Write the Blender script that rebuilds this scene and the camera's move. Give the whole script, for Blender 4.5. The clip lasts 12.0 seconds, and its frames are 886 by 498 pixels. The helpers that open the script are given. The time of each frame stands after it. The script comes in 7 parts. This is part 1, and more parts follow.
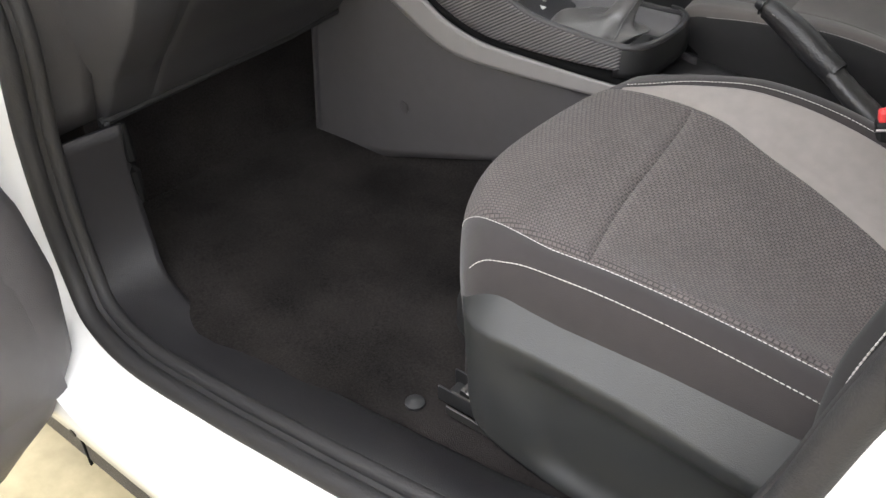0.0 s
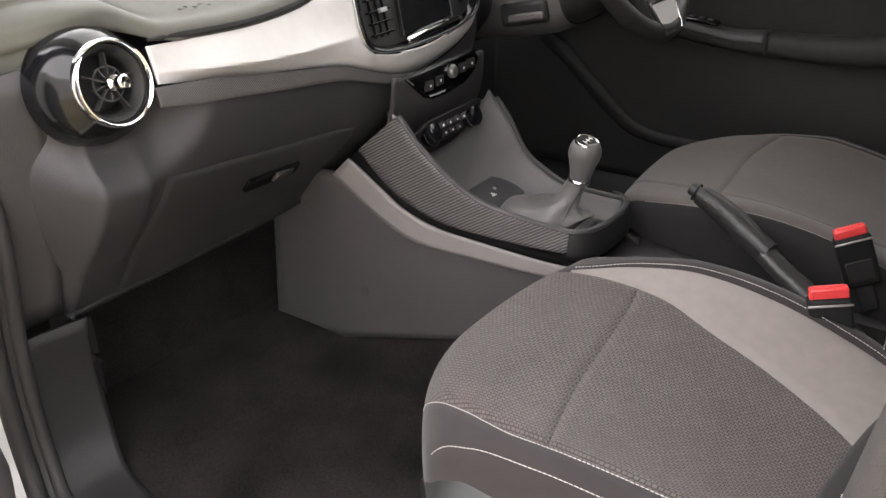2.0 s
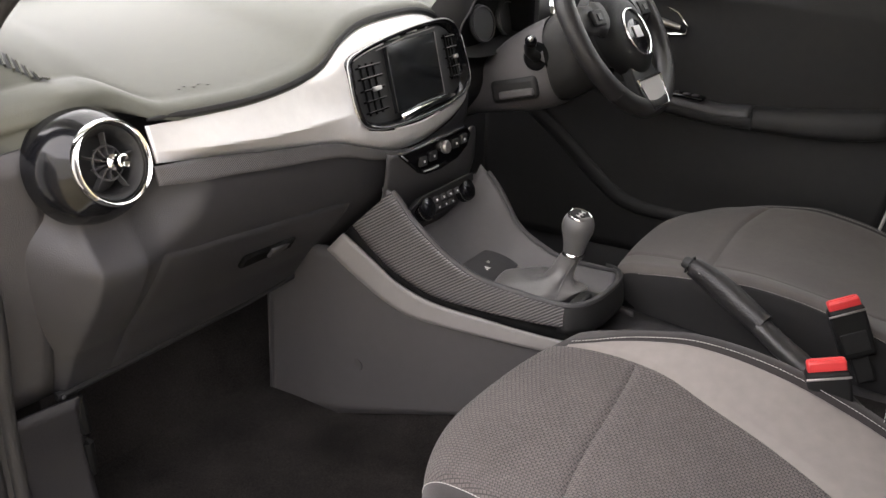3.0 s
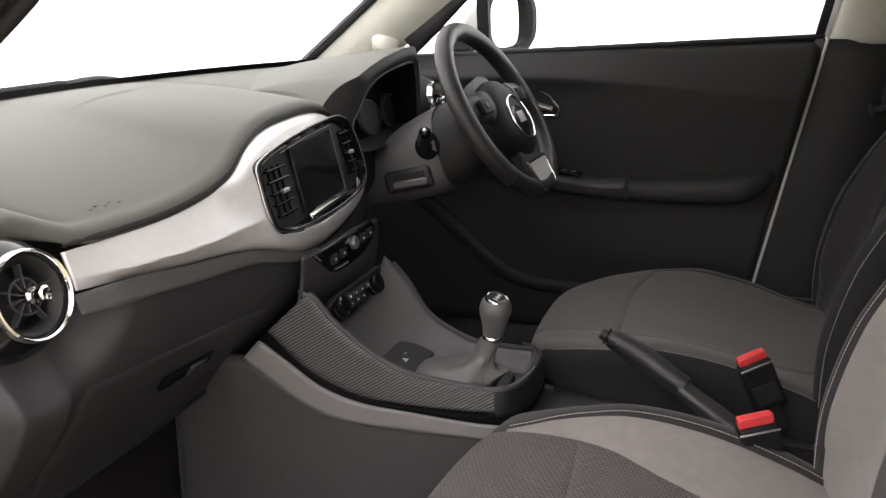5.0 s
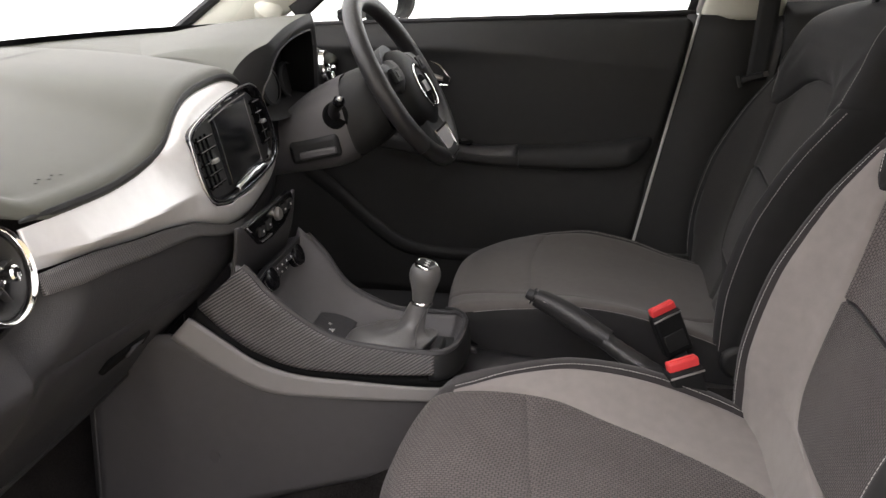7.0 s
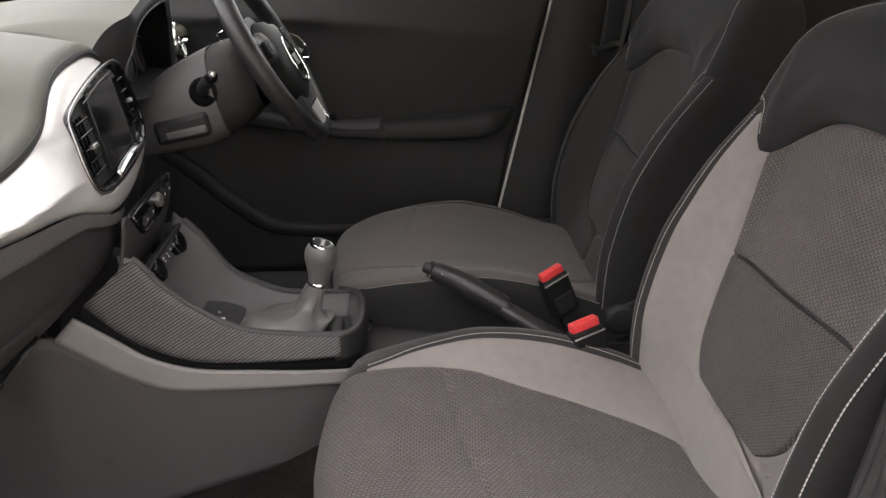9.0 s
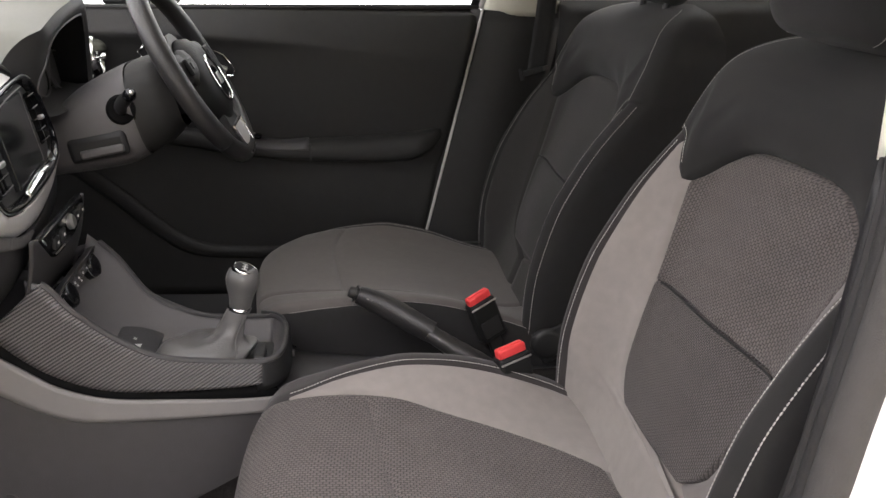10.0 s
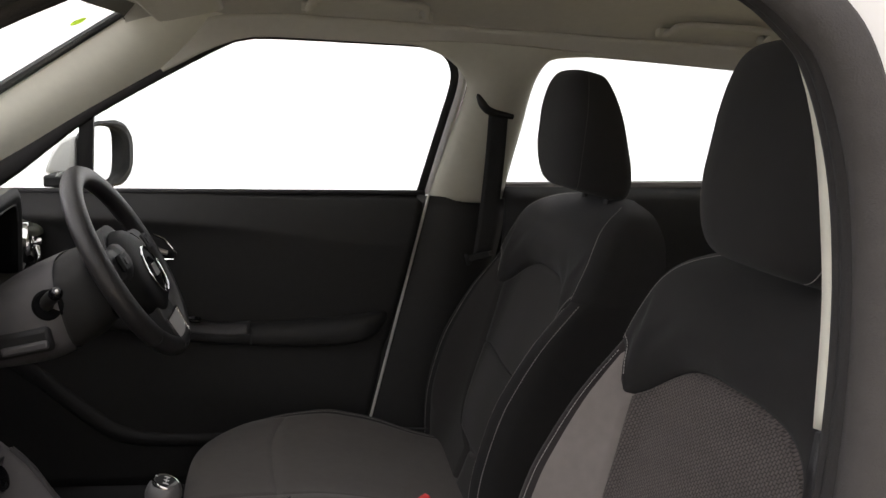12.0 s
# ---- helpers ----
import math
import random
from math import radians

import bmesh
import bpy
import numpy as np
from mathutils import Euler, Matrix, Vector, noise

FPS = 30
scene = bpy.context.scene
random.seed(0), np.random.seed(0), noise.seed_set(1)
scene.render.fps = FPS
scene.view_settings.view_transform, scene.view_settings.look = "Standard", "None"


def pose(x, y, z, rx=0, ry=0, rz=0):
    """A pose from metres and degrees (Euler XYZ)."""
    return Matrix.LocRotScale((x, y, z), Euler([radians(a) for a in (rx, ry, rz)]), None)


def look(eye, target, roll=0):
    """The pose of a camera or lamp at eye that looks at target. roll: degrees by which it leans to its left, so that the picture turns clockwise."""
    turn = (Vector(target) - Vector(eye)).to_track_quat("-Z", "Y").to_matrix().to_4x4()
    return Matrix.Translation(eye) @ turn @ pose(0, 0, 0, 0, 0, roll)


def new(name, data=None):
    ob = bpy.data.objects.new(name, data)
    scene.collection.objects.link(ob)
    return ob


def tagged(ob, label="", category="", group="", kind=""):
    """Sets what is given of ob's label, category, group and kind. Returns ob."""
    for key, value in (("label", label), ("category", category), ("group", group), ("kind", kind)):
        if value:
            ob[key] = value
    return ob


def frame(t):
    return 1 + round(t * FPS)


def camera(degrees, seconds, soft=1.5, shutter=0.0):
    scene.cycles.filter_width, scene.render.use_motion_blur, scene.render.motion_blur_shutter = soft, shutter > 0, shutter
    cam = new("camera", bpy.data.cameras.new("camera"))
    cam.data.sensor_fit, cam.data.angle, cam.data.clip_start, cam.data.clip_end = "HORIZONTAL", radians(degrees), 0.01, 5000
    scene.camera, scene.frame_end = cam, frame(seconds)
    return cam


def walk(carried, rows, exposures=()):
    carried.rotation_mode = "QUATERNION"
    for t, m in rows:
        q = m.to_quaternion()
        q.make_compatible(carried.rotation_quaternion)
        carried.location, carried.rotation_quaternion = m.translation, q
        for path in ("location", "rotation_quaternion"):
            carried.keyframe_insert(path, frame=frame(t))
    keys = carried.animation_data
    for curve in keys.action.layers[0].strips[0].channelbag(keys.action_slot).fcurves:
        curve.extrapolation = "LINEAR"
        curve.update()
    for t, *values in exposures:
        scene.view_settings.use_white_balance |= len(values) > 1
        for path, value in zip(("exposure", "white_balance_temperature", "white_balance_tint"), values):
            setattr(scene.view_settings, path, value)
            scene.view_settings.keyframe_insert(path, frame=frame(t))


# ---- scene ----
cam = camera(54.9, 12.0)
PATH = [
    (0, (0.029, -1.142, 0.99), (-0.957, 0.117, -0.211), -0.4),
    (0.5, (0.035, -1.14, 1.001), (-0.961, 0.185, -0.118), -0.4),
    (1, (0.037, -1.145, 1.009), (-0.963, 0.234, -0.039), -0.2),
    (1.5, (0.039, -1.154, 1.02), (-0.971, 0.278, 0.056), -0.1),
    (2, (0.041, -1.158, 1.032), (-0.986, 0.319, 0.157), -0.2),
    (2.5, (0.033, -1.16, 1.036), (-1.004, 0.353, 0.24), -0.0),
    (3, (0.028, -1.163, 1.039), (-1.008, 0.386, 0.313), -0.2),
    (3.2, (0.019, -1.167, 1.046), (-1.0, 0.402, 0.341), -0.3),
    (4.8, (-0.064, -1.194, 1.053), (-0.856, 0.558, 0.503), -1.9),
    (5, (-0.073, -1.203, 1.06), (-0.821, 0.566, 0.501), -2.2),
    (5.5, (-0.11, -1.236, 1.064), (-0.748, 0.571, 0.49), -2.4),
    (6, (-0.155, -1.26, 1.066), (-0.695, 0.573, 0.474), -2.1),
    (6.5, (-0.195, -1.261, 1.065), (-0.63, 0.593, 0.453), -1.3),
    (7, (-0.237, -1.272, 1.06), (-0.573, 0.597, 0.432), -0.4),
    (7.2, (-0.255, -1.275, 1.059), (-0.549, 0.598, 0.424), -0.2),
    (9, (-0.37, -1.267, 1.064), (-0.27, 0.606, 0.371), 0.6),
    (9.5, (-0.374, -1.26, 1.064), (-0.185, 0.611, 0.384), 1.6),
    (10, (-0.364, -1.249, 1.068), (-0.099, 0.625, 0.419), 2.5),
    (10.5, (-0.347, -1.235, 1.083), (-0.033, 0.649, 0.491), 3.1),
    (11, (-0.336, -1.218, 1.109), (0.008, 0.686, 0.602), 3.2),
    (11.5, (-0.325, -1.2, 1.131), (0.033, 0.723, 0.715), 3.2),
    (12, (-0.326, -1.192, 1.151), (0.026, 0.75, 0.827), 3.2),
]
walk(cam, [(t, look(eye, target, roll)) for t, eye, target, roll in PATH],
     exposures=[(t, e, w, k) for t, e, w, k in ((0, -1.12, 6050, 13), (0.5, -1.0, 6150, 17), (1, -1.10, 6250, 18), (3, -1.18, 6300, 18), (5, -1.72, 6300, 18), (5.8, -1.84, 6300, 18), (6.5, -1.84, 6300, 18), (7, -1.60, 6300, 18), (9.5, -1.51, 6300, 18), (10, -1.42, 6300, 18), (10.5, -1.36, 6300, 18), (11, -1.27, 6300, 18), (11.5, -1.51, 6300, 18), (12, -2.44, 6300, 18))])

# world, studio light and exposure
world = bpy.data.worlds.new("studio")
scene.world = world
world.use_nodes = True
world.node_tree.nodes["Background"].inputs[0].default_value = (1.0, 1.0, 1.0, 1)
world.node_tree.nodes["Background"].inputs[1].default_value = 0.35


def area(name, where, target, sx, sy, power, colour=(1, 0.985, 0.975)):
    lamp = bpy.data.lights.new(name, "AREA")
    lamp.shape, lamp.size, lamp.size_y, lamp.energy, lamp.color = "RECTANGLE", sx, sy, power, colour
    ob = new(name, lamp)
    ob.matrix_world = look(where, target)
    return ob


area("studio_ceiling_lamp", (-0.7, -2.2, 3.2), (-0.4, -0.6, 0.4), 5.4, 3.4, 390)
area("studio_front_lamp", (-3.6, 0.0, 2.7), (-0.6, 0.0, 0.8), 3.4, 3.6, 170)


# ---- materials ----
def shader(name, colour, rough=0.6, metal=0.0, spread=0.12, scale=60.0, bump=0.0, bump_scale=400.0, sheen=0.0, coat=0.0, blotch=2.5, specular=0.5):
    """A material with grain, a slow stain over it and fine relief."""
    m = bpy.data.materials.new(name)
    m.use_nodes = True
    n, l = m.node_tree.nodes, m.node_tree.links
    b = n["Principled BSDF"]
    b.inputs["Roughness"].default_value = rough
    b.inputs["Metallic"].default_value = metal
    b.inputs["Sheen Weight"].default_value = sheen
    b.inputs["Coat Weight"].default_value = coat
    b.inputs["Specular IOR Level"].default_value = specular
    where = n.new("ShaderNodeTexCoord")
    fine, slow = n.new("ShaderNodeTexNoise"), n.new("ShaderNodeTexNoise")
    fine.inputs["Scale"].default_value, slow.inputs["Scale"].default_value = scale, blotch
    fine.inputs["Detail"].default_value, slow.inputs["Detail"].default_value = 4, 3
    mix = n.new("ShaderNodeMath")
    mix.operation = "ADD"
    ramp = n.new("ShaderNodeMapRange")
    ramp.inputs[1].default_value, ramp.inputs[2].default_value = 0.6, 1.4
    ramp.inputs[3].default_value, ramp.inputs[4].default_value = 1 - spread, 1 + spread
    tint = n.new("ShaderNodeVectorMath")
    tint.operation = "SCALE"
    tint.inputs[0].default_value = colour
    for tex in (fine, slow):
        l.new(where.outputs["Object"], tex.inputs["Vector"])
    l.new(fine.outputs["Fac"], mix.inputs[0])
    l.new(slow.outputs["Fac"], mix.inputs[1])
    l.new(mix.outputs[0], ramp.inputs[0])
    l.new(ramp.outputs[0], tint.inputs["Scale"])
    l.new(tint.outputs[0], b.inputs["Base Color"])
    rr = n.new("ShaderNodeMapRange")
    rr.inputs[3].default_value, rr.inputs[4].default_value = max(rough - 0.08, 0.02), min(rough + 0.08, 1)
    l.new(slow.outputs["Fac"], rr.inputs[0])
    l.new(rr.outputs[0], b.inputs["Roughness"])
    if bump:
        grain = n.new("ShaderNodeTexNoise")
        grain.inputs["Scale"].default_value, grain.inputs["Detail"].default_value = bump_scale, 2
        l.new(where.outputs["Object"], grain.inputs["Vector"])
        bp = n.new("ShaderNodeBump")
        bp.inputs["Strength"].default_value, bp.inputs["Distance"].default_value = bump, 0.002
        l.new(grain.outputs["Fac"], bp.inputs["Height"])
        l.new(bp.outputs[0], b.inputs["Normal"])
    return m


def woven(name, dark, light, cell=(0.0060, 0.0046), depth=0.8):
    """Patterned seat cloth: rows of short raised threads, laid out in metres by the panel's own coordinates."""
    m = shader(name, dark, 0.9, spread=0.15, sheen=0.1)
    n, l = m.node_tree.nodes, m.node_tree.links
    b = n["Principled BSDF"]
    uv = n.new("ShaderNodeUVMap")
    brick = n.new("ShaderNodeTexBrick")
    brick.offset, brick.squash = 0.5, 1
    for key, value in (("Scale", 1.0), ("Mortar Size", 0.0012), ("Mortar Smooth", 0.9), ("Bias", 0.0), ("Brick Width", cell[0]), ("Row Height", cell[1])):
        brick.inputs[key].default_value = value
    brick.inputs["Color1"].default_value = (*light, 1)
    brick.inputs["Color2"].default_value = (*[0.8 * c for c in light], 1)
    brick.inputs["Mortar"].default_value = (*dark, 1)
    shear = n.new("ShaderNodeVectorMath")
    shear.operation = "ADD"
    split, skew, join = n.new("ShaderNodeSeparateXYZ"), n.new("ShaderNodeMath"), n.new("ShaderNodeCombineXYZ")
    skew.operation = "MULTIPLY_ADD"
    skew.inputs[1].default_value = 0.06
    l.new(uv.outputs[0], split.inputs[0])
    l.new(split.outputs[0], skew.inputs[0])
    l.new(split.outputs[1], skew.inputs[2])
    l.new(skew.outputs[0], join.inputs[0])
    l.new(split.outputs[0], join.inputs[1])
    l.new(join.outputs[0], brick.inputs["Vector"])
    slow = n.new("ShaderNodeTexNoise")
    slow.inputs["Scale"].default_value = 5
    rng = n.new("ShaderNodeMapRange")
    rng.inputs[3].default_value, rng.inputs[4].default_value = 0.8, 1.2
    l.new(slow.outputs["Fac"], rng.inputs[0])
    mul = n.new("ShaderNodeVectorMath")
    mul.operation = "SCALE"
    l.new(brick.outputs["Color"], mul.inputs[0])
    l.new(rng.outputs[0], mul.inputs["Scale"])
    l.new(mul.outputs[0], b.inputs["Base Color"])
    bp = n.new("ShaderNodeBump")
    bp.inputs["Strength"].default_value, bp.inputs["Distance"].default_value = depth, 0.0012
    bp.invert = True
    l.new(brick.outputs["Fac"], bp.inputs["Height"])
    l.new(bp.outputs[0], b.inputs["Normal"])
    return m


def ribbed(name, dark, light, pitch=0.0086, lean=-1.67):
    """Trim with fine slanted ribs."""
    m = shader(name, dark, 0.38, spread=0.1)
    n, l = m.node_tree.nodes, m.node_tree.links
    b = n["Principled BSDF"]
    uv = n.new("ShaderNodeUVMap")
    split, skew, wave = n.new("ShaderNodeSeparateXYZ"), n.new("ShaderNodeMath"), n.new("ShaderNodeMath")
    skew.operation, wave.operation = "MULTIPLY_ADD", "SINE"
    skew.inputs[1].default_value = lean
    l.new(uv.outputs[0], split.inputs[0])
    l.new(split.outputs[1], skew.inputs[0])
    l.new(split.outputs[0], skew.inputs[2])
    turn = n.new("ShaderNodeMath")
    turn.operation = "MULTIPLY"
    turn.inputs[1].default_value = 2 * math.pi / pitch
    l.new(skew.outputs[0], turn.inputs[0])
    l.new(turn.outputs[0], wave.inputs[0])
    rng = n.new("ShaderNodeMapRange")
    rng.inputs[1].default_value, rng.inputs[2].default_value = -1, 1
    l.new(wave.outputs[0], rng.inputs[0])
    col = n.new("ShaderNodeMix")
    col.data_type = "RGBA"
    col.inputs[6].default_value, col.inputs[7].default_value = (*dark, 1), (*light, 1)
    l.new(rng.outputs[0], col.inputs[0])
    l.new(col.outputs[2], b.inputs["Base Color"])
    bp = n.new("ShaderNodeBump")
    bp.inputs["Strength"].default_value, bp.inputs["Distance"].default_value = 0.8, 0.0012
    l.new(rng.outputs[0], bp.inputs["Height"])
    l.new(bp.outputs[0], b.inputs["Normal"])
    return m


def brushed(name, colour, rough):
    """Satin metal drawn along the dashboard."""
    m = shader(name, colour, rough, metal=0.5, spread=0.05)
    n, l = m.node_tree.nodes, m.node_tree.links
    b = n["Principled BSDF"]
    where, stretch, grain, bp = n.new("ShaderNodeTexCoord"), n.new("ShaderNodeMapping"), n.new("ShaderNodeTexNoise"), n.new("ShaderNodeBump")
    stretch.inputs["Scale"].default_value = (300, 8, 300)
    grain.inputs["Scale"].default_value, grain.inputs["Detail"].default_value = 1.0, 5
    bp.inputs["Strength"].default_value, bp.inputs["Distance"].default_value = 0.08, 0.001
    l.new(where.outputs["Object"], stretch.inputs["Vector"])
    l.new(stretch.outputs[0], grain.inputs["Vector"])
    l.new(grain.outputs["Fac"], bp.inputs["Height"])
    l.new(bp.outputs[0], b.inputs["Normal"])
    return m


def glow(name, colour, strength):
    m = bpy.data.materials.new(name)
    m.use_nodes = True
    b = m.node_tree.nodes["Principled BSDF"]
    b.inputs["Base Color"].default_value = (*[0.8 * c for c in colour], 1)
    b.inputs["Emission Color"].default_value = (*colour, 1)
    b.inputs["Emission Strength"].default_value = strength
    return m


def clear(name):
    m = bpy.data.materials.new(name)
    m.use_nodes = True
    n, l = m.node_tree.nodes, m.node_tree.links
    out = n["Material Output"]
    n.remove(n["Principled BSDF"])
    see, shine, mix = n.new("ShaderNodeBsdfTransparent"), n.new("ShaderNodeBsdfGlossy"), n.new("ShaderNodeMixShader")
    see.inputs[0].default_value = (0.93, 0.95, 0.94, 1)
    shine.inputs["Roughness"].default_value = 0.01
    mix.inputs[0].default_value = 0.05
    l.new(see.outputs[0], mix.inputs[1])
    l.new(shine.outputs[0], mix.inputs[2])
    l.new(mix.outputs[0], out.inputs[0])
    return m


# Driver's seat: the passenger's cloths darkened, its dimmer light put into colour.
SHADED_BACK = shader("shaded seat back cloth", (0.018, 0.0166, 0.0156), 0.95, spread=0.1, bump=0.15, bump_scale=900, sheen=0.1, blotch=7)
SHADED_WING = shader("shaded seat bolster cloth", (0.0205, 0.019, 0.0175), 0.95, spread=0.1, bump=0.15, bump_scale=900, sheen=0.1, blotch=7)
# Mid grey for the outer bolster; on the rear strip it stands for shade.
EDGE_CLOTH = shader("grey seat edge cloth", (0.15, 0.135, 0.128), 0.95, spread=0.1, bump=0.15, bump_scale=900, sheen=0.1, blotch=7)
# Driver's cushion: light grey and patterned cloth both darkened for shade.
SHADED_GREY = shader("shaded seat cushion cloth", (0.092, 0.083, 0.077), 0.95, spread=0.1, bump=0.15, bump_scale=900, sheen=0.1, blotch=7)
CLOTH = woven("patterned seat cloth", (0.033, 0.0280, 0.0265), (0.128, 0.109, 0.102))
# CLOTH again, darker and finer: shade low on the backrest put into colour.
SHADED_WEAVE = woven("shaded patterned seat cloth", (0.026, 0.0222, 0.021), (0.104, 0.089, 0.084), cell=(0.0048, 0.0036))
GREY_CLOTH = shader("light grey seat cloth", (0.225, 0.203, 0.188), 0.95, spread=0.1, bump=0.15, bump_scale=900, sheen=0.15, blotch=7)
DARK_CLOTH = shader("charcoal seat cloth", (0.0255, 0.0215, 0.0212), 0.95, spread=0.12, bump=0.15, bump_scale=900, sheen=0.15, blotch=6)
BLACK_CLOTH = shader("black seat cloth", (0.0125, 0.0117, 0.0117), 0.95, spread=0.15, bump=0.15, bump_scale=900, sheen=0.05, blotch=6)
THREAD = shader("pale thread", (0.52, 0.50, 0.475), 0.8, spread=0.1)
DARK_THREAD = shader("grey thread", (0.3, 0.28, 0.27), 0.8, spread=0.1)
# LOWDASH, PLASTIC, LINING, SIDE, SHROUD: one charcoal plastic, toned to follow the light.
LOWDASH = shader("shaded charcoal dashboard plastic", (0.0340, 0.0330, 0.0355), 0.5, spread=0.08, bump=0.25, bump_scale=700, blotch=4)
PLASTIC = shader("charcoal grained plastic", (0.044, 0.042, 0.043), 0.5, spread=0.08, bump=0.25, bump_scale=700, blotch=4)
SPEAKER = shader("charcoal speaker panel plastic", (0.029, 0.0285, 0.0275), 0.55, spread=0.12, bump=0.4, bump_scale=500, specular=0.3)
# Paler seal rubber: light reflected on the rear pillar put into colour.
SEAL_SHEEN = shader("door seal rubber with sheen", (0.058, 0.055, 0.053), 0.8, spread=0.1, bump=0.3, bump_scale=700, specular=0.3)
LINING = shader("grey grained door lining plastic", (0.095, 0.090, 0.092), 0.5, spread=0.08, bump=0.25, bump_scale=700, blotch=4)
SIDE = shader("charcoal console side plastic", (0.058, 0.0545, 0.0555), 0.5, spread=0.08, bump=0.25, bump_scale=700, blotch=4)
SHROUD = shader("lit charcoal console plastic", (0.098, 0.093, 0.094), 0.5, spread=0.08, bump=0.25, bump_scale=700, blotch=4)
SOFT = shader("grey dashboard skin", (0.084, 0.0855, 0.068), 0.55, spread=0.06, bump=0.3, bump_scale=800, blotch=3)
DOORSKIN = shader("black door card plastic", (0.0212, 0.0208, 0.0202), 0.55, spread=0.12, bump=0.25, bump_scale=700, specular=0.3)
# Pillar beige made paler, so the light from windows and doorway is in colour.
LIT_PILLAR = shader("pillar trim with light in its tone", (0.80, 0.785, 0.675), 0.5, spread=0.04, bump=0.1, bump_scale=800)
STUDIO = shader("white studio wall paint", (0.85, 0.845, 0.83), 0.8, spread=0.1, scale=4, blotch=0.6)
KICK = shader("dark kick panel plastic", (0.0150, 0.0142, 0.0155), 0.42, spread=0.1, bump=0.25, bump_scale=700)
HUBSKIN = shader("matt black hub skin", (0.010, 0.010, 0.010), 0.6, spread=0.15, bump=0.2, bump_scale=500, specular=0.25)
# Darkest black, low gloss; recesses and gaps get their shade from this colour.
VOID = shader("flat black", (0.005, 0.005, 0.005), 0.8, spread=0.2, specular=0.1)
VALANCE = shader("grey seat valance plastic", (0.031, 0.032, 0.031), 0.5, spread=0.06, bump=0.2, bump_scale=900)
TRIM = shader("mid grey console trim", (0.20, 0.188, 0.182), 0.5, spread=0.06, bump=0.2, bump_scale=900)
RIB = ribbed("ribbed dark trim", (0.026, 0.025, 0.025), (0.19, 0.18, 0.178))
METAL = brushed("brushed satin fascia", (0.86, 0.845, 0.83), 0.38)
CHROME = shader("chrome", (0.85, 0.85, 0.85), 0.08, metal=1.0, spread=0.02)
SATIN = shader("satin silver", (0.55, 0.54, 0.53), 0.3, metal=0.9, spread=0.04)
SILVER = shader("silver paint", (0.62, 0.61, 0.60), 0.42, metal=0.35, spread=0.04)
GLOSS = shader("gloss black", (0.007, 0.007, 0.008), 0.13, spread=0.1, specular=0.4)
BLACK = shader("matt black plastic", (0.014, 0.014, 0.014), 0.55, spread=0.15, bump=0.15)
RUBBER = shader("door seal rubber", (0.023, 0.022, 0.022), 0.65, spread=0.12, bump=0.3, bump_scale=500, specular=0.35)
CARPET = shader("brown-black carpet", (0.0170, 0.0150, 0.0142), 1.0, spread=0.85, scale=350, bump=0.8, bump_scale=900, blotch=9, specular=0.1)
BEIGE = shader("beige headliner cloth", (0.56, 0.54, 0.475), 0.9, spread=0.05, bump=0.15, bump_scale=800)
EDGE = shader("pale grey door edge", (0.60, 0.59, 0.57), 0.4, spread=0.06)
PILLAR = shader("pale beige pillar plastic", (0.54, 0.53, 0.45), 0.6, spread=0.05, bump=0.15, bump_scale=800)
PAINT = shader("white car paint", (0.82, 0.82, 0.81), 0.25, spread=0.02, coat=0.6)
RED = shader("red buckle plastic", (0.72, 0.05, 0.05), 0.4, spread=0.08)
LEATHER = shader("black leather", (0.022, 0.021, 0.021), 0.42, spread=0.15, bump=0.35, bump_scale=350)
GAITER = shader("black leather boot", (0.03, 0.029, 0.028), 0.38, spread=0.15, bump=0.3, bump_scale=350)
BOOT = shader("silver-grey leather", (0.125, 0.121, 0.118), 0.32, spread=0.12, bump=0.3, bump_scale=350, blotch=20)
KNOB = shader("grey leather knob", (0.11, 0.108, 0.105), 0.42, spread=0.08, bump=0.25, bump_scale=400)
WEB = shader("black belt webbing", (0.02, 0.02, 0.02), 0.8, spread=0.2, bump=0.4, bump_scale=500)
STEEL = shader("dark seat rail steel", (0.11, 0.105, 0.10), 0.4, metal=0.8, spread=0.15)
GLASS = clear("window glass")
MIRROR = shader("mirror", (0.9, 0.9, 0.9), 0.02, metal=1.0, spread=0.0)
PRINT = shader("white print", (0.75, 0.75, 0.74), 0.5, spread=0.02)
DIM = shader("grey print", (0.06, 0.059, 0.052), 0.6, spread=0.02)
SCREEN = shader("unlit screen", (0.012, 0.013, 0.014), 0.12, spread=0.1)
STICKER = shader("yellow-green sticker", (0.60, 0.80, 0.08), 0.5, spread=0.08)
STICKER.node_tree.nodes["Principled BSDF"].inputs["Transmission Weight"].default_value = 0.7
STICKER.node_tree.nodes["Principled BSDF"].inputs["IOR"].default_value = 1.02
CONCRETE = shader("beige studio floor", (0.42, 0.36, 0.22), 0.7, spread=0.25, scale=25, bump=0.2, bump_scale=60, blotch=6)
# Wall and ceiling emit light themselves, to whiten the windows and fill the cabin.
GLOWING_WALL = glow("white studio wall", (1.0, 1.0, 1.0), 5.0)


# ---- mesh helpers ----
def thing(name, base, label, category, group="", kind=""):
    ob = new(name)
    ob.location = base
    ob.empty_display_size = 0.05
    return tagged(ob, label, category, group, kind)


def base_of(ob):
    v = Vector((0, 0, 0))
    while ob is not None:
        v = v + ob.location
        ob = ob.parent
    return v


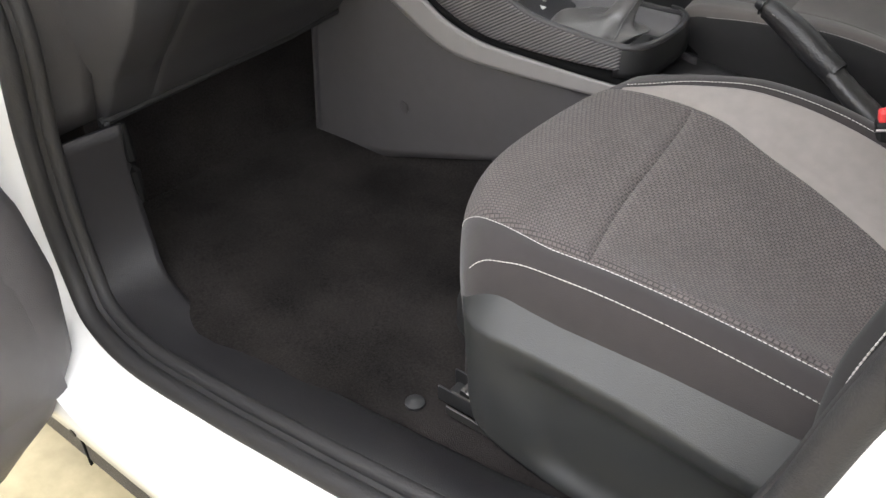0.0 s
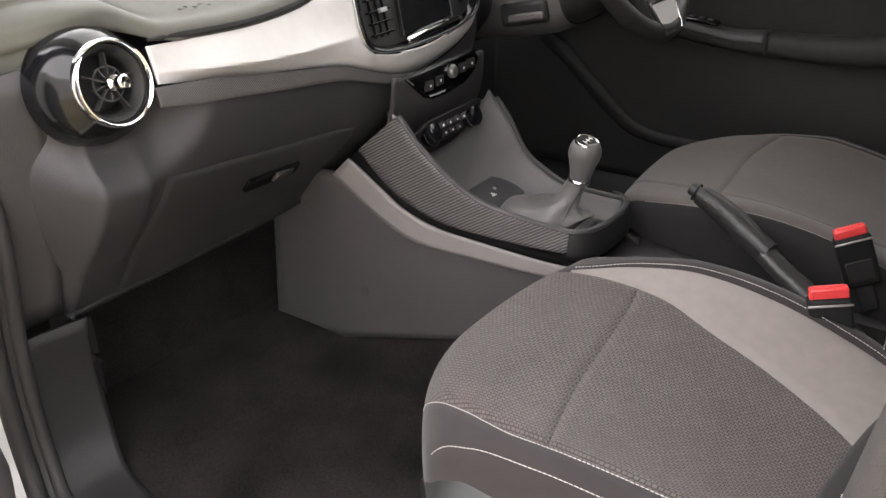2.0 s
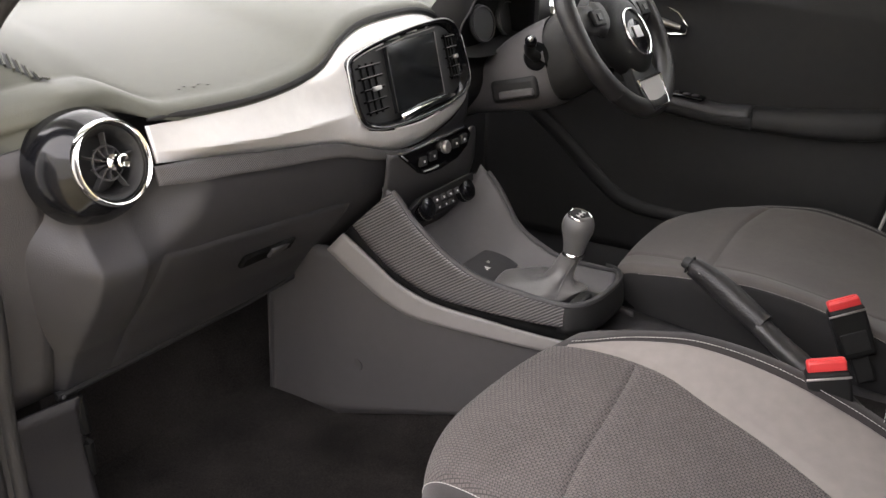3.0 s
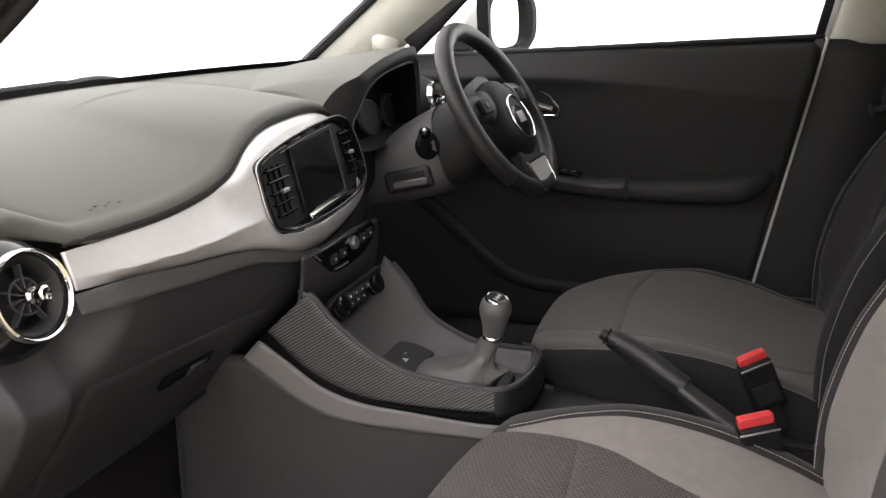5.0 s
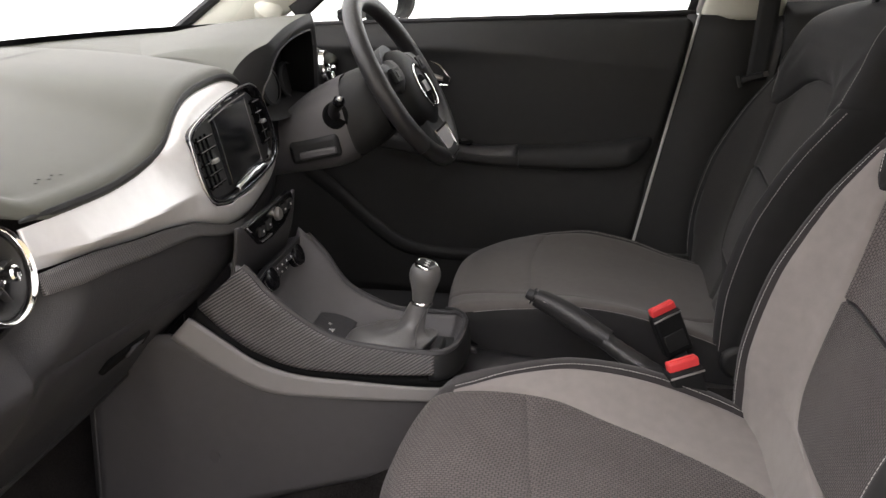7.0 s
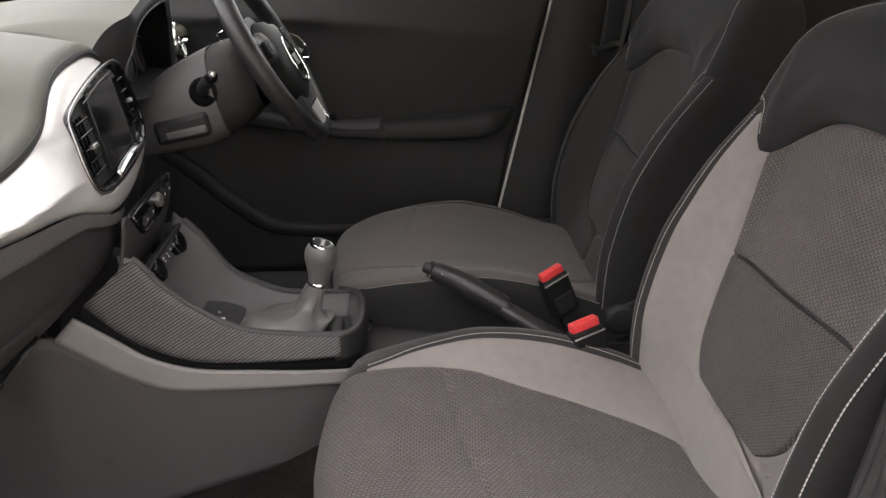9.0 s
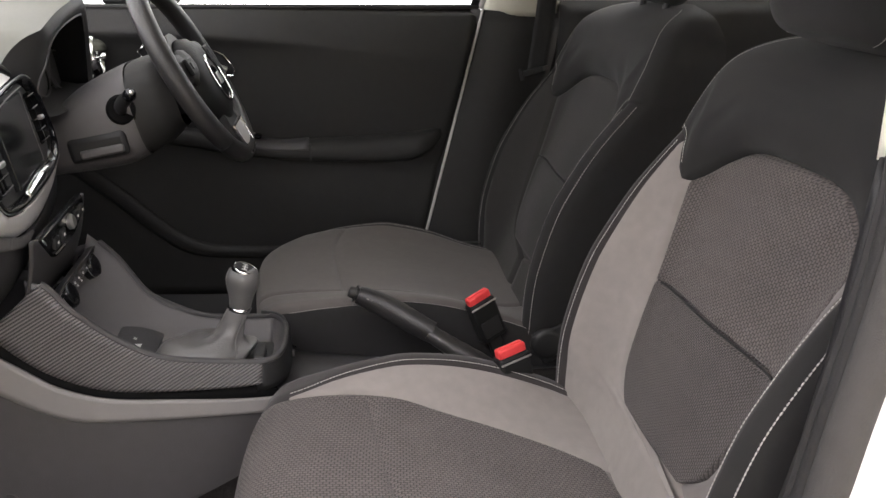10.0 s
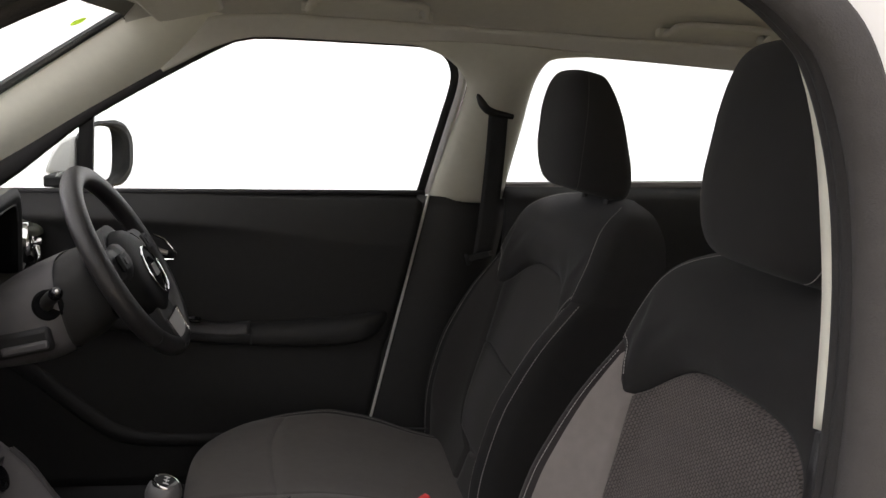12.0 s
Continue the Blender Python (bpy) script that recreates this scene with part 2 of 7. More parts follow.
def part(name, geo, mat, parent=None, label="", solid=0.0, bevel=0.0, uv=None, sharp=40, offset=-1.0, subd=0):
    """Links verts and faces in world metres as one mesh under a thing or a part."""
    verts, faces = geo
    o = base_of(parent) if parent is not None else Vector((0, 0, 0))
    me = bpy.data.meshes.new(name)
    me.from_pydata([(v[0] - o[0], v[1] - o[1], v[2] - o[2]) for v in verts], [], faces)
    me.validate()
    if uv is not None:
        lay = me.uv_layers.new(name="UVMap")
        idx = np.zeros(len(me.loops), dtype=int)
        me.loops.foreach_get("vertex_index", idx)
        lay.data.foreach_set("uv", np.asarray(uv, dtype=float)[idx].ravel())
    me.polygons.foreach_set("use_smooth", [True] * len(me.polygons))
    me.set_sharp_from_angle(angle=radians(sharp))
    me.materials.append(mat)
    me.update()
    ob = new(name, me)
    if parent is not None:
        ob.parent = parent
    if label:
        ob["label"] = label
    if solid:
        mod = ob.modifiers.new("thickness", "SOLIDIFY")
        mod.thickness, mod.offset = solid, offset
    if bevel:
        mod = ob.modifiers.new("edges", "BEVEL")
        mod.width, mod.segments, mod.limit_method, mod.angle_limit = bevel, 2, "ANGLE", radians(35)
    return ob


def joined(*geos):
    verts, faces = [], []
    for v, f in geos:
        k = len(verts)
        verts += list(v)
        faces += [tuple(i + k for i in q) for q in f]
    return verts, faces


def flip(geo):
    return geo[0], [tuple(reversed(f)) for f in geo[1]]


def grid(fn, us, vs, ring=False):
    """A sheet of quads over fn(u, v); ring closes it in v."""
    verts = [tuple(fn(u, v)) for u in us for v in vs]
    n, faces = len(vs), []
    for i in range(len(us) - 1):
        for j in range(n if ring else n - 1):
            k = (j + 1) % n
            faces.append((i * n + j, i * n + k, (i + 1) * n + k, (i + 1) * n + j))
    return verts, faces


def span(a, b, n):
    return [a + (b - a) * i / (n - 1) for i in range(n)]


def spline(pts, n):
    """Smooth line through points, n samples per piece."""
    p = [Vector(q) for q in pts]
    p = [2 * p[0] - p[1]] + p + [2 * p[-1] - p[-2]]
    out = []
    for i in range(1, len(p) - 2):
        for k in range(n):
            t = k / n
            out.append(0.5 * (2 * p[i] + (p[i + 1] - p[i - 1]) * t + (2 * p[i - 1] - 5 * p[i] + 4 * p[i + 1] - p[i + 2]) * t * t + (3 * p[i] - p[i - 1] - 3 * p[i + 1] + p[i + 2]) * t ** 3))
    return out + [p[-2]]


def lerp(x, xs, ys):
    return float(np.interp(x, xs, ys))


def soft(x, xs, ys):
    """Smooth interpolation through a few stations."""
    if x <= xs[0]:
        return ys[0]
    if x >= xs[-1]:
        return ys[-1]
    i = max(k for k in range(len(xs)) if xs[k] <= x)
    i = min(i, len(xs) - 2)
    h = xs[i + 1] - xs[i]
    t = (x - xs[i]) / h

    def slope(k):
        if k == 0:
            return (ys[1] - ys[0]) / (xs[1] - xs[0])
        if k == len(xs) - 1:
            return (ys[-1] - ys[-2]) / (xs[-1] - xs[-2])
        return (ys[k + 1] - ys[k - 1]) / (xs[k + 1] - xs[k - 1])
    a, b = slope(i) * h, slope(i + 1) * h
    return (2 * t ** 3 - 3 * t * t + 1) * ys[i] + (t ** 3 - 2 * t * t + t) * a + (-2 * t ** 3 + 3 * t * t) * ys[i + 1] + (t ** 3 - t * t) * b


def tube(path, r, n=10, closed=False, squash=1.0, up=(0, 0, 1), caps=True):
    """A round or flattened bar along a path; r may be a list."""
    p = [Vector(q) for q in path]
    m = len(p)
    verts, faces = [], []
    for i in range(m):
        a = p[(i - 1) % m] if closed or i else p[0]
        b = p[(i + 1) % m] if closed or i < m - 1 else p[-1]
        d = (b - a).normalized()
        side = d.cross(Vector(up))
        if side.length < 1e-4:
            side = d.cross(Vector((1, 0, 0)))
        side.normalize()
        top = side.cross(d)
        rad = r[i] if isinstance(r, (list, tuple)) else r
        for k in range(n):
            c = 2 * math.pi * k / n
            verts.append(tuple(p[i] + side * (rad * math.cos(c)) + top * (rad * squash * math.sin(c))))
    for i in range(m if closed else m - 1):
        for k in range(n):
            q = (i + 1) % m
            faces.append((i * n + k, i * n + (k + 1) % n, q * n + (k + 1) % n, q * n + k))
    if caps and not closed:
        faces.append(tuple(reversed(range(n))))
        faces.append(tuple((m - 1) * n + k for k in range(n)))
    return verts, faces


def frame_of(axis, up=(0, 0, 1)):
    n = Vector(axis).normalized()
    a = Vector(up).cross(n)
    if a.length < 1e-4:
        a = Vector((0, 1, 0)).cross(n)
    a.normalize()
    return a, n.cross(a), n


def lathe(centre, axis, profile, n=28, sx=1.0, sy=1.0, up=(0, 0, 1), caps=True):
    """Profile of (radius, height along the axis) turned round the axis."""
    a, b, k = frame_of(axis, up)
    c = Vector(centre)
    verts, faces = [], []
    for r, h in profile:
        for i in range(n):
            t = 2 * math.pi * i / n
            verts.append(tuple(c + a * (r * sx * math.cos(t)) + b * (r * sy * math.sin(t)) + k * h))
    for j in range(len(profile) - 1):
        for i in range(n):
            faces.append((j * n + i, j * n + (i + 1) % n, (j + 1) * n + (i + 1) % n, (j + 1) * n + i))
    if caps and profile[0][0] > 1e-6:
        faces.append(tuple(reversed(range(n))))
    if caps and profile[-1][0] > 1e-6:
        faces.append(tuple((len(profile) - 1) * n + i for i in range(n)))
    return verts, faces


def ring(centre, axis, radius, r, n=36, m=8, sx=1.0, sy=1.0, up=(0, 0, 1)):
    a, b, k = frame_of(axis, up)
    c = Vector(centre)
    return tube([c + a * (radius * sx * math.cos(2 * math.pi * i / n)) + b * (radius * sy * math.sin(2 * math.pi * i / n)) for i in range(n)], r, m, closed=True, up=tuple(k))


def box(centre, size, axis=(1, 0, 0), up=(0, 0, 1)):
    """size: along axis, sideways, along up."""
    d = Vector(axis).normalized()
    s = Vector(up).cross(d).normalized()
    u = d.cross(s)
    c = Vector(centre)
    v = [tuple(c + d * (i * size[0] / 2) + s * (j * size[1] / 2) + u * (k * size[2] / 2)) for i in (-1, 1) for j in (-1, 1) for k in (-1, 1)]
    return v, [(0, 1, 3, 2), (4, 6, 7, 5), (0, 4, 5, 1), (2, 3, 7, 6), (0, 2, 6, 4), (1, 5, 7, 3)]


def slab(outline, thick, axis=None):
    """A flat plate: outline of 3D points, pushed back by thick along axis."""
    p = [Vector(q) for q in outline]
    n = (p[1] - p[0]).cross(p[2] - p[1]).normalized() if axis is None else Vector(axis).normalized()
    k = len(p)
    v = [tuple(q) for q in p] + [tuple(q + n * thick) for q in p]
    f = [tuple(range(k)), tuple(reversed(range(k, 2 * k)))] + [(i, k + i, k + (i + 1) % k, (i + 1) % k) for i in range(k)]
    return v, f


def stitches(line, length=0.0036, gap=0.0013, r=0.0006, lift=(0, 0, 0)):
    """Short threads along a line of points."""
    p = [Vector(q) + Vector(lift) for q in line]
    geos = []
    pos = [0.0]
    for a, b in zip(p, p[1:]):
        pos.append(pos[-1] + (b - a).length)
    total = pos[-1]

    def at(s):
        i = int(np.searchsorted(pos, s, side="right")) - 1
        i = min(max(i, 0), len(p) - 2)
        t = (s - pos[i]) / max(pos[i + 1] - pos[i], 1e-9)
        return p[i].lerp(p[i + 1], t)
    s = 0.0
    while s + length < total:
        geos.append(tube([at(s), at(s + length / 2), at(s + length)], [r * 0.7, r, r * 0.7], 5))
        s += length + gap
    return joined(*geos)


# ---- studio ----
ground = part("ground", box((0, 0, -0.13), (60, 60, 0.1)), CONCRETE)
tagged(ground, "beige concrete studio floor under the car", "floor", kind="structure")


def cove(u, v):
    """White studio wall all round the car, curving over into the ceiling."""
    a = 2 * math.pi * u
    r = 6.0 - max(0, v - 0.5) * 11.9
    return r * math.cos(a), r * math.sin(a), -0.08 if v <= 0 else min(3.6, 0.1 + v * 7)


# This wall is its own light source; no lamp is aimed at it.
backdrop = part("backdrop", joined(grid(cove, span(-0.055, 0.555, 33), [0, 0.01, 0.25, 0.5]), grid(cove, span(0, 1, 49), [0.5, 0.6, 0.8, 1.0])), GLOWING_WALL)
tagged(backdrop, "plain white photo studio wall beyond the car, glowing by itself", "wall", kind="structure")
# Added out of view; no glow here, so the open door gets less fill.
near_wall = part("wall_near", grid(cove, span(0.555, 0.945, 21), [0, 0.01, 0.25, 0.5]), STUDIO)
tagged(near_wall, "unseen white wall behind the camera, kept from glowing to limit fill", "wall", kind="structure")


# ---- car floor and passenger opening ----
def floor_z(x, y):
    toe = max(0.0, -x - 1.06)
    tunnel = 0.17 * math.exp(-((y + 0.01) / 0.12) ** 4) * min(1, max(0, (x + 1.1) / 0.3))
    return 0.205 + toe * 1.25 + tunnel + 0.004 * noise.noise(Vector((x * 9, y * 9, 0)))


floor = part("floor", grid(lambda u, v: (u, v, floor_z(u, v)), span(-1.42, 1.5, 90), span(-0.70, 0.70, 60)), CARPET, solid=0.03)
tagged(floor, "dark brown carpeted car floor, slightly worn", "floor", kind="structure")

floor_mat = thing("floor_mat", (-0.8, -0.45, 0.21), "dark brown carpet mat lying in the passenger footwell", "car mat")


def mat_point(u, v):
    x = -1.22 + 0.82 * u
    y0, y1 = lerp(x, (-1.22, -0.9, -0.66, -0.4), (-0.56, -0.63, -0.665, -0.655)), -0.26
    y = y0 + (y1 - y0) * v
    return x, y, floor_z(x, y) + 0.010 + 0.003 * noise.noise(Vector((x * 14, y * 14, 3)))


part("carpet_sheet", grid(mat_point, span(0, 1, 40), span(0, 1, 24)), CARPET, floor_mat, solid=0.008)
part("fixing_button", lathe((-0.430, -0.612, 0.222), (0, 0, 1), [(0.021, 0), (0.021, 0.006), (0.014, 0.009), (0.012, 0.010), (0.012, 0.016), (0.006, 0.018), (0, 0.018)], 22), BLACK, floor_mat, "black plastic mat clip")

# line of the passenger door opening: x, y, z
OPENING = spline([(-0.70, -0.62, 1.10), (-0.86, -0.70, 0.93), (-0.90, -0.735, 0.78), (-0.882, -0.735, 0.63), (-0.905, -0.735, 0.49), (-0.911, -0.735, 0.38), (-0.896, -0.738, 0.29), (-0.85, -0.75, 0.243), (-0.75, -0.76, 0.232), (-0.60, -0.76, 0.244), (-0.49, -0.76, 0.260), (-0.37, -0.76, 0.280), (-0.23, -0.755, 0.300), (-0.12, -0.745, 0.335), (-0.048, -0.738, 0.40), (-0.010, -0.722, 0.50), (0.012, -0.712, 0.60), (0.027, -0.708, 0.66), (0.038, -0.706, 0.74), (0.049, -0.705, 0.82), (0.056, -0.704, 0.90), (0.057, -0.702, 0.98), (0.051, -0.700, 1.06), (0.037, -0.699, 1.13), (0.013, -0.698, 1.19), (-0.012, -0.694, 1.222), (-0.055, -0.680, 1.252), (-0.15, -0.66, 1.278), (-0.36, -0.60, 1.262), (-0.48, -0.60, 1.225), (-0.70, -0.62, 1.10)], 6)
MIDDLE = Vector((-0.42, 0, 0.72))


def rim(i, out, dy):
    """A point beside the opening's line: out from its middle, and across the car."""
    m = len(OPENING)
    p, a, b = OPENING[i], OPENING[max(i - 1, 0)], OPENING[min(i + 1, m - 1)]
    d = Vector((b.x - a.x, 0, b.z - a.z)).normalized()
    o = Vector((d.z, 0, -d.x))
    if o.dot(Vector((p.x, 0, p.z)) - MIDDLE) < 0:
        o = -o
    return (p.x + o.x * out, p.y + dy * (0.6 if p.x > -0.10 else 1.0), p.z + o.z * out)


idx = list(range(len(OPENING)))
body_shell = thing("car_body", (-0.4, -0.8, 0.0), "white painted car body side with an open passenger door opening", "car", kind="structure")
part("door_jamb", grid(lambda i, v: rim(i, v[0], v[1] if i >= 46 else min(v[1], 0.004)), idx, [(0.004, 0.05), (0.006, 0.005), (0.008, -0.018), (0.022, -0.026), (0.055, -0.034), (0.070, -0.05), (0.080, -0.09)]), PAINT, body_shell, "white painted door jamb")
part("door_seal", joined(tube([rim(i, -0.002, -0.014) for i in idx], [0.0125 + 0.003 * lerp(i, (84, 100, 150, 160), (0, 1, 1, 0)) for i in idx], 12, up=(0, 1, 0)), tube([rim(i, -0.008, 0.014) for i in idx], 0.0095, 10, up=(0, 1, 0)), tube([rim(i, -0.010, 0.034) for i in idx[82:]], 0.0060, 8, up=(0, 1, 0)), grid(lambda i, v: rim(i, v[0], v[1] if i >= 82 else min(v[1], 0.020)), idx, [(0.008, -0.020), (-0.006, 0.0), (-0.008, 0.02), (-0.008, 0.045), (0.004, 0.05)])), RUBBER, body_shell, "black rubber door seal")
# outer sill and lower black moulding
part("outer_sill", grid(lambda x, v: (x, v[0], v[1]), span(-1.0, 0.6, 20), [(-0.79, 0.17), (-0.83, 0.165), (-0.845, 0.14), (-0.84, 0.095), (-0.825, 0.07)]), PAINT, body_shell, "white painted outer sill")
part("sill_moulding", grid(lambda x, v: (x, v[0], v[1]), span(-0.985, 0.6, 8), [(-0.822, 0.075), (-0.824, 0.01), (-0.80, -0.01), (-0.72, -0.01)]), PLASTIC, body_shell, "dark grey lower sill moulding")
# Overlaid on the seal's outer tube to paint the light it catches.
part("seal_overlay", tube([rim(i, -0.002, -0.014) for i in idx[92:170]], [0.0110 + 0.0054 * min(1.0, k / 12, (77 - k) / 12) for k in range(len(idx[92:170]))], 12, up=(0, 1, 0)), SEAL_SHEEN, body_shell, "grey overlay that puts bright sheen on the pillar seal")
part("moulding_seam", box((-0.872, -0.8235, 0.035), (0.004, 0.004, 0.075)), VOID, body_shell, "dark joint in the sill moulding")
part("sill_hole", lathe((-0.845, -0.8405, 0.10), (0, -1, 0), [(0.006, -0.002), (0.006, 0.002), (0, 0.002)], 12), BLACK, body_shell, "small black plug")
part("front_wing", slab([(-0.985, -0.80, 0.02), (-0.985, -0.80, 0.95), (-1.7, -0.80, 0.95), (-1.7, -0.80, 0.02)], 0.02), PAINT, body_shell, "white front wing")
part("rear_side", slab([(0.62, -0.80, 0.06), (0.62, -0.74, 0.95), (0.13, -0.74, 0.95), (0.10, -0.79, 0.30), (0.0, -0.80, 0.20)], 0.03, (0, -1, 0)), PAINT, body_shell, "white rear body side")
# one trim runs down beside the footwell and back along the sill
def sill(i, v):
    """From the seal (v = 0) inwards to the carpet (1)."""
    p = OPENING[i]
    d = lerp(i, (24, 34, 40, 46, 56, 84), (-0.016, -0.020, -0.018, 0.002, 0.024, 0.040))
    e = v ** 1.6
    return rim(i, -0.007 + (d + 0.007) * e, 0.016 + 0.086 * v)


kick_panel = part("sill_trim", grid(sill, list(range(25, 85)), span(0, 1, 12)), KICK, solid=0.004)
tagged(kick_panel, "dark plastic kick panel and sill trim beside the footwell", "trim", kind="structure")
# Black tube painted as the dark gap; nothing is cut into the panel.
part("kick_slot", tube([tuple(Vector(sill(i, 1.0)) + Vector((0.003, 0.002, 0))) for i in range(25, 33)], [0.003, 0.006, 0.0075, 0.0075, 0.0075, 0.0075, 0.006, 0.003], 8), VOID, kick_panel, "black tube standing for the dark slot along the inner edge")
part("kick_screw", lathe((-0.912, -0.640, 0.462), (0.9, -0.3, 0.3), [(0.004, 0), (0.003, 0.002), (0, 0.0025)], 14), BLACK, kick_panel, "small screw cap")
pillar_trim = part("pillar_lower_trim", grid(lambda u, v: (lerp(u, (0, 0.4, 0.75, 1), (-0.936, -0.888, -0.866, -0.87)) + 0.020 * v, -0.728 + 0.078 * v, 0.460 + u * 0.42 + 0.012 * v), span(0, 0.8, 12), span(0, 1, 6)), PLASTIC, solid=0.006)
tagged(pillar_trim, "charcoal lower windscreen pillar trim", "trim", kind="structure")

# passenger door, swung open
door = thing("passenger_door", (-0.93, -0.86, 0.2), "white car door swung open with a dark grey lining", "car door")


def door_point(a, h, off=0.0):
    """a: metres from the hinge along the open door, h: height, off: towards the cabin."""
    d = Vector((0.17, -0.985, 0))
    n = Vector((0.985, 0.17, 0))
    q = Vector((-0.90, -0.865, 0)) + d * a + n * off
    return (q.x, q.y, h)


part("door_shell", joined(slab([door_point(0.02, 0.12), door_point(0.02, 0.95), door_point(1.0, 0.95), door_point(1.05, 0.4), door_point(0.95, 0.12)], 0.12, (-0.985, -0.17, 0))), PAINT, door, "white painted door shell", bevel=0.01)


def lining(u, v):
    h = 0.07 + v * 0.80
    a0 = lerp(h, (0.07, 0.11, 0.13, 0.2, 0.32, 0.43, 0.5, 0.6, 0.9), (0.07, 0.0, -0.03, -0.080, -0.092, -0.076, -0.048, -0.012, 0.02))
    e = min(1.0, u * 12)
    return door_point(a0 + (0.9 - a0) * u, h, 0.012 + 0.045 * math.sqrt(max(0, 1 - (1 - e) ** 2)) * min(1, v * 10 + 0.05))


part("door_lining", grid(lining, [0, 0.01, 0.03, 0.06, 0.1, 0.2, 0.4, 0.7, 1], span(0, 1, 26)), LINING, door, "dark grey plastic door lining")
part("door_pocket", grid(lambda u, v: door_point(-0.035 + 0.5 * u, 0.16 + 0.24 * v + 0.05 * u, 0.050 + 0.022 * math.sin(math.pi * v) ** 0.5 * min(1, 8 * u)), span(0, 1, 12), span(0, 1, 10)), LINING, door, "grey door pocket moulding")
part("door_hinge", box((-0.915, -0.83, 0.52), (0.05, 0.08, 0.05)), BLACK, door, "black door hinge", bevel=0.005)
SB = spline([(-0.92, 0.655, 0.63), (-0.836, 0.652, 0.568), (-0.765, 0.650, 0.508), (-0.715, 0.649, 0.468), (-0.665, 0.649, 0.436), (-0.585, 0.649, 0.421), (-0.40, 0.649, 0.421), (-0.05, 0.649, 0.425)], 5)
band = part("sill_band", grid(lambda i, v: (SB[i].x - 0.024 * v * (1 if SB[i].x < -0.60 else max(0.0, (-0.50 - SB[i].x) / 0.10)), SB[i].y - 0.006 * math.sin(math.pi * v), SB[i].z - 0.030 * v), list(range(len(SB))), span(0, 1, 6)), DOORSKIN, solid=0.006)
tagged(band, "black curved sill trim beside the driver's footwell", "trim", kind="structure")
sill_far = part("far_sill_trim", grid(lambda x, v: (x, 0.655 + 0.045 * v, 0.20 + 0.13 * v ** 0.6), span(-0.95, 1.3, 12), span(0, 1, 6)), BLACK, solid=0.02)
tagged(sill_far, "black inner sill trim under the driver's door", "trim", kind="structure")


# ---- seats ----
def mound(d, r=0.0045):
    """Depth of a seam at the distance d from a panel's edge."""
    t = min(1.0, max(0.0, d / r))
    return 1 - math.sin(t * math.pi / 2)


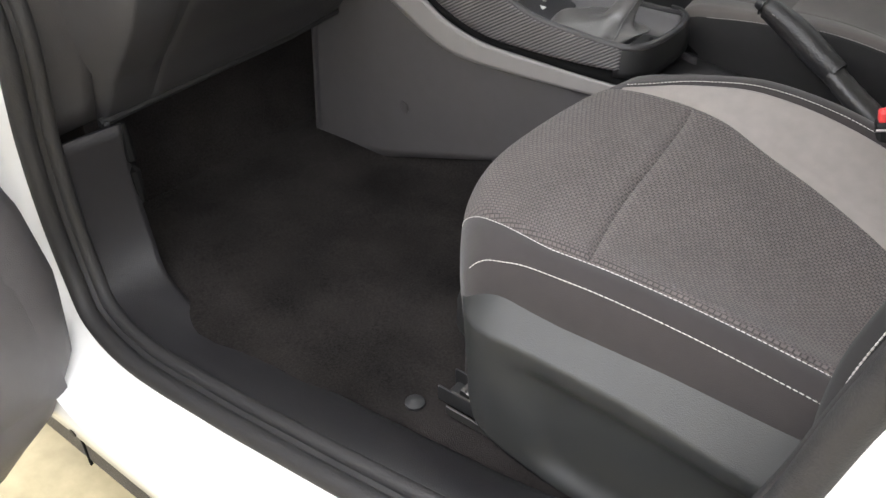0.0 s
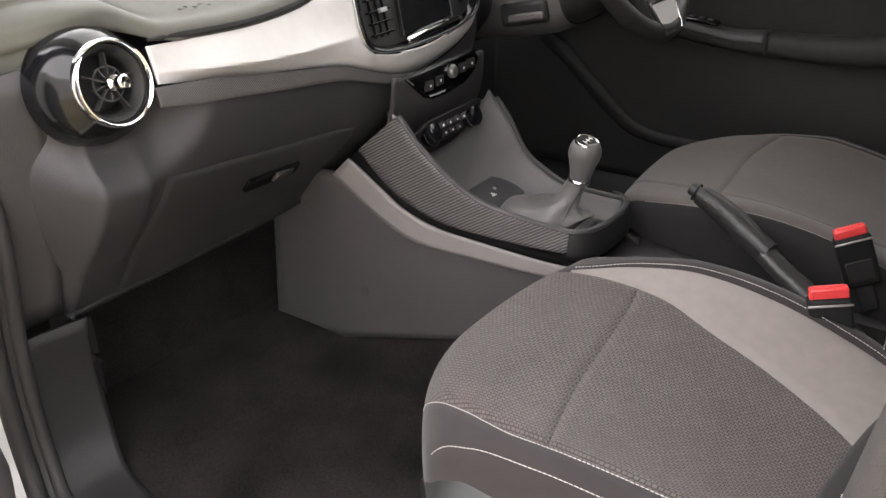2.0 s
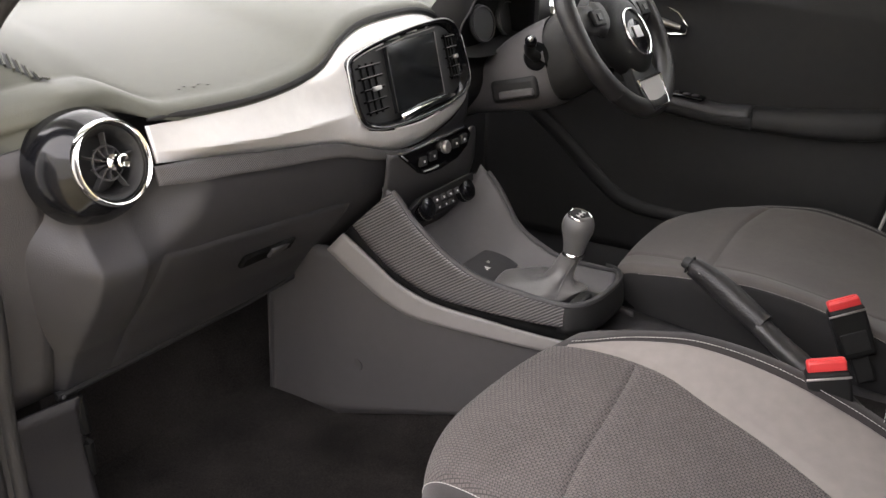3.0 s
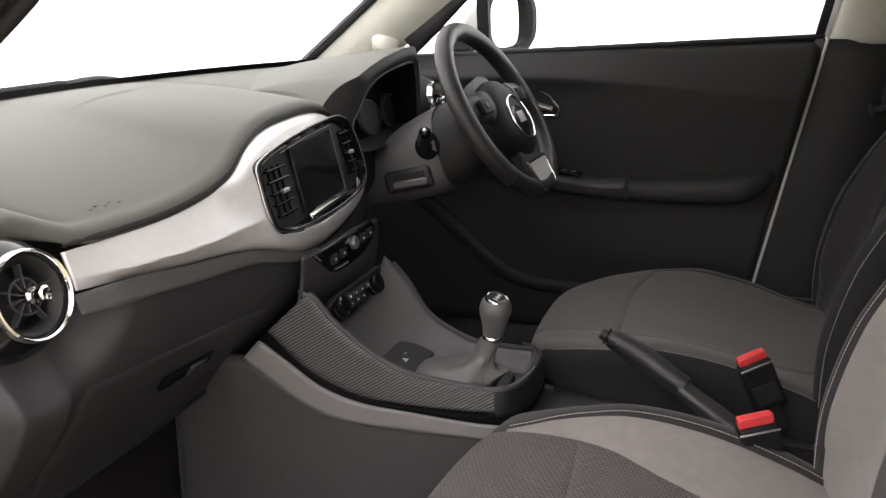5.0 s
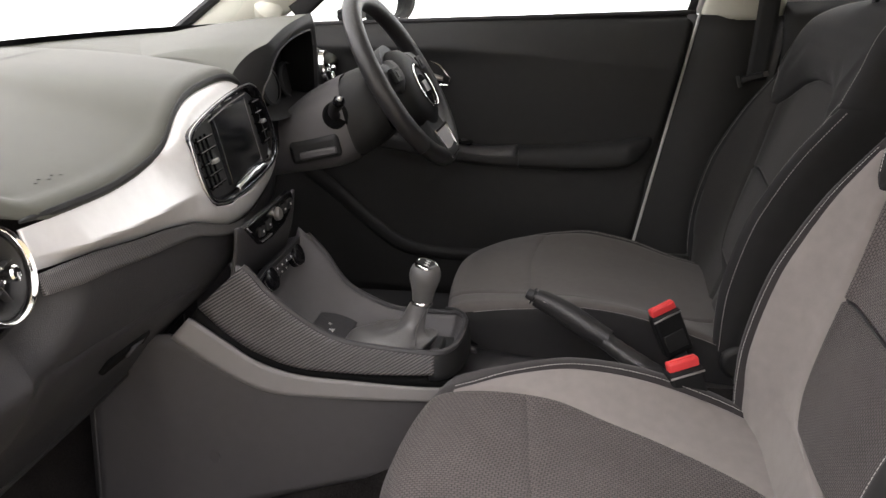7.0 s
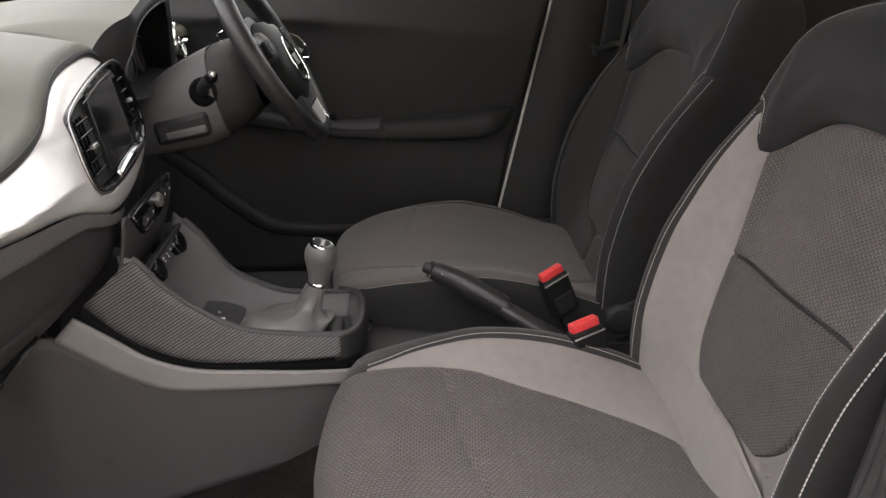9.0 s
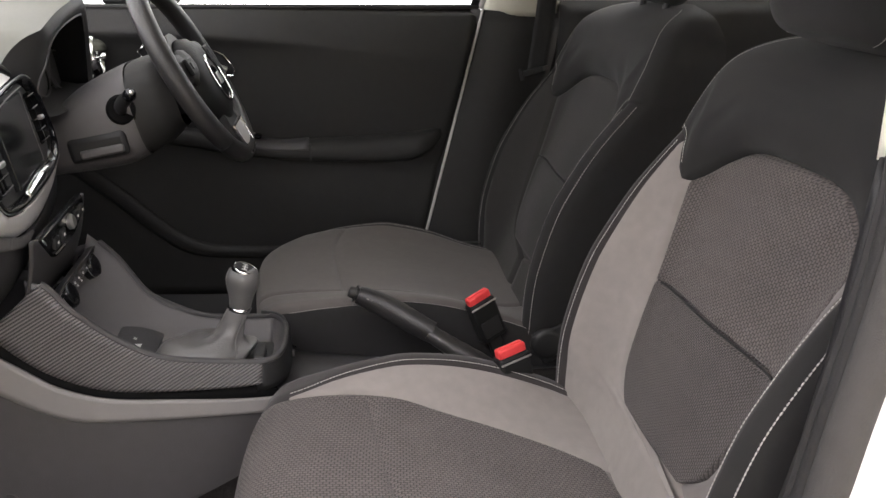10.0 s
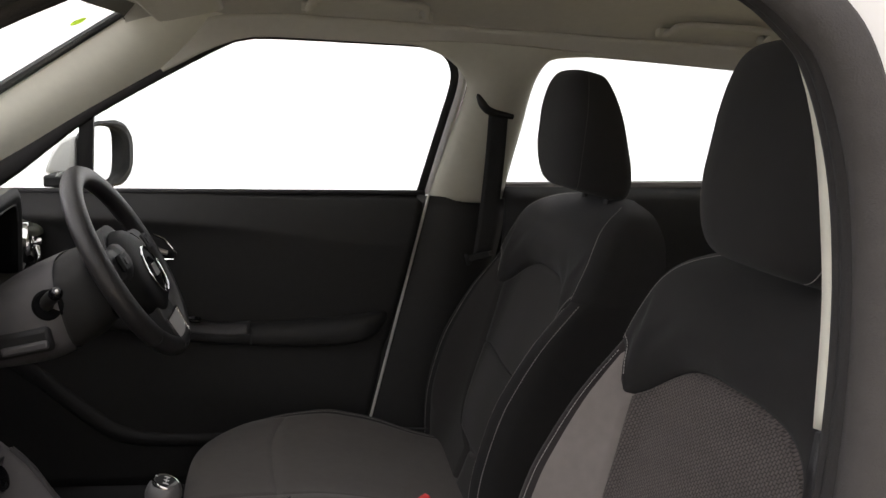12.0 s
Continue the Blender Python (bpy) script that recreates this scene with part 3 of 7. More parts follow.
def seat(name, yc, s, label):
    """A front seat round the line y = yc; s = 1: its inner side faces +y."""
    # Driver's seat (s < 0) gets darkened cloth and thread in place of shade.
    pale = GREY_CLOTH if s > 0 else SHADED_GREY
    cloth = CLOTH if s > 0 else SHADED_GREY
    back_cloth = CLOTH if s > 0 else SHADED_BACK
    wing_cloth = GREY_CLOTH if s > 0 else SHADED_WING
    weave = "patterned charcoal cloth" if s > 0 else "plain grey cloth"
    shade = "light grey" if s > 0 else "mid grey"
    ob = thing(name, (-0.2, yc, 0.2), label, "car seat", "front seats")
    XS = (-0.50, -0.44, -0.38, -0.32, -0.25, -0.15, -0.05, 0.04, 0.12)
    MID = (0.482, 0.486, 0.487, 0.484, 0.478, 0.461, 0.443, 0.428, 0.42)
    INN = (0.470, 0.479, 0.489, 0.503, 0.515, 0.506, 0.475, 0.436, 0.42) if s > 0 else (0.488, 0.491, 0.494, 0.499, 0.506, 0.494, 0.464, 0.432, 0.42)
    OUT = (0.474, 0.482, 0.489, 0.493, 0.496, 0.495, 0.488, 0.478, 0.47) if s > 0 else (0.470, 0.480, 0.489, 0.499, 0.504, 0.488, 0.454, 0.434, 0.42)

    def across(x, w):
        """Cross-section of the cushion: w runs from the outer skirt (0) over the top to the inner skirt (1)."""
        m, i, o = soft(x, XS, MID), soft(x, XS, INN), soft(x, XS, OUT)
        pts = ((0.0, -0.238, 0.36), (0.07, -0.239, 0.42), (0.13, -0.234, o - 0.032), (0.17, -0.219, o - 0.008), (0.21, -0.195, o), (0.30, -0.13, 0.4 * o + 0.6 * m), (0.42, -0.04, m), (0.55, 0.06, m), (0.66, 0.135, 0.88 * m + 0.12 * i), (0.73, 0.18, 0.5 * m + 0.5 * i), (0.79, 0.215, 0.12 * m + 0.88 * i), (0.84, 0.24, i), (0.89, 0.256, i - 0.014), (0.94, 0.264, i - 0.05), (1.0, 0.264, 0.30))
        ws = [p[0] for p in pts]
        return soft(w, ws, [p[1] for p in pts]), soft(w, ws, [p[2] for p in pts])

    LU = (0.0, 0.10, 0.20, 0.30, 0.38, 0.43, 0.47, 0.50, 0.53, 0.57, 0.62)
    LX = (0.10, 0.0, -0.10, -0.20, -0.28, -0.33, -0.37, -0.40, -0.428, -0.449, -0.452)
    LD = (0, 0, 0, 0, 0, 0, -0.001, -0.004, -0.012, -0.038, -0.085) if s > 0 else (0, 0, 0, 0, 0, 0, 0, -0.001, -0.004, -0.018, -0.072)

    def top(u, w, down=0.0):
        """Place on the cushion: u metres from the rear edge forward and over the front roll."""
        x, dz = soft(u, LU, LX), soft(u, LU, LD)
        y, z = across(x, w)
        side = abs(y) / 0.25
        k0 = min(1, max(0, (u - 0.36) / 0.1))
        x = x - 0.027 * (1 - side ** 2.2) * k0
        if s < 0:
            x -= 0.024 * k0
        if y < 0:
            x += 0.085 * min(1, max(0, (u - 0.30) / 0.2)) * (min(1.0, -y / 0.235)) ** 2.2
        k = min(1.0, max(0.0, (u - 0.40) / 0.15))
        if side > 0.9:
            y = y * (1 - 0.03 * k * (side - 0.9) * 10)
        return x, yc + s * y, z + dz - down

    def panel(pname, u0, u1, w0, w1, mat, plabel="", nu=40, nv=28, edges=(1, 1, 1, 1), puff=0.0, depth=0.0045):
        """Cloth panel between u0(b)..u1(b) and w0(u)..w1(u), sunk along its seams."""
        verts, uvs = [], []
        for i in range(nu):
            a = i / (nu - 1)
            for j in range(nv):
                b = j / (nv - 1)
                u = u0(b) + (u1(b) - u0(b)) * a
                w = w0(u) + (w1(u) - w0(u)) * b
                lu, lw = abs(u1(b) - u0(b)), abs(w1(u) - w0(u)) * 0.62
                d = 0.0
                for on, dist in zip(edges, (a * lu, (1 - a) * lu, b * lw, (1 - b) * lw)):
                    if on:
                        d = max(d, mound(dist))
                p = top(u, w, depth * d - puff * math.sin(math.pi * a) * math.sin(math.pi * b))
                verts.append(p)
                uvs.append((across(soft(u, LU, LX), w)[0] if pname.startswith("centre") else w, u))
        faces = [(i * nv + j, i * nv + j + 1, (i + 1) * nv + j + 1, (i + 1) * nv + j) for i in range(nu - 1) for j in range(nv - 1)]
        geo = (verts, faces)
        return part(pname, flip(geo) if s > 0 else geo, mat, ob, plabel, uv=uvs, sharp=80)

    def seam_in(u):
        return soft(u, (0.07, 0.10, 0.158, 0.234, 0.31, 0.388, 0.47, 0.62), (0.485, 0.535, 0.590, 0.637, 0.668, 0.705, 0.722, 0.73)) if s > 0 else soft(u, (0.07, 0.10, 0.14, 0.20, 0.40, 0.48, 0.62), (0.57, 0.625, 0.662, 0.688, 0.705, 0.72, 0.73))

    def crest(u):
        return soft(u, (0.0, 0.25, 0.38, 0.44, 0.50, 0.62), (0.79, 0.795, 0.79, 0.775, 0.735, 0.73) if s > 0 else (0.85, 0.855, 0.855, 0.86, 0.87, 0.88))

    def w_out(u):
        return 0.215 + (0.085 * max(0.0, (u - 0.42) / 0.2) ** 1.4 if s > 0 else 0.0)

    def cut(b):
        """Cross seam of the cushion."""
        return 0.408 - 0.034 * (1 - b) ** 0.7 if s > 0 else 0.415 + 0.02 * (1 - b) ** 2

    def rear_cut(b):
        """Rear seam of the woven panel, hidden under the backrest for the most part."""
        return 0.095 - 0.02 * (1 - b) + 0.006 * b if s > 0 else 0.03

    panel("centre_front", cut, lambda b: 0.62, w_out, seam_in, cloth, weave + " front cushion panel", 46, 40, (1, 0, 1, 1))
    panel("centre_rear", rear_cut, cut, w_out, seam_in, cloth, weave + " cushion panel", 46, 40, (1, 1, 1, 1))
    # Passenger's strip is toned down: shade of the seat joint put into colour.
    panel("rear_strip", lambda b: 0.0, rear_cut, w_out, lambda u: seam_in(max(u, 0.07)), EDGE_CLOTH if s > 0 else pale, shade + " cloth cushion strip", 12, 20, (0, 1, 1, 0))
    panel("inner_bolster", lambda b: 0.0, lambda b: 0.505 if s > 0 else 0.62, seam_in, crest, pale, shade + " cloth cushion bolster", 46, 16, (0, 0, 1, 1), 0.003)
    panel("inner_skirt", lambda b: 0.0, lambda b: 0.62, crest, lambda u: 1.0, DARK_CLOTH if s > 0 else BLACK_CLOTH, "black cloth cushion side", 46, 14, (0, 0, 1, 0))
    panel("outer_skirt", lambda b: 0.0, lambda b: 0.62, lambda u: 0.0, w_out, DARK_CLOTH, "charcoal cloth cushion side", 46, 18, (0, 0, 0, 1))
    part("inner_stitching", stitches([top(u, crest(u) + 0.012, -0.0006) for u in span(0.06, 0.51, 60)]), THREAD if s > 0 else DARK_THREAD, ob, "pale thread seam")
    part("outer_stitching", stitches([top(u, w_out(u) - 0.007, 0.0012) for u in span(0.03, 0.60, 70)]), THREAD if s > 0 else DARK_THREAD, ob, "pale thread seam")
    part("skirt_stitching", stitches([top(u, 0.164 + 0.004 * max(0, u - 0.4) / 0.2, -0.0006) for u in span(0.05, 0.56, 72)], 0.0042, 0.0013, 0.0006), THREAD if s > 0 else DARK_THREAD, ob, "pale double thread seam")

    # Black sheet behind the panels, so that the seams look shaded.
    base = grid(lambda a, b: top(0.01 + 0.56 * a, 0.06 + 0.88 * b, 0.013), span(0, 1, 30), span(0, 1, 24))
    part("cushion_backing", base, BLACK_CLOTH, ob, "black backing that puts shade into the seams")

    # plastic valance on the outer side
    def val(u, v):
        """u from the rear to the front, v from the upper edge down over a ridge."""
        x = 0.13 - 0.545 * u
        zt = lerp(u, (0, 0.5, 0.85, 0.94, 1), (0.448, 0.450, 0.443, 0.438, 0.428))
        zb = lerp(u, (0, 0.4, 0.62, 0.78, 0.88, 0.95, 1), (0.235, 0.222, 0.225, 0.243, 0.258, 0.29, 0.34))
        ridge = soft(u, (0, 0.33, 0.53, 0.76, 0.92, 1), (0.380, 0.399, 0.414, 0.417, 0.408, 0.396))
        if v < 0.35:
            t = v / 0.35
            z = zt + (ridge - zt) * t
            out = 0.033 * t
        else:
            t = (v - 0.35) / 0.65
            z = ridge + (zb - ridge) * t
            out = 0.033 - 0.012 * t ** 0.9
        dip = 0.018 / (1 + math.exp(-(0.755 - 0.10 * (v - 0.45) - u) * 70)) / (1 + math.exp(-(v - 0.47) * 50)) / (1 + math.exp((v - 0.93) * 60))
        end = 0.105 * max(0, (u - 0.80) / 0.20) ** 2.6
        return x, yc + s * (-0.233 - out + dip + end), z

    part("valance", grid(val, span(0, 1, 60), span(0, 1, 54)) if s < 0 else flip(grid(val, span(0, 1, 60), span(0, 1, 54))), VALANCE, ob, "grey plastic seat valance", solid=0.004, offset=-1)
    part("seat_pan", box((-0.16, yc, 0.36), (0.50, 0.42, 0.08)), BLACK, ob, bevel=0.02)
    for yy in (-0.215, 0.215):
        y0 = yc + s * yy
        rail = part("seat_rail", joined(box((-0.155, y0, 0.243), (0.50, 0.036, 0.004)), *[box((-0.155, y0 + d, 0.252), (0.51, 0.003, 0.022)) for d in (-0.017, 0.017)]), BLACK, ob, "black steel seat rail channel", bevel=0.0008)
        part("slide", joined(box((-0.150, y0, 0.256), (0.47, 0.016, 0.012)), *[box((-0.150, y0 + d, 0.2635), (0.48, 0.0025, 0.003)) for d in (-0.017, 0.017)]), STEEL, rail, "bright worn steel slide", bevel=0.0006)
        part("rail_bolt", lathe((-0.372, y0 - s * 0.006, 0.2625), (0, 0, 1), [(0.006, 0), (0.006, 0.003), (0.003, 0.005), (0, 0.005)], 12), STEEL, rail, "steel bolt head")
        part("rail_lip", box((-0.355, y0 - s * 0.028, 0.244), (0.07, 0.003, 0.012)), STEEL, rail, "thin steel lip", bevel=0.0006)
        part("rail_foot", joined(box((-0.355, y0 - s * 0.036, 0.223), (0.066, 0.030, 0.016)), box((-0.30, y0, 0.222), (0.10, 0.05, 0.032))), BLACK, ob, "black rail end cover", bevel=0.005)

    # backrest: one surface over p (across; 1 = crest of the bolster, 1.6 = the back) and height z
    def lean(z):
        return 0.377 * z - 0.158

    def crest_y(z):
        return soft(z, (0.38, 0.46, 0.75, 0.85, 0.89, 0.925, 0.955, 0.978, 0.992, 1.004), (0.215, 0.240, 0.245, 0.246, 0.244, 0.236, 0.218, 0.186, 0.145, 0.060))

    def swell(z):
        return soft(z, (0.38, 0.44, 0.50, 0.56, 0.66, 0.72, 0.77, 0.80, 0.85, 0.90, 1.0), (0.012, 0.032, 0.055, 0.072, 0.084, 0.078, 0.067, 0.056, 0.034, 0.012, 0.0))

    def half(z):
        return soft(z, (0.50, 0.52, 0.545, 0.60, 0.66, 0.74, 0.80, 0.9), (0.082, 0.115, 0.138, 0.155, 0.166, 0.182, 0.192, 0.195))

    def arch(y):
        return soft(abs(y), (0, 0.06, 0.11, 0.145, 0.17, 0.19, 0.20, 0.212, 0.228, 0.25, 0.26), (0.857, 0.856, 0.848, 0.830, 0.808, 0.793, 0.790, 0.810, 0.836, 0.849, 0.851))

    def seam(y):
        return 0.664 - 0.03 * y

    def back(p, z, lift=0.0):
        a = min(abs(p), 1.0)
        g = -1 if p < 0 else 1
        cy = crest_y(z)
        f = soft(a * cy / 0.245, (0, 0.45, 0.62, 0.76, 0.90, 1.0), (0, 0.0, 0.06, 0.30, 0.76, 1.0))
        roll = soft(z, (0.93, 0.965, 0.985, 0.997, 1.004), (0.0, 0.006, 0.022, 0.048, 0.075))
        hollow = 0.010 * math.exp(-((z - 0.60) / 0.1) ** 2) * math.exp(-(a * cy / 0.13) ** 2)
        x = lean(z) - swell(z) * f - hollow - lift * (1 - 0.25 * a ** 6) + roll
        y = a * cy
        if abs(p) > 1:
            t = (abs(p) - 1) / 0.6
            y = y + 0.026 * math.sin(math.pi / 2 * min(1, t * 2.4)) - 0.02 * max(0, t - 0.5)
            sink = soft(z, (0.85, 0.90, 0.94, 0.975, 1.004), (0.0, 0.006, 0.016, 0.028, 0.034))
            x = x + (lean(z) + 0.105 - sink - x) * (0.22 * t + 0.78 * t ** 1.8)
        return x, g * y, z

    def back_panel(pname, fn, mat, plabel="", nu=30, nv=30, edges=(1, 1, 1, 1), depth=0.008, size=(0.3, 0.3), puff=0.0):
        verts, uvs = [], []
        for i in range(nu):
            a = i / (nu - 1)
            for j in range(nv):
                b = j / (nv - 1)
                x, y, z = fn(a, b)
                d = 0.0
                for on, dist in zip(edges, (a * size[0], (1 - a) * size[0], b * size[1], (1 - b) * size[1])):
                    if on:
                        d = max(d, mound(dist))
                verts.append((x + depth * d - puff * math.sin(math.pi * a) * math.sin(math.pi * b), yc + s * y, z))
                uvs.append((y, z / 0.936))
        faces = [(i * nv + j, i * nv + j + 1, (i + 1) * nv + j + 1, (i + 1) * nv + j) for i in range(nu - 1) for j in range(nv - 1)]
        geo = (verts, faces)
        return part(pname, flip(geo) if s > 0 else geo, mat, ob, plabel, uv=uvs, sharp=80)

    # Black backing shows between the backrest panels as their shade.
    backing = grid(lambda a, b: (lambda q: (q[0] + 0.013, yc + s * q[1], q[2]))(back(2 * b - 1, 0.40 + 0.58 * a)), span(0, 1, 24), span(0, 1, 24))
    part("foam", backing, BLACK_CLOTH, ob, "black backing that puts shade into the seams")
    lining = grid(lambda a, b: (lambda q: (q[0] + 0.0105, yc + s * q[1], q[2]))(back((2 * b - 1) * 0.94, 0.42 + 0.35 * a)), span(0, 1, 30), span(0, 1, 30))
    part("cover", lining, wing_cloth, ob, shade + " cloth under the panels")

    def lower(a, b):
        z0 = 0.503
        y = (2 * b - 1) * half(z0 + (seam(0) - z0) * a)
        z = z0 + (seam(y) - z0) * a
        return back(y / crest_y(z), z)

    def upper(a, b):
        y = (2 * b - 1) * (0.166 + 0.027 * a)
        z = seam(y) + (arch(y) - seam(y)) * a
        return back(y / crest_y(z), z)

    # Passenger's lower panel takes the darker weave in place of shade.
    back_panel("centre_lower", lower, SHADED_WEAVE if s > 0 else back_cloth, weave + " backrest panel", 34, 44, size=(0.16, 0.3), puff=0.004)
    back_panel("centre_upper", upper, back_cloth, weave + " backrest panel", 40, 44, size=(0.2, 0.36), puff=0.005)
    # Black cord laid in the groove to paint its shade.
    part("seam_shade", tube([(lambda q: (q[0] + 0.0012, yc + s * q[1], q[2]))(back(y / crest_y(seam(y)), seam(y))) for y in span(-0.150, 0.150, 40)], 0.0016, 6), BLACK_CLOTH, ob, "black cord for the shade in the seam between backrest panels")
    for k in (1, -1):
        def wing(a, b, k=k):
            z1 = arch(0.196 + 0.042 * b) + 0.003
            z = 0.40 + (z1 - 0.40) * a
            f = min(1.0, max(0.0, (z - 0.494) / 0.010))
            start = 0.0 if s < 0 else -0.8 * k
            p0 = start + ((half(z) - 0.002) / crest_y(z) - start) * f
            return back(k * (p0 + (0.955 - p0) * b), z)
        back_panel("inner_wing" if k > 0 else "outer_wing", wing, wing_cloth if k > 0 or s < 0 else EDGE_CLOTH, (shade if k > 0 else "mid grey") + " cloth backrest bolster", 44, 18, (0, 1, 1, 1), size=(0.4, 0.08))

        def flank(a, b, k=k):
            return back(k * (0.955 + 0.645 * b), 0.40 + 0.452 * a)
        back_panel("inner_flank" if k > 0 else "outer_flank", flank, DARK_CLOTH if k > 0 and s > 0 else BLACK_CLOTH, "dark cloth backrest side", 40, 22, (0, 0, 1, 0), size=(0.4, 0.2))
        line = [back(k * 0.972, z) for z in span(0.44, 0.84, 60)]
        part("inner_back_stitching" if k > 0 else "outer_back_stitching", stitches([(x - 0.001, yc + s * y, z) for x, y, z in line]), THREAD if s > 0 else DARK_THREAD, ob, "pale thread seam")
        if k < 0 or s < 0:
            line = [back(k * 1.11, z) for z in span(0.41, 0.85, 60)]
            part("flank_stitching", stitches([(x - 0.0008, yc + s * (y + k * 0.001), z) for x, y, z in line], 0.0042, 0.0013, 0.0009), THREAD if s > 0 else DARK_THREAD, ob, "pale double thread seam")

    def yoke(a, b):
        """Dark shoulder panel: over the centre panels, round the shoulders and over the top."""
        p = (2 * b - 1) * 1.6
        y0 = min(abs(p), 1.0) * 0.245
        low = arch(y0) if abs(p) <= 1 else 0.848
        z = low + (1.004 - low) * (1 - (1 - a) ** 1.6)
        h = min(1.0, (z - low) / 0.055)
        side = min(1.0, max(0.0, p / 1.2 + 0.5)) if s > 0 else 1.0
        tip = 1 - 0.92 * math.exp(-((y0 - 0.205) / 0.045) ** 2) * max(0.0, 1 - (z - low) / 0.09)
        return back(p, z, tip * (0.018 + 0.016 * side * side * (3 - 2 * side)) * math.sin(h * math.pi / 2) * (1 - max(0, (z - 0.95) / 0.06) ** 2))

    back_panel("yoke", yoke, BLACK_CLOTH, "charcoal cloth shoulder panel", 48, 90, (1, 0, 0, 0), size=(0.2, 0.5))
    for k in (-1, 1):
        part("yoke_seam", stitches([(lambda p: (p[0] - 0.0008, yc + s * p[1], p[2]))(yoke(a, 0.5 + k * 0.312)) for a in span(0.03, 0.85, 36)]), DARK_THREAD, ob, "grey thread seam")
        if k > 0 or s < 0:
            part("notch_seam", stitches([(lambda q: (q[0] - 0.001, yc + s * q[1], q[2]))(yoke(0.05, 0.5 + k * p / 3.2)) for p in span(0.84, 1.0, 14)]), THREAD if s > 0 else DARK_THREAD, ob, "pale thread seam")
    shell = grid(lambda a, b: (lean(0.40 + 0.57 * a) + 0.080 + 0.030 * math.cos(math.pi * (b - 0.5)) - 0.05 * max(0, (a - 0.75) / 0.25) ** 1.5, yc + (2 * b - 1) * 0.25 * soft(a, (0, 0.6, 0.85, 1), (1, 1, 0.86, 0.45)), 0.40 + 0.57 * a), span(0, 1, 20), span(0, 1, 20))
    part("back_cover", shell, BLACK_CLOTH, ob, "black cloth back cover")
    part("recliner", lathe((0.035, yc - s * 0.262, 0.425), (0, -s, 0), [(0.045, -0.02), (0.045, 0.0), (0.036, 0.008), (0, 0.010)], 24), PLASTIC, ob, "dark plastic recliner cover")
    part("inner_hinge", joined(box((0.045, yc + s * 0.262, 0.43), (0.09, 0.016, 0.06), (1, 0, 0.45)), lathe((0.02, yc + s * 0.268, 0.425), (0, s, 0), [(0.03, -0.01), (0.03, 0.0), (0.024, 0.006), (0, 0.007)], 20)), BLACK, ob, "black hinge bracket", bevel=0.003)

    # headrest
    tilt = radians(13)

    def pillow(u, v):
        th, ph = math.pi * (u - 0.5), 2 * math.pi * v
        se = lambda c, e: math.copysign(abs(c) ** e, c)
        z = (0.124 if s > 0 else 0.110) * se(math.sin(th), 0.45)
        r = se(math.cos(th), 0.26)
        k = z / (0.124 if s > 0 else 0.110)
        tw = 1.0 - ((0.03 if s > 0 else 0.28) * k * k if k > 0 else 0.14 * k * k)
        y = (0.148 if s > 0 else 0.134) * r * se(math.sin(ph), 0.5) * tw
        d = (0.076 if s > 0 else 0.066) - ((0.006 if s > 0 else 0.012) * k * k if k > 0 else 0.016 * k * k) if math.cos(ph) < 0 else (0.060 - 0.030 * k - 0.012 * k * k if s > 0 else 0.060 - 0.046 * k - 0.008 * k * k)
        x = d * r * se(math.cos(ph), 0.7)
        x += 0.010 * (y / 0.134) ** 2
        return (0.214 if s > 0 else 0.204) + x * math.cos(tilt) + z * math.sin(tilt) * (0.7 if s > 0 else 0.25), yc + y, (1.114 if s > 0 else 1.121) + z * math.cos(tilt) - x * math.sin(tilt)

    hr = part("headrest", grid(pillow, span(0.0, 1, 30), span(0, 1, 49)), BLACK_CLOTH, ob, "black cloth headrest", sharp=80)
    for k in (-1, 1):
        vv = 0.5 + k * 0.165
        part("headrest_seam", stitches([pillow(u, vv) for u in span(0.08, 0.92, 50)], 0.006, 0.0006, 0.0006 if s > 0 else 0.0004), DARK_THREAD if s > 0 else SHADED_GREY, hr, "grey thread seam")
        part("headrest_post", tube([(0.250, yc + k * 0.060, 1.05), (0.245, yc + k * 0.060, 0.99)], 0.0065, 10), BLACK, ob, "black headrest post")
    return ob


seat("passenger_seat", -0.36, 1, "charcoal patterned cloth front seat with light grey bolsters")
seat("driver_seat", 0.36, -1, "charcoal cloth front seat with grey bolsters behind the steering wheel")


# ---- dashboard ----
dash = thing("dashboard", (-1.0, 0.0, 0.6), "grey moulded car dashboard with a brushed metal fascia", "dashboard")
FY = (-0.66, -0.54, -0.46, -0.38, -0.30, -0.24, -0.19, -0.13, -0.04, 0.06, 0.12, 0.155, 0.17)
FT = (0.820, 0.818, 0.815, 0.815, 0.823, 0.838, 0.866, 0.884, 0.891, 0.888, 0.868, 0.838, 0.80)
FB = (0.778, 0.771, 0.764, 0.7525, 0.743, 0.733, 0.717, 0.699, 0.690, 0.700, 0.716, 0.74, 0.77)


def face_x(z, y=-0.3):
    """The fascia leans further back towards its top, and turns away past the passenger's side."""
    return -0.588 - 0.26 * z - 0.10 * max(0.0, y + 0.20)


def lip(y):
    return soft(y, FY, FT) if y < 0.17 else soft(y, (0.17, 0.22, 0.30, 0.5, 0.70), (0.80, 0.815, 0.825, 0.83, 0.84))


def low(y):
    return soft(y, FY, FB)


def lipx(y):
    return face_x(lip(y), y) if y < 0.17 else -0.835


def topx(y):
    """Windscreen edge of the dashboard."""
    return -1.31 + 0.25 * (abs(y) / 0.66) ** 2.2


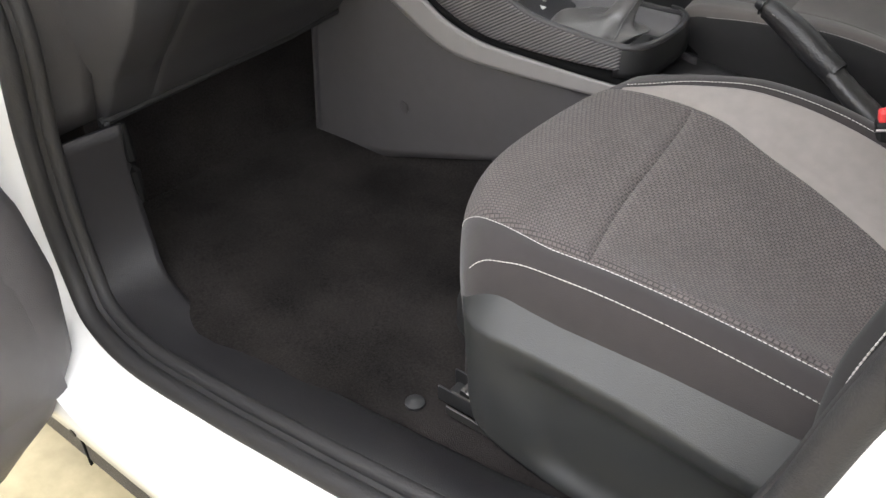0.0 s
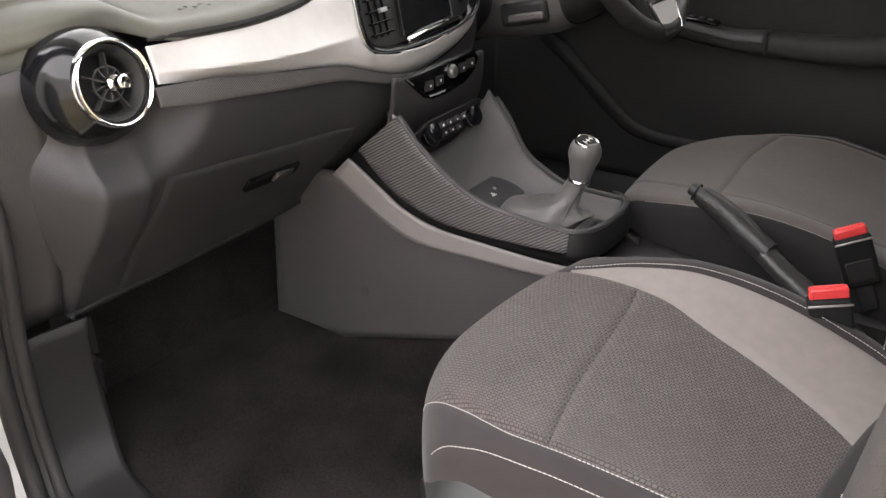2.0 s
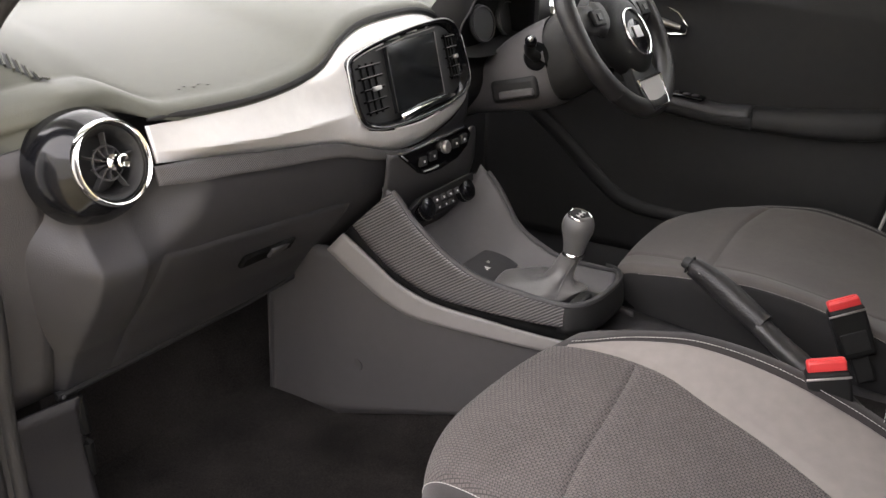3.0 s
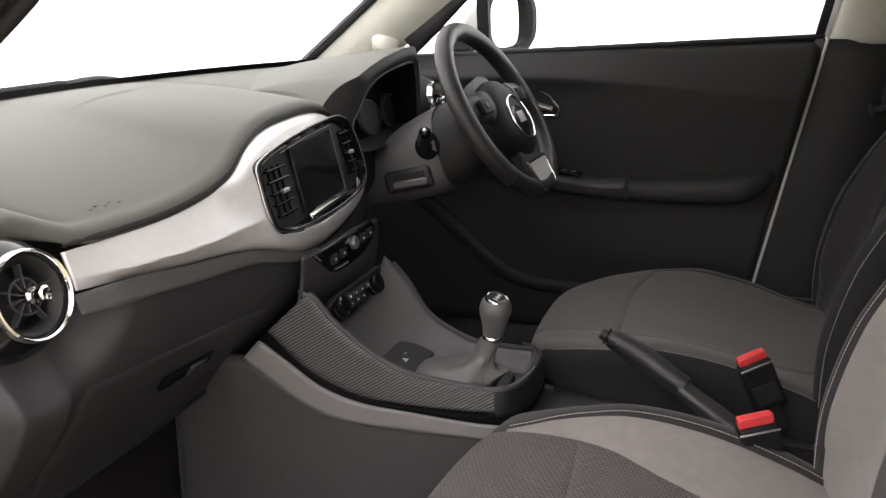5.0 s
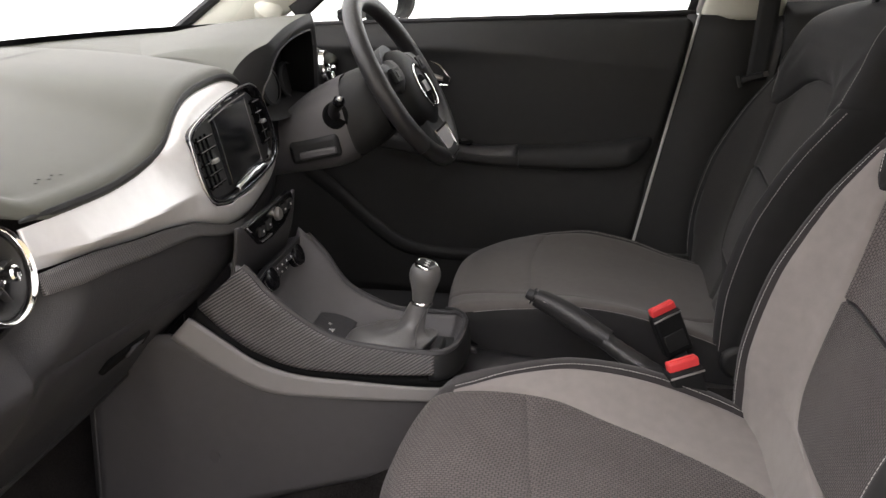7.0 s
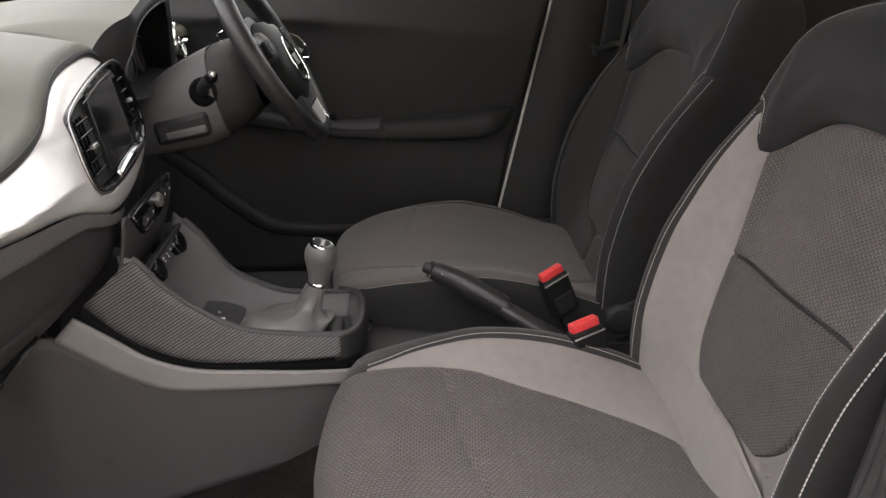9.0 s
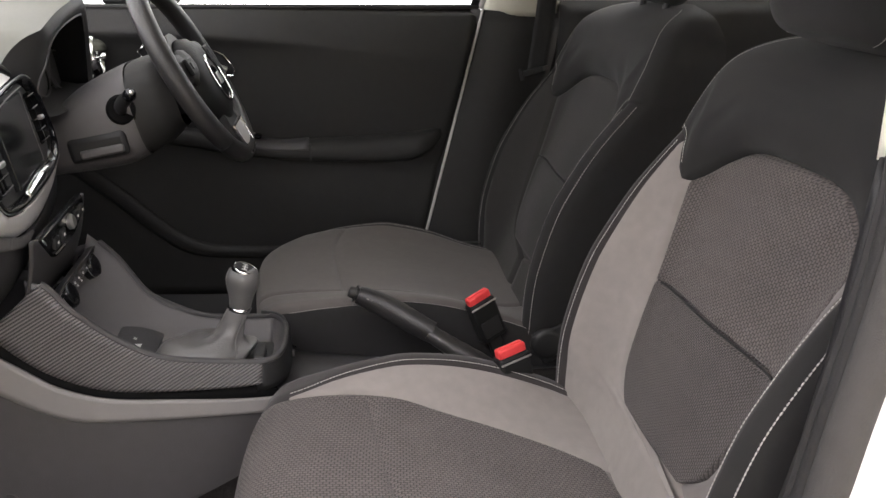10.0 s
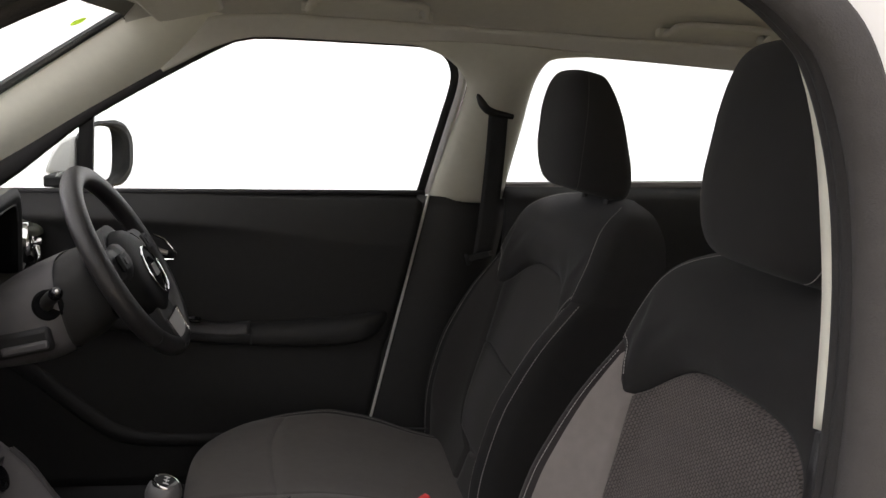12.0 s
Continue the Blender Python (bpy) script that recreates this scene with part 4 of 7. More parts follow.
def pad(u, v):
    """v runs from the front lip (0) back to the windscreen (1); below 0 it is the skirt of the outer corner."""
    y = -0.715 + 1.415 * u
    x0, z0 = lipx(y), lip(y) + 0.012
    k = 0.0
    if y < -0.515:
        k = min(1.0, (-0.515 - y) / 0.06)
        k = k * k * (3 - 2 * k)
        far = max(0.0, (-0.60 - y) / 0.115)
        x0, z0 = x0 - 0.040 * k - 0.09 * far ** 2, z0 + 0.030 * k - 0.035 * far ** 2
    if y > 0.17:
        x0 = lerp(y, (0.17, 0.205, 0.545, 0.60, 0.72), (-0.815, -0.91, -0.91, -0.83, -0.84))
        z0 = lerp(y, (0.17, 0.205, 0.545, 0.60, 0.72), (0.83, 0.862, 0.875, 0.872, 0.865))
    x1, z1 = topx(y), 0.925
    if v < 0:
        t = -v
        under = -0.812 - 0.10 * max(0.0, (-0.635 - y) / 0.075)
        e = t * t * (3 - 2 * t)
        return (x0 + 0.006) * (1 - e) + (under if k > 0.5 else x0 + 0.006) * e, y, z0 - 0.012 - 0.16 * k * t
    if v < 0.06:
        t = v / 0.06
        return x0 + 0.006 - (0.02 + 0.03 * k) * (1 - math.cos(t * math.pi / 2)), y, z0 - 0.012 + 0.016 * math.sin(t * math.pi / 2)
    t = (v - 0.06) / 0.94
    a = x0 - 0.014 - 0.03 * k
    x = a + (x1 - a) * t
    return x, y, z0 + 0.004 + (z1 - z0 - 0.004) * (t ** 0.85) + 0.012 * math.sin(math.pi * t)


def pad_at(x, y, up=0.0):
    """Place on the dashboard top over x, y."""
    u, a, b = (y + 0.715) / 1.415, 0.06, 1.0
    for _ in range(30):
        m = 0.5 * (a + b)
        if pad(u, m)[0] > x:
            a = m
        else:
            b = m
    return (x, y, pad(u, a)[2] + up)


part("top_pad", grid(pad, span(0, 1, 110), [-0.1, -0.05] + [0, 0.01, 0.02, 0.035, 0.05, 0.06] + span(0.08, 1, 24)), SOFT, dash, "grey soft dashboard top", solid=0.004)


# outline of the screen unit on the fascia
SC = [(-0.208, 0.815), (-0.203, 0.836), (-0.175, 0.846), (-0.10, 0.857), (-0.01, 0.865), (0.06, 0.868), (0.105, 0.867), (0.135, 0.857), (0.151, 0.837), (0.156, 0.805), (0.158, 0.775), (0.150, 0.754), (0.12, 0.738), (0.06, 0.730), (-0.02, 0.727), (-0.10, 0.728), (-0.15, 0.731), (-0.185, 0.739), (-0.204, 0.752), (-0.210, 0.78)]
SC = [tuple(q)[:2] for q in spline([(y, z, 0) for y, z in SC] + [(SC[0][0], SC[0][1], 0)], 3)][:-1]
MY, MZ = -0.027, 0.797


def in_unit(y, z):
    """Is this place of the fascia inside the screen unit?"""
    y, z, odd = MY + (y - MY) * 1.02, MZ + (z - MZ) * 1.03, False
    for (y0, z0), (y1, z1) in zip(SC, SC[1:] + SC[:1]):
        if (z0 > z) != (z1 > z) and y < y0 + (y1 - y0) * (z - z0) / (z1 - z0):
            odd = not odd
    return odd


def fascia(u, v):
    """Two facets that meet in a crease, running out into a swelling round the screen."""
    y = -0.548 + 0.715 * u
    z0, z1 = low(y), lip(y) - 0.004
    z = z0 + (z1 - z0) * v
    ridge = lerp(u, (0, 0.5, 0.75, 1), (0.30, 0.38, 0.2, 0.2))
    strip_off = 0.021 * (v / ridge if v < ridge else 1 - 0.8 * (v - ridge) / (1 - ridge))
    k = min(1.0, max(0.0, (u - 0.36) / 0.13))
    k = k * k * (3 - 2 * k)
    edge = max(0.0, 1 - (2 * abs(v - 0.5)) ** 7)
    swelling = 0.023 * edge * (1 - 0.5 * max(0.0, (u - 0.94) / 0.06) ** 2)
    return face_x(z, y) + 0.002 + (strip_off * (1 - k) + swelling * k) * min(1.0, u / 0.10), y, z


fg = grid(fascia, span(0, 1, 150), span(0, 1, 64))
fg = (fg[0], [q for q in fg[1] if not in_unit(sum(fg[0][i][1] for i in q) / 4, sum(fg[0][i][2] for i in q) / 4)])
part("fascia", fg, METAL, dash, "brushed satin metal fascia strip", solid=0.003)


# Black lip; it also stands for the shadow line under the pad.
part("pad_lip", tube([(lipx(y) + 0.005, y, lip(y) + 0.0035) for y in span(-0.545, 0.15, 90)], [0.0058 * min(1.0, 0.3 + k / 8) for k in range(90)], 8), BLACK, dash, "black lip and shadow line under the dashboard top")


def strip_h(y):
    return lerp(y, (-0.56, -0.50, -0.40, -0.276, -0.19, -0.11, -0.08), (0.022, 0.027, 0.024, 0.0205, 0.018, 0.012, 0.004))


def strip(u, v):
    y = -0.560 + 0.480 * u
    z1 = low(y) - 0.0005
    z0 = z1 - strip_h(y)
    z = z0 + (z1 - z0) * v
    return face_x(z, y) + 0.012, y, z


sg = grid(strip, span(0, 1, 60), span(0, 1, 5))
part("ribbed_strip", sg, RIB, dash, "ribbed dark trim strip", solid=0.004, uv=[(2 * p[1], 2 * p[2]) for p in sg[0]])


def below(u, v):
    """Lower dashboard skin from the fascia down and forward to its bottom edge."""
    y = -0.645 + 0.815 * u
    z1 = low(y) - strip_h(y) + 0.002
    x1 = face_x(z1, y) + 0.010
    zb = lerp(y, (-0.69, -0.3, -0.15, 0.17), (0.462, 0.462, 0.48, 0.60))
    xb = lerp(y, (-0.69, -0.64, -0.3, -0.15, 0.17), (-0.93, -0.92, -0.93, -0.92, -0.86))
    z1 -= lerp(y, (-0.645, -0.60, -0.55), (0.042, 0.038, 0.0))
    if y < -0.58:
        k = (-0.58 - y) / 0.11
        x1 -= 0.02 * k
    z = z1 + (zb - z1) * v
    x = x1 + (xb - x1) * v ** 1.15
    out = 0.022 * math.sin(math.pi * min(1, v * 1.35)) if v < 0.74 else 0
    return x + out * (1 - 0.3 * v), y, z


def dent(x, y, z, k=1.0):
    """The panels sink back round the outer vent."""
    d = min(1.0, max(0.0, (0.140 - math.hypot(y + 0.604, z - 0.785)) / 0.062))
    k *= min(1.0, max(0.0, (y + 0.715) / 0.07))
    return x - 0.040 * k * d * d * (3 - 2 * d), y, z


part("lower_panel", grid(lambda u, v: dent(*below(u, v)), span(0.0859, 0.25, 24) + span(0.26, 1, 56), span(0, 1, 40)), LOWDASH, dash, "charcoal plastic lower dashboard")
part("panel_edge", tube([below(u, 1.0) for u in span(0.0, 1, 60)], 0.006, 8), BLACK, dash, "rounded lower edge")


def glove(u, v):
    y0, y1 = -0.565 + 0.02 * (1 - v), -0.20
    y = y0 + (y1 - y0) * u
    q = below((y + 0.645) / 0.815, 0.33 + 0.66 * v)
    e = min(u, 1 - u) * 0.36
    e2 = min(v + 0.001, 1 - v) * 0.25
    rise = 0.0035 * min(1, e / 0.008) * min(1, e2 / 0.008 + 0.15)
    return q[0] + rise, q[1], q[2]


lid = part("glovebox_lid", grid(glove, [0, 0.008, 0.02, 0.03] + span(0.06, 0.94, 24) + [0.97, 0.98, 0.992, 1], [0, 0.01, 0.03] + span(0.06, 0.94, 16) + [0.97, 0.99, 1]), LOWDASH, dash, "charcoal plastic glovebox lid")
# Flat black block on the lid stands in for the recess's shade.
part("lid_recess", box((-0.8265, -0.345, 0.5865), (0.010, 0.104, 0.026), (0.78, 0, -0.62)), VOID, lid, "black block standing for the shaded handle recess", bevel=0.004)
part("lid_handle", box((-0.8235, -0.322, 0.5855), (0.008, 0.052, 0.018), (0.78, 0.12, -0.62)), PLASTIC, lid, "glovebox pull", bevel=0.003)


def corner(u, v):
    """Outer corner of the dashboard: from under the top pad (v = 0) round the vent and down to the foot (1)."""
    y = -0.715 + 0.14 * u
    top = pad(0.14 * u / 1.415, -0.1)
    k = max(0.0, (-0.632 - y) / 0.083)
    bend = 0.14 * k ** 1.08
    zm = 0.722
    if v < 0.4:
        t = v / 0.4
        e = 0.25 * t * t * (3 - 2 * t) + 0.75 * math.sin(t * math.pi / 2)
        low_x = below((y + 0.645) / 0.815, 0.0)[0] - bend
        x, z = top[0] + (low_x - top[0]) * e, top[2] + (zm - top[2]) * t
    else:
        t = (v - 0.4) / 0.6
        x, _, z = below((y + 0.645) / 0.815, t)
        z += (zm - below((y + 0.645) / 0.815, 0.0)[2]) * (1 - t)
        x -= bend * (1 - 0.25 * t)
    return dent(x, y, z, min(1.0, v / 0.35))


# One surface painted pale above, dark below, to follow how light falls.
part("pad_skirt", grid(corner, span(0, 1, 44), span(0, 0.28, 30)), SOFT, dash, "grey skin of the dashboard wrapping down")
part("end_corner", grid(corner, span(0, 1, 44), span(0.28, 1, 60)), LOWDASH, dash, "charcoal dashboard end wrapping round the vent")


def round_vent(centre, axis, parent, k=1.0, shell=None):
    a, b, n = frame_of(axis)
    c = Vector(centre)
    v = part("air_vent", lathe(c - n * 0.055, axis, [(0.067 * k, -0.02), (0.067 * k, 0.0), (0.0655 * k, 0.012), (0.062 * k, 0.024), (0.056 * k, 0.034), (0.049 * k, 0.044), (0.046 * k, 0.040), (0.045 * k, 0.02), (0.045 * k, 0.0)], 48, caps=False), shell or GLOSS, parent, "black vent pod")
    part("chrome_ring", lathe(c - n * 0.006, axis, [(0.0480 * k, -0.014), (0.0490 * k, -0.004), (0.0482 * k, 0.004), (0.0466 * k, 0.0065), (0.0446 * k, 0.005), (0.0432 * k, -0.001), (0.0428 * k, -0.014)], 48, caps=False), CHROME, v, "polished chrome ring")
    part("barrel", lathe(c - n * 0.012, axis, [(0.0430 * k, 0.001), (0.0415 * k, 0.003), (0.0385 * k, 0.001), (0.0365 * k, -0.005), (0.0340 * k, -0.007), (0.0330 * k, -0.012), (0.0315 * k, -0.03), (0.0, -0.03)], 40, caps=False), BLACK, v, "black vent barrel")
    part("inner_ring", ring(c - n * 0.016, axis, 0.019 * k, 0.0014, 28, 6), PLASTIC, v, "thin inner ring")
    for i in range(10):
        t = 2 * math.pi * (i + 0.3) / 10
        d = a * math.cos(t) + b * math.sin(t)
        r0, r1 = (0.009, 0.019) if i % 2 else (0.009, 0.034)
        part("vane", box(c - n * 0.018 + d * ((r0 + r1) / 2 * k), ((r1 - r0) * k, 0.0015, 0.010), tuple(d), tuple(n)), PLASTIC, v)
    part("vent_knob", lathe(c - n * 0.016, axis, [(0.009, 0), (0.009, 0.012), (0.0055, 0.014), (0.0055, 0.020), (0.0080, 0.022), (0.0080, 0.029), (0.006, 0.031), (0, 0.030)], 24), CHROME, v, "chrome vent knob")
    return v


round_vent((-0.772, -0.609, 0.790), (0.97, 0.04, 0.22), dash)
round_vent((-0.826, 0.588, 0.845), (0.97, 0.10, 0.20), dash, 0.92, BLACK)

# side demister slots
def slot(u, v):
    """Tapering opening in the outer corner of the dashboard top."""
    return pad_at(-0.945 + 0.085 * u + 0.020 * v * (1 - u), -0.622 + 0.016 * u - 0.014 * v * (1 - u), 0.0)


grille = part("demister_grille", grid(lambda u, v: tuple(Vector(slot(u, v)) + Vector((0, 0, 0.0055))), span(0, 0.98, 10), span(0, 1, 4)), BLACK, dash, "black demister grille")
for i in range(6):
    c = (i + 0.5) / 7
    part("grille_slat", tube([tuple(Vector(slot(c - 0.05, 0)) + Vector((0, 0, 0.0065))), tuple(Vector(slot(c + 0.05, 1)) + Vector((0, 0, 0.0065)))], 0.0017, 6), SOFT, grille)
part("screen_grille", grid(lambda u, v: pad_at(-1.100 + 0.008 * (v - 0.5) * math.sin(math.pi * (0.08 + 0.84 * u)) - 0.035 * u, -0.215 + 0.25 * u, 0.0045), span(0, 1, 16), span(0, 1, 3)), DIM, dash, "dark windscreen demister slot")
# faint unreadable marks
for i in range(5):
    part("print_mark", box(pad_at(-0.827 - 0.004 * (i % 2), -0.470 + 0.0115 * i, 0.0042), (0.006, 0.0035, 0.0008), (1, 0.4, 0)), DIM, dash, "small dark print")

# centre screen unit
def on_face(y, z, off=0.0):
    return (face_x(z, y) + off * 0.968, y, z + off * 0.25)


INTO = (-0.968, -0.10, -0.25)


def bowl(i, v):
    """The surround: a rounded outer edge, then a bevel that sinks to the screen's plane."""
    y, z = SC[i % len(SC)]
    k = (-0.012, -0.012, 0.012, 0.045, 0.10)[v]
    off = (0.002, 0.026, 0.031, 0.030, 0.018)[v]
    return on_face(y + (MY - y) * k, z + (MZ - z) * k * 1.3, off)


unit = part("screen_unit", grid(bowl, list(range(len(SC) + 1)), [0, 1, 2, 3, 4]), GLOSS, dash, "gloss black screen and vent surround", sharp=50)
part("unit_back", slab([on_face(y + (MY - y) * 0.09, z + (MZ - z) * 0.11, 0.0185) for y, z in SC], 0.012, INTO), BLACK, unit, "black inner panel of the surround")
part("unit_edge", tube([on_face(y + (y - MY) * 0.008, z + (z - MZ) * 0.010, 0.029) for y, z in SC], 0.0010, 6, closed=True, up=(0.968, 0, 0.25)), SATIN, unit, "thin chrome edge line")
part("screen", slab([on_face(-0.098, 0.745, 0.0265), on_face(-0.092, 0.848, 0.0265), on_face(0.064, 0.850, 0.0265), on_face(0.056, 0.752, 0.0265)], 0.010, INTO), SCREEN, unit, "unlit dark touch screen", bevel=0.001)
part("screen_edge", tube([on_face(0.067, 0.850, 0.025), on_face(0.061, 0.800, 0.025), on_face(0.059, 0.750, 0.025)], 0.0013, 6), TRIM, unit, "thin grey line beside the screen")
part("screen_bar", grid(lambda u, v: on_face(-0.100 + 0.178 * u, lerp(u, (0, 1), (0.7325, 0.742)) + (0.0085 * math.sin(math.pi * min(1.0, 0.25 + 0.75 * u)) ** 0.5 + 0.001) * v, 0.028 + 0.005 * math.sin(math.pi * v)), span(0, 1, 24), span(0, 1, 6)), CHROME, unit, "chrome bar under the screen", solid=0.003)
part("top_line", tube([on_face(y, z, 0.0315) for y, z in ((-0.13, 0.843), (-0.03, 0.853), (0.06, 0.857))], 0.0008, 6), TRIM, unit, "faint edge above the screen")
for side, ys, zs in ((-1, (-0.178, -0.120), (0.824, 0.8075, 0.7905, 0.7745, 0.7585)), (1, (0.097, 0.131), (0.837, 0.819, 0.803, 0.787, 0.771))):
    for i, z in enumerate(zs):
        mid = 0.5 * (ys[0] + ys[1])
        wide = (ys[1] - ys[0]) * (0.92 if i > 2 else 1.0)
        sl = part("vent_slat", box(on_face(mid, z, 0.0205), (wide, 0.012, 0.0030), (0.10 * -1, 1, 0), (-0.25, 0, 0.968)), GLOSS, unit, "", bevel=0.0008)
        part("slat_edge", tube([on_face(mid - wide / 2, z + 0.0012, 0.0270), on_face(mid + wide / 2, z + 0.0012, 0.0270)], 0.0007, 6), TRIM if i < 2 else PLASTIC, sl, "thin light slat edge")
    part("slat_tab", box(on_face(0.5 * (ys[0] + ys[1]) + 0.004, zs[2], 0.0285), (0.016 if side < 0 else 0.010, 0.008, 0.0065), (0, 1, 0.05), (-0.25, 0, 0.968)), SATIN, unit, "small silver vent tab", bevel=0.0015)
    for k in range(3):
        yy = ys[0] + (ys[1] - ys[0]) * (0.2 + 0.3 * k)
        part("vent_vane", box(on_face(yy, 0.5 * (zs[0] + zs[-1]), 0.0195), (0.004, 0.002, zs[0] - zs[-1] + 0.012), (0.968, 0, 0.25), (-0.25, 0, 0.968)), VOID, unit)


# switch panel under the screen
def on_low(y, z, off=0.0):
    """Slanted face under the screen."""
    return (-0.752 - 0.25 * (0.68 - z) + off, y, z)


part("centre_lower_face", grid(lambda u, v: (lambda y: on_low(y, 0.585 + (min(low(y), lerp(y, (0.085, 0.12), (0.706, 0.668))) - 0.004 - 0.585) * v, 0.004 + 0.006 * math.sin(math.pi * v) - 0.012 * max(0.0, (y - 0.07) / 0.05) ** 2))(-0.165 + 0.285 * u), span(0, 1, 30), span(0, 1, 12)), PLASTIC, dash, "charcoal centre lower dashboard", solid=0.004)
sw = part("switch_panel", slab([on_low(-0.140, 0.696, 0.012), on_low(-0.10, 0.699, 0.013), on_low(0.0, 0.704, 0.013), on_low(0.052, 0.706, 0.012), on_low(0.072, 0.690, 0.012), on_low(0.066, 0.668, 0.014), on_low(0.040, 0.650, 0.015), on_low(-0.01, 0.642, 0.015), on_low(-0.055, 0.643, 0.015), on_low(-0.080, 0.652, 0.015)], 0.012, (-1, 0, 0)), GLOSS, dash, "gloss black switch panel", bevel=0.003)
part("hazard_switch", lathe(on_low(-0.014, 0.683, 0.014), (0.97, 0, 0.2), [(0.011, 0), (0.011, 0.006), (0.008, 0.009), (0, 0.009)], 20), SATIN, sw, "silver round switch")
for y in (-0.075, -0.048, 0.016, 0.040):
    sb = part("switch_button", box(on_low(y, 0.673 + 0.12 * (y + 0.07), 0.016), (0.006, 0.020, 0.016)), BLACK, sw, "", bevel=0.002)
    part("switch_mark", box(on_low(y, 0.673 + 0.12 * (y + 0.07), 0.0196), (0.001, 0.0035, 0.0035)), PRINT, sb)
part("switch_trim", tube([on_low(-0.066, 0.6525, 0.0165), on_low(-0.045, 0.6515, 0.0165), on_low(-0.024, 0.6525, 0.0165)], 0.0013, 6), SATIN, sw, "thin silver line")
part("switch_corner", tube([on_low(-0.136, 0.695, 0.0135), on_low(-0.118, 0.683, 0.0145)], 0.0010, 6), SATIN, sw, "short silver line")

# heating controls
def on_heat(y, z, off=0.0):
    return (-0.735 - 0.45 * (0.62 - z) + off, y, z)


hv = part("heater_panel", slab([on_heat(-0.115, 0.576, 0.012), on_heat(-0.118, 0.606, 0.012), on_heat(-0.10, 0.622, 0.012), on_heat(0.05, 0.628, 0.012), on_heat(0.066, 0.61, 0.012), on_heat(0.062, 0.58, 0.012), on_heat(0.04, 0.566, 0.012), on_heat(-0.09, 0.562, 0.012)], 0.016, (-1, 0, -0.45)), BLACK, dash, "black heater control panel", bevel=0.003)
for y in (-0.085, 0.037):
    kn = part("heater_knob", lathe(on_heat(y, 0.594, 0.012), (0.92, 0, 0.40), [(0.0205, 0), (0.020, 0.010), (0.018, 0.016), (0.014, 0.018), (0, 0.018)], 28), GLOSS, hv, "gloss black rotary knob")
    part("knob_ring", ring(on_heat(y, 0.597, 0.020), (0.92, 0, 0.40), 0.0195, 0.0008, 28, 6), STEEL, kn, "thin satin knob ring")
for i in range(4):
    for j in range(2):
        bt = part("heater_button", box(on_heat(-0.054 + 0.0205 * i, 0.604 - 0.020 * j, 0.014), (0.006, 0.015, 0.012), (0.92, 0, 0.40)), PLASTIC, hv, "", bevel=0.002)
        part("button_mark", box(on_heat(-0.054 + 0.0205 * i, 0.604 - 0.020 * j, 0.0176), (0.001, 0.0035, 0.003), (0.92, 0, 0.40)), PRINT, bt)


# instrument hood
HO = [(0.098, 0.850), (0.106, 0.890), (0.138, 0.926), (0.195, 0.946), (0.270, 0.962), (0.350, 0.971), (0.408, 0.974), (0.428, 0.966), (0.436, 0.935), (0.4365, 0.880), (0.434, 0.820)]
HI = [(0.146, 0.838), (0.152, 0.864), (0.172, 0.892), (0.212, 0.918), (0.273, 0.934), (0.340, 0.941), (0.398, 0.943), (0.414, 0.936), (0.421, 0.912), (0.421, 0.870), (0.418, 0.820)]


def on_lip(pts, v, back=0.0):
    """Place on the hood's mouth; its far end sweeps forward."""
    q = v * (len(pts) - 1)
    ks = list(range(len(pts)))
    y, z = soft(q, ks, [p[0] for p in pts]), soft(q, ks, [p[1] for p in pts])
    return -0.800 - 0.05 * max(0.0, (0.16 - y) / 0.06) - 0.006 * max(0.0, (y - 0.30) / 0.12) - back, y, z


def hood(u, v):
    """u from the mouth forward to the windscreen, v round the arch."""
    x, y, z = on_lip(HO, v)
    t = max(0.0, (v - 0.36) / 0.64)
    fx, fy = -1.075 - 0.10 * min(1.0, 2 * t), 0.205 + 0.32 * t
    fz = pad_at(fx, fy, -0.002)[2]
    return x + (fx - x) * u, y + (fy - y) * u, z + (fz - z) * u + 0.010 * math.sin(math.pi * u) * (v > 0.1)


bin_ = part("instrument_hood", grid(hood, span(0, 1, 20), span(0, 1, 51)), SOFT, dash, "grey instrument hood", sharp=22)
# Grey tube painted in for the highlight along the hood's inner lip.
part("lip_highlight", tube([on_lip(HI, v) for v in span(0.0, 0.80, 36)], 0.0022, 8), PLASTIC, bin_, "grey line that paints the highlight on the hood mouth")
part("hood_lip", grid(lambda u, v: tuple(Vector(on_lip(HO, v)).lerp(Vector(on_lip(HI, v)), u) + Vector((0.006 * math.sin(math.pi * u), 0, 0))), span(0, 1, 6), span(0, 1, 44)), BLACK, bin_, "black hood lip")
# Flat black lining and cluster put the hood's inner shade into colour.
part("hood_lining", grid(lambda u, v: (lambda p: (p[0] - 0.07 * u, p[1] + (0.335 - p[1]) * 0.10 * u, p[2] - 0.010 * u))(on_lip(HI, v)), span(0, 1, 6), span(0, 1, 44)), VOID, bin_, "hood lining, flat black for the shade inside", solid=0.002)
cl = part("instrument_panel", slab([(-0.872, 0.335 + (p[1] - 0.335) * 0.93, p[2] - 0.008) for p in [on_lip(HI, v) for v in span(0, 1, 20)]] + [(-0.856, 0.42, 0.800), (-0.856, 0.25, 0.790), (-0.860, 0.17, 0.805)], 0.01, (-1, 0, 0)), VOID, dash, "dark unlit instrument cluster")
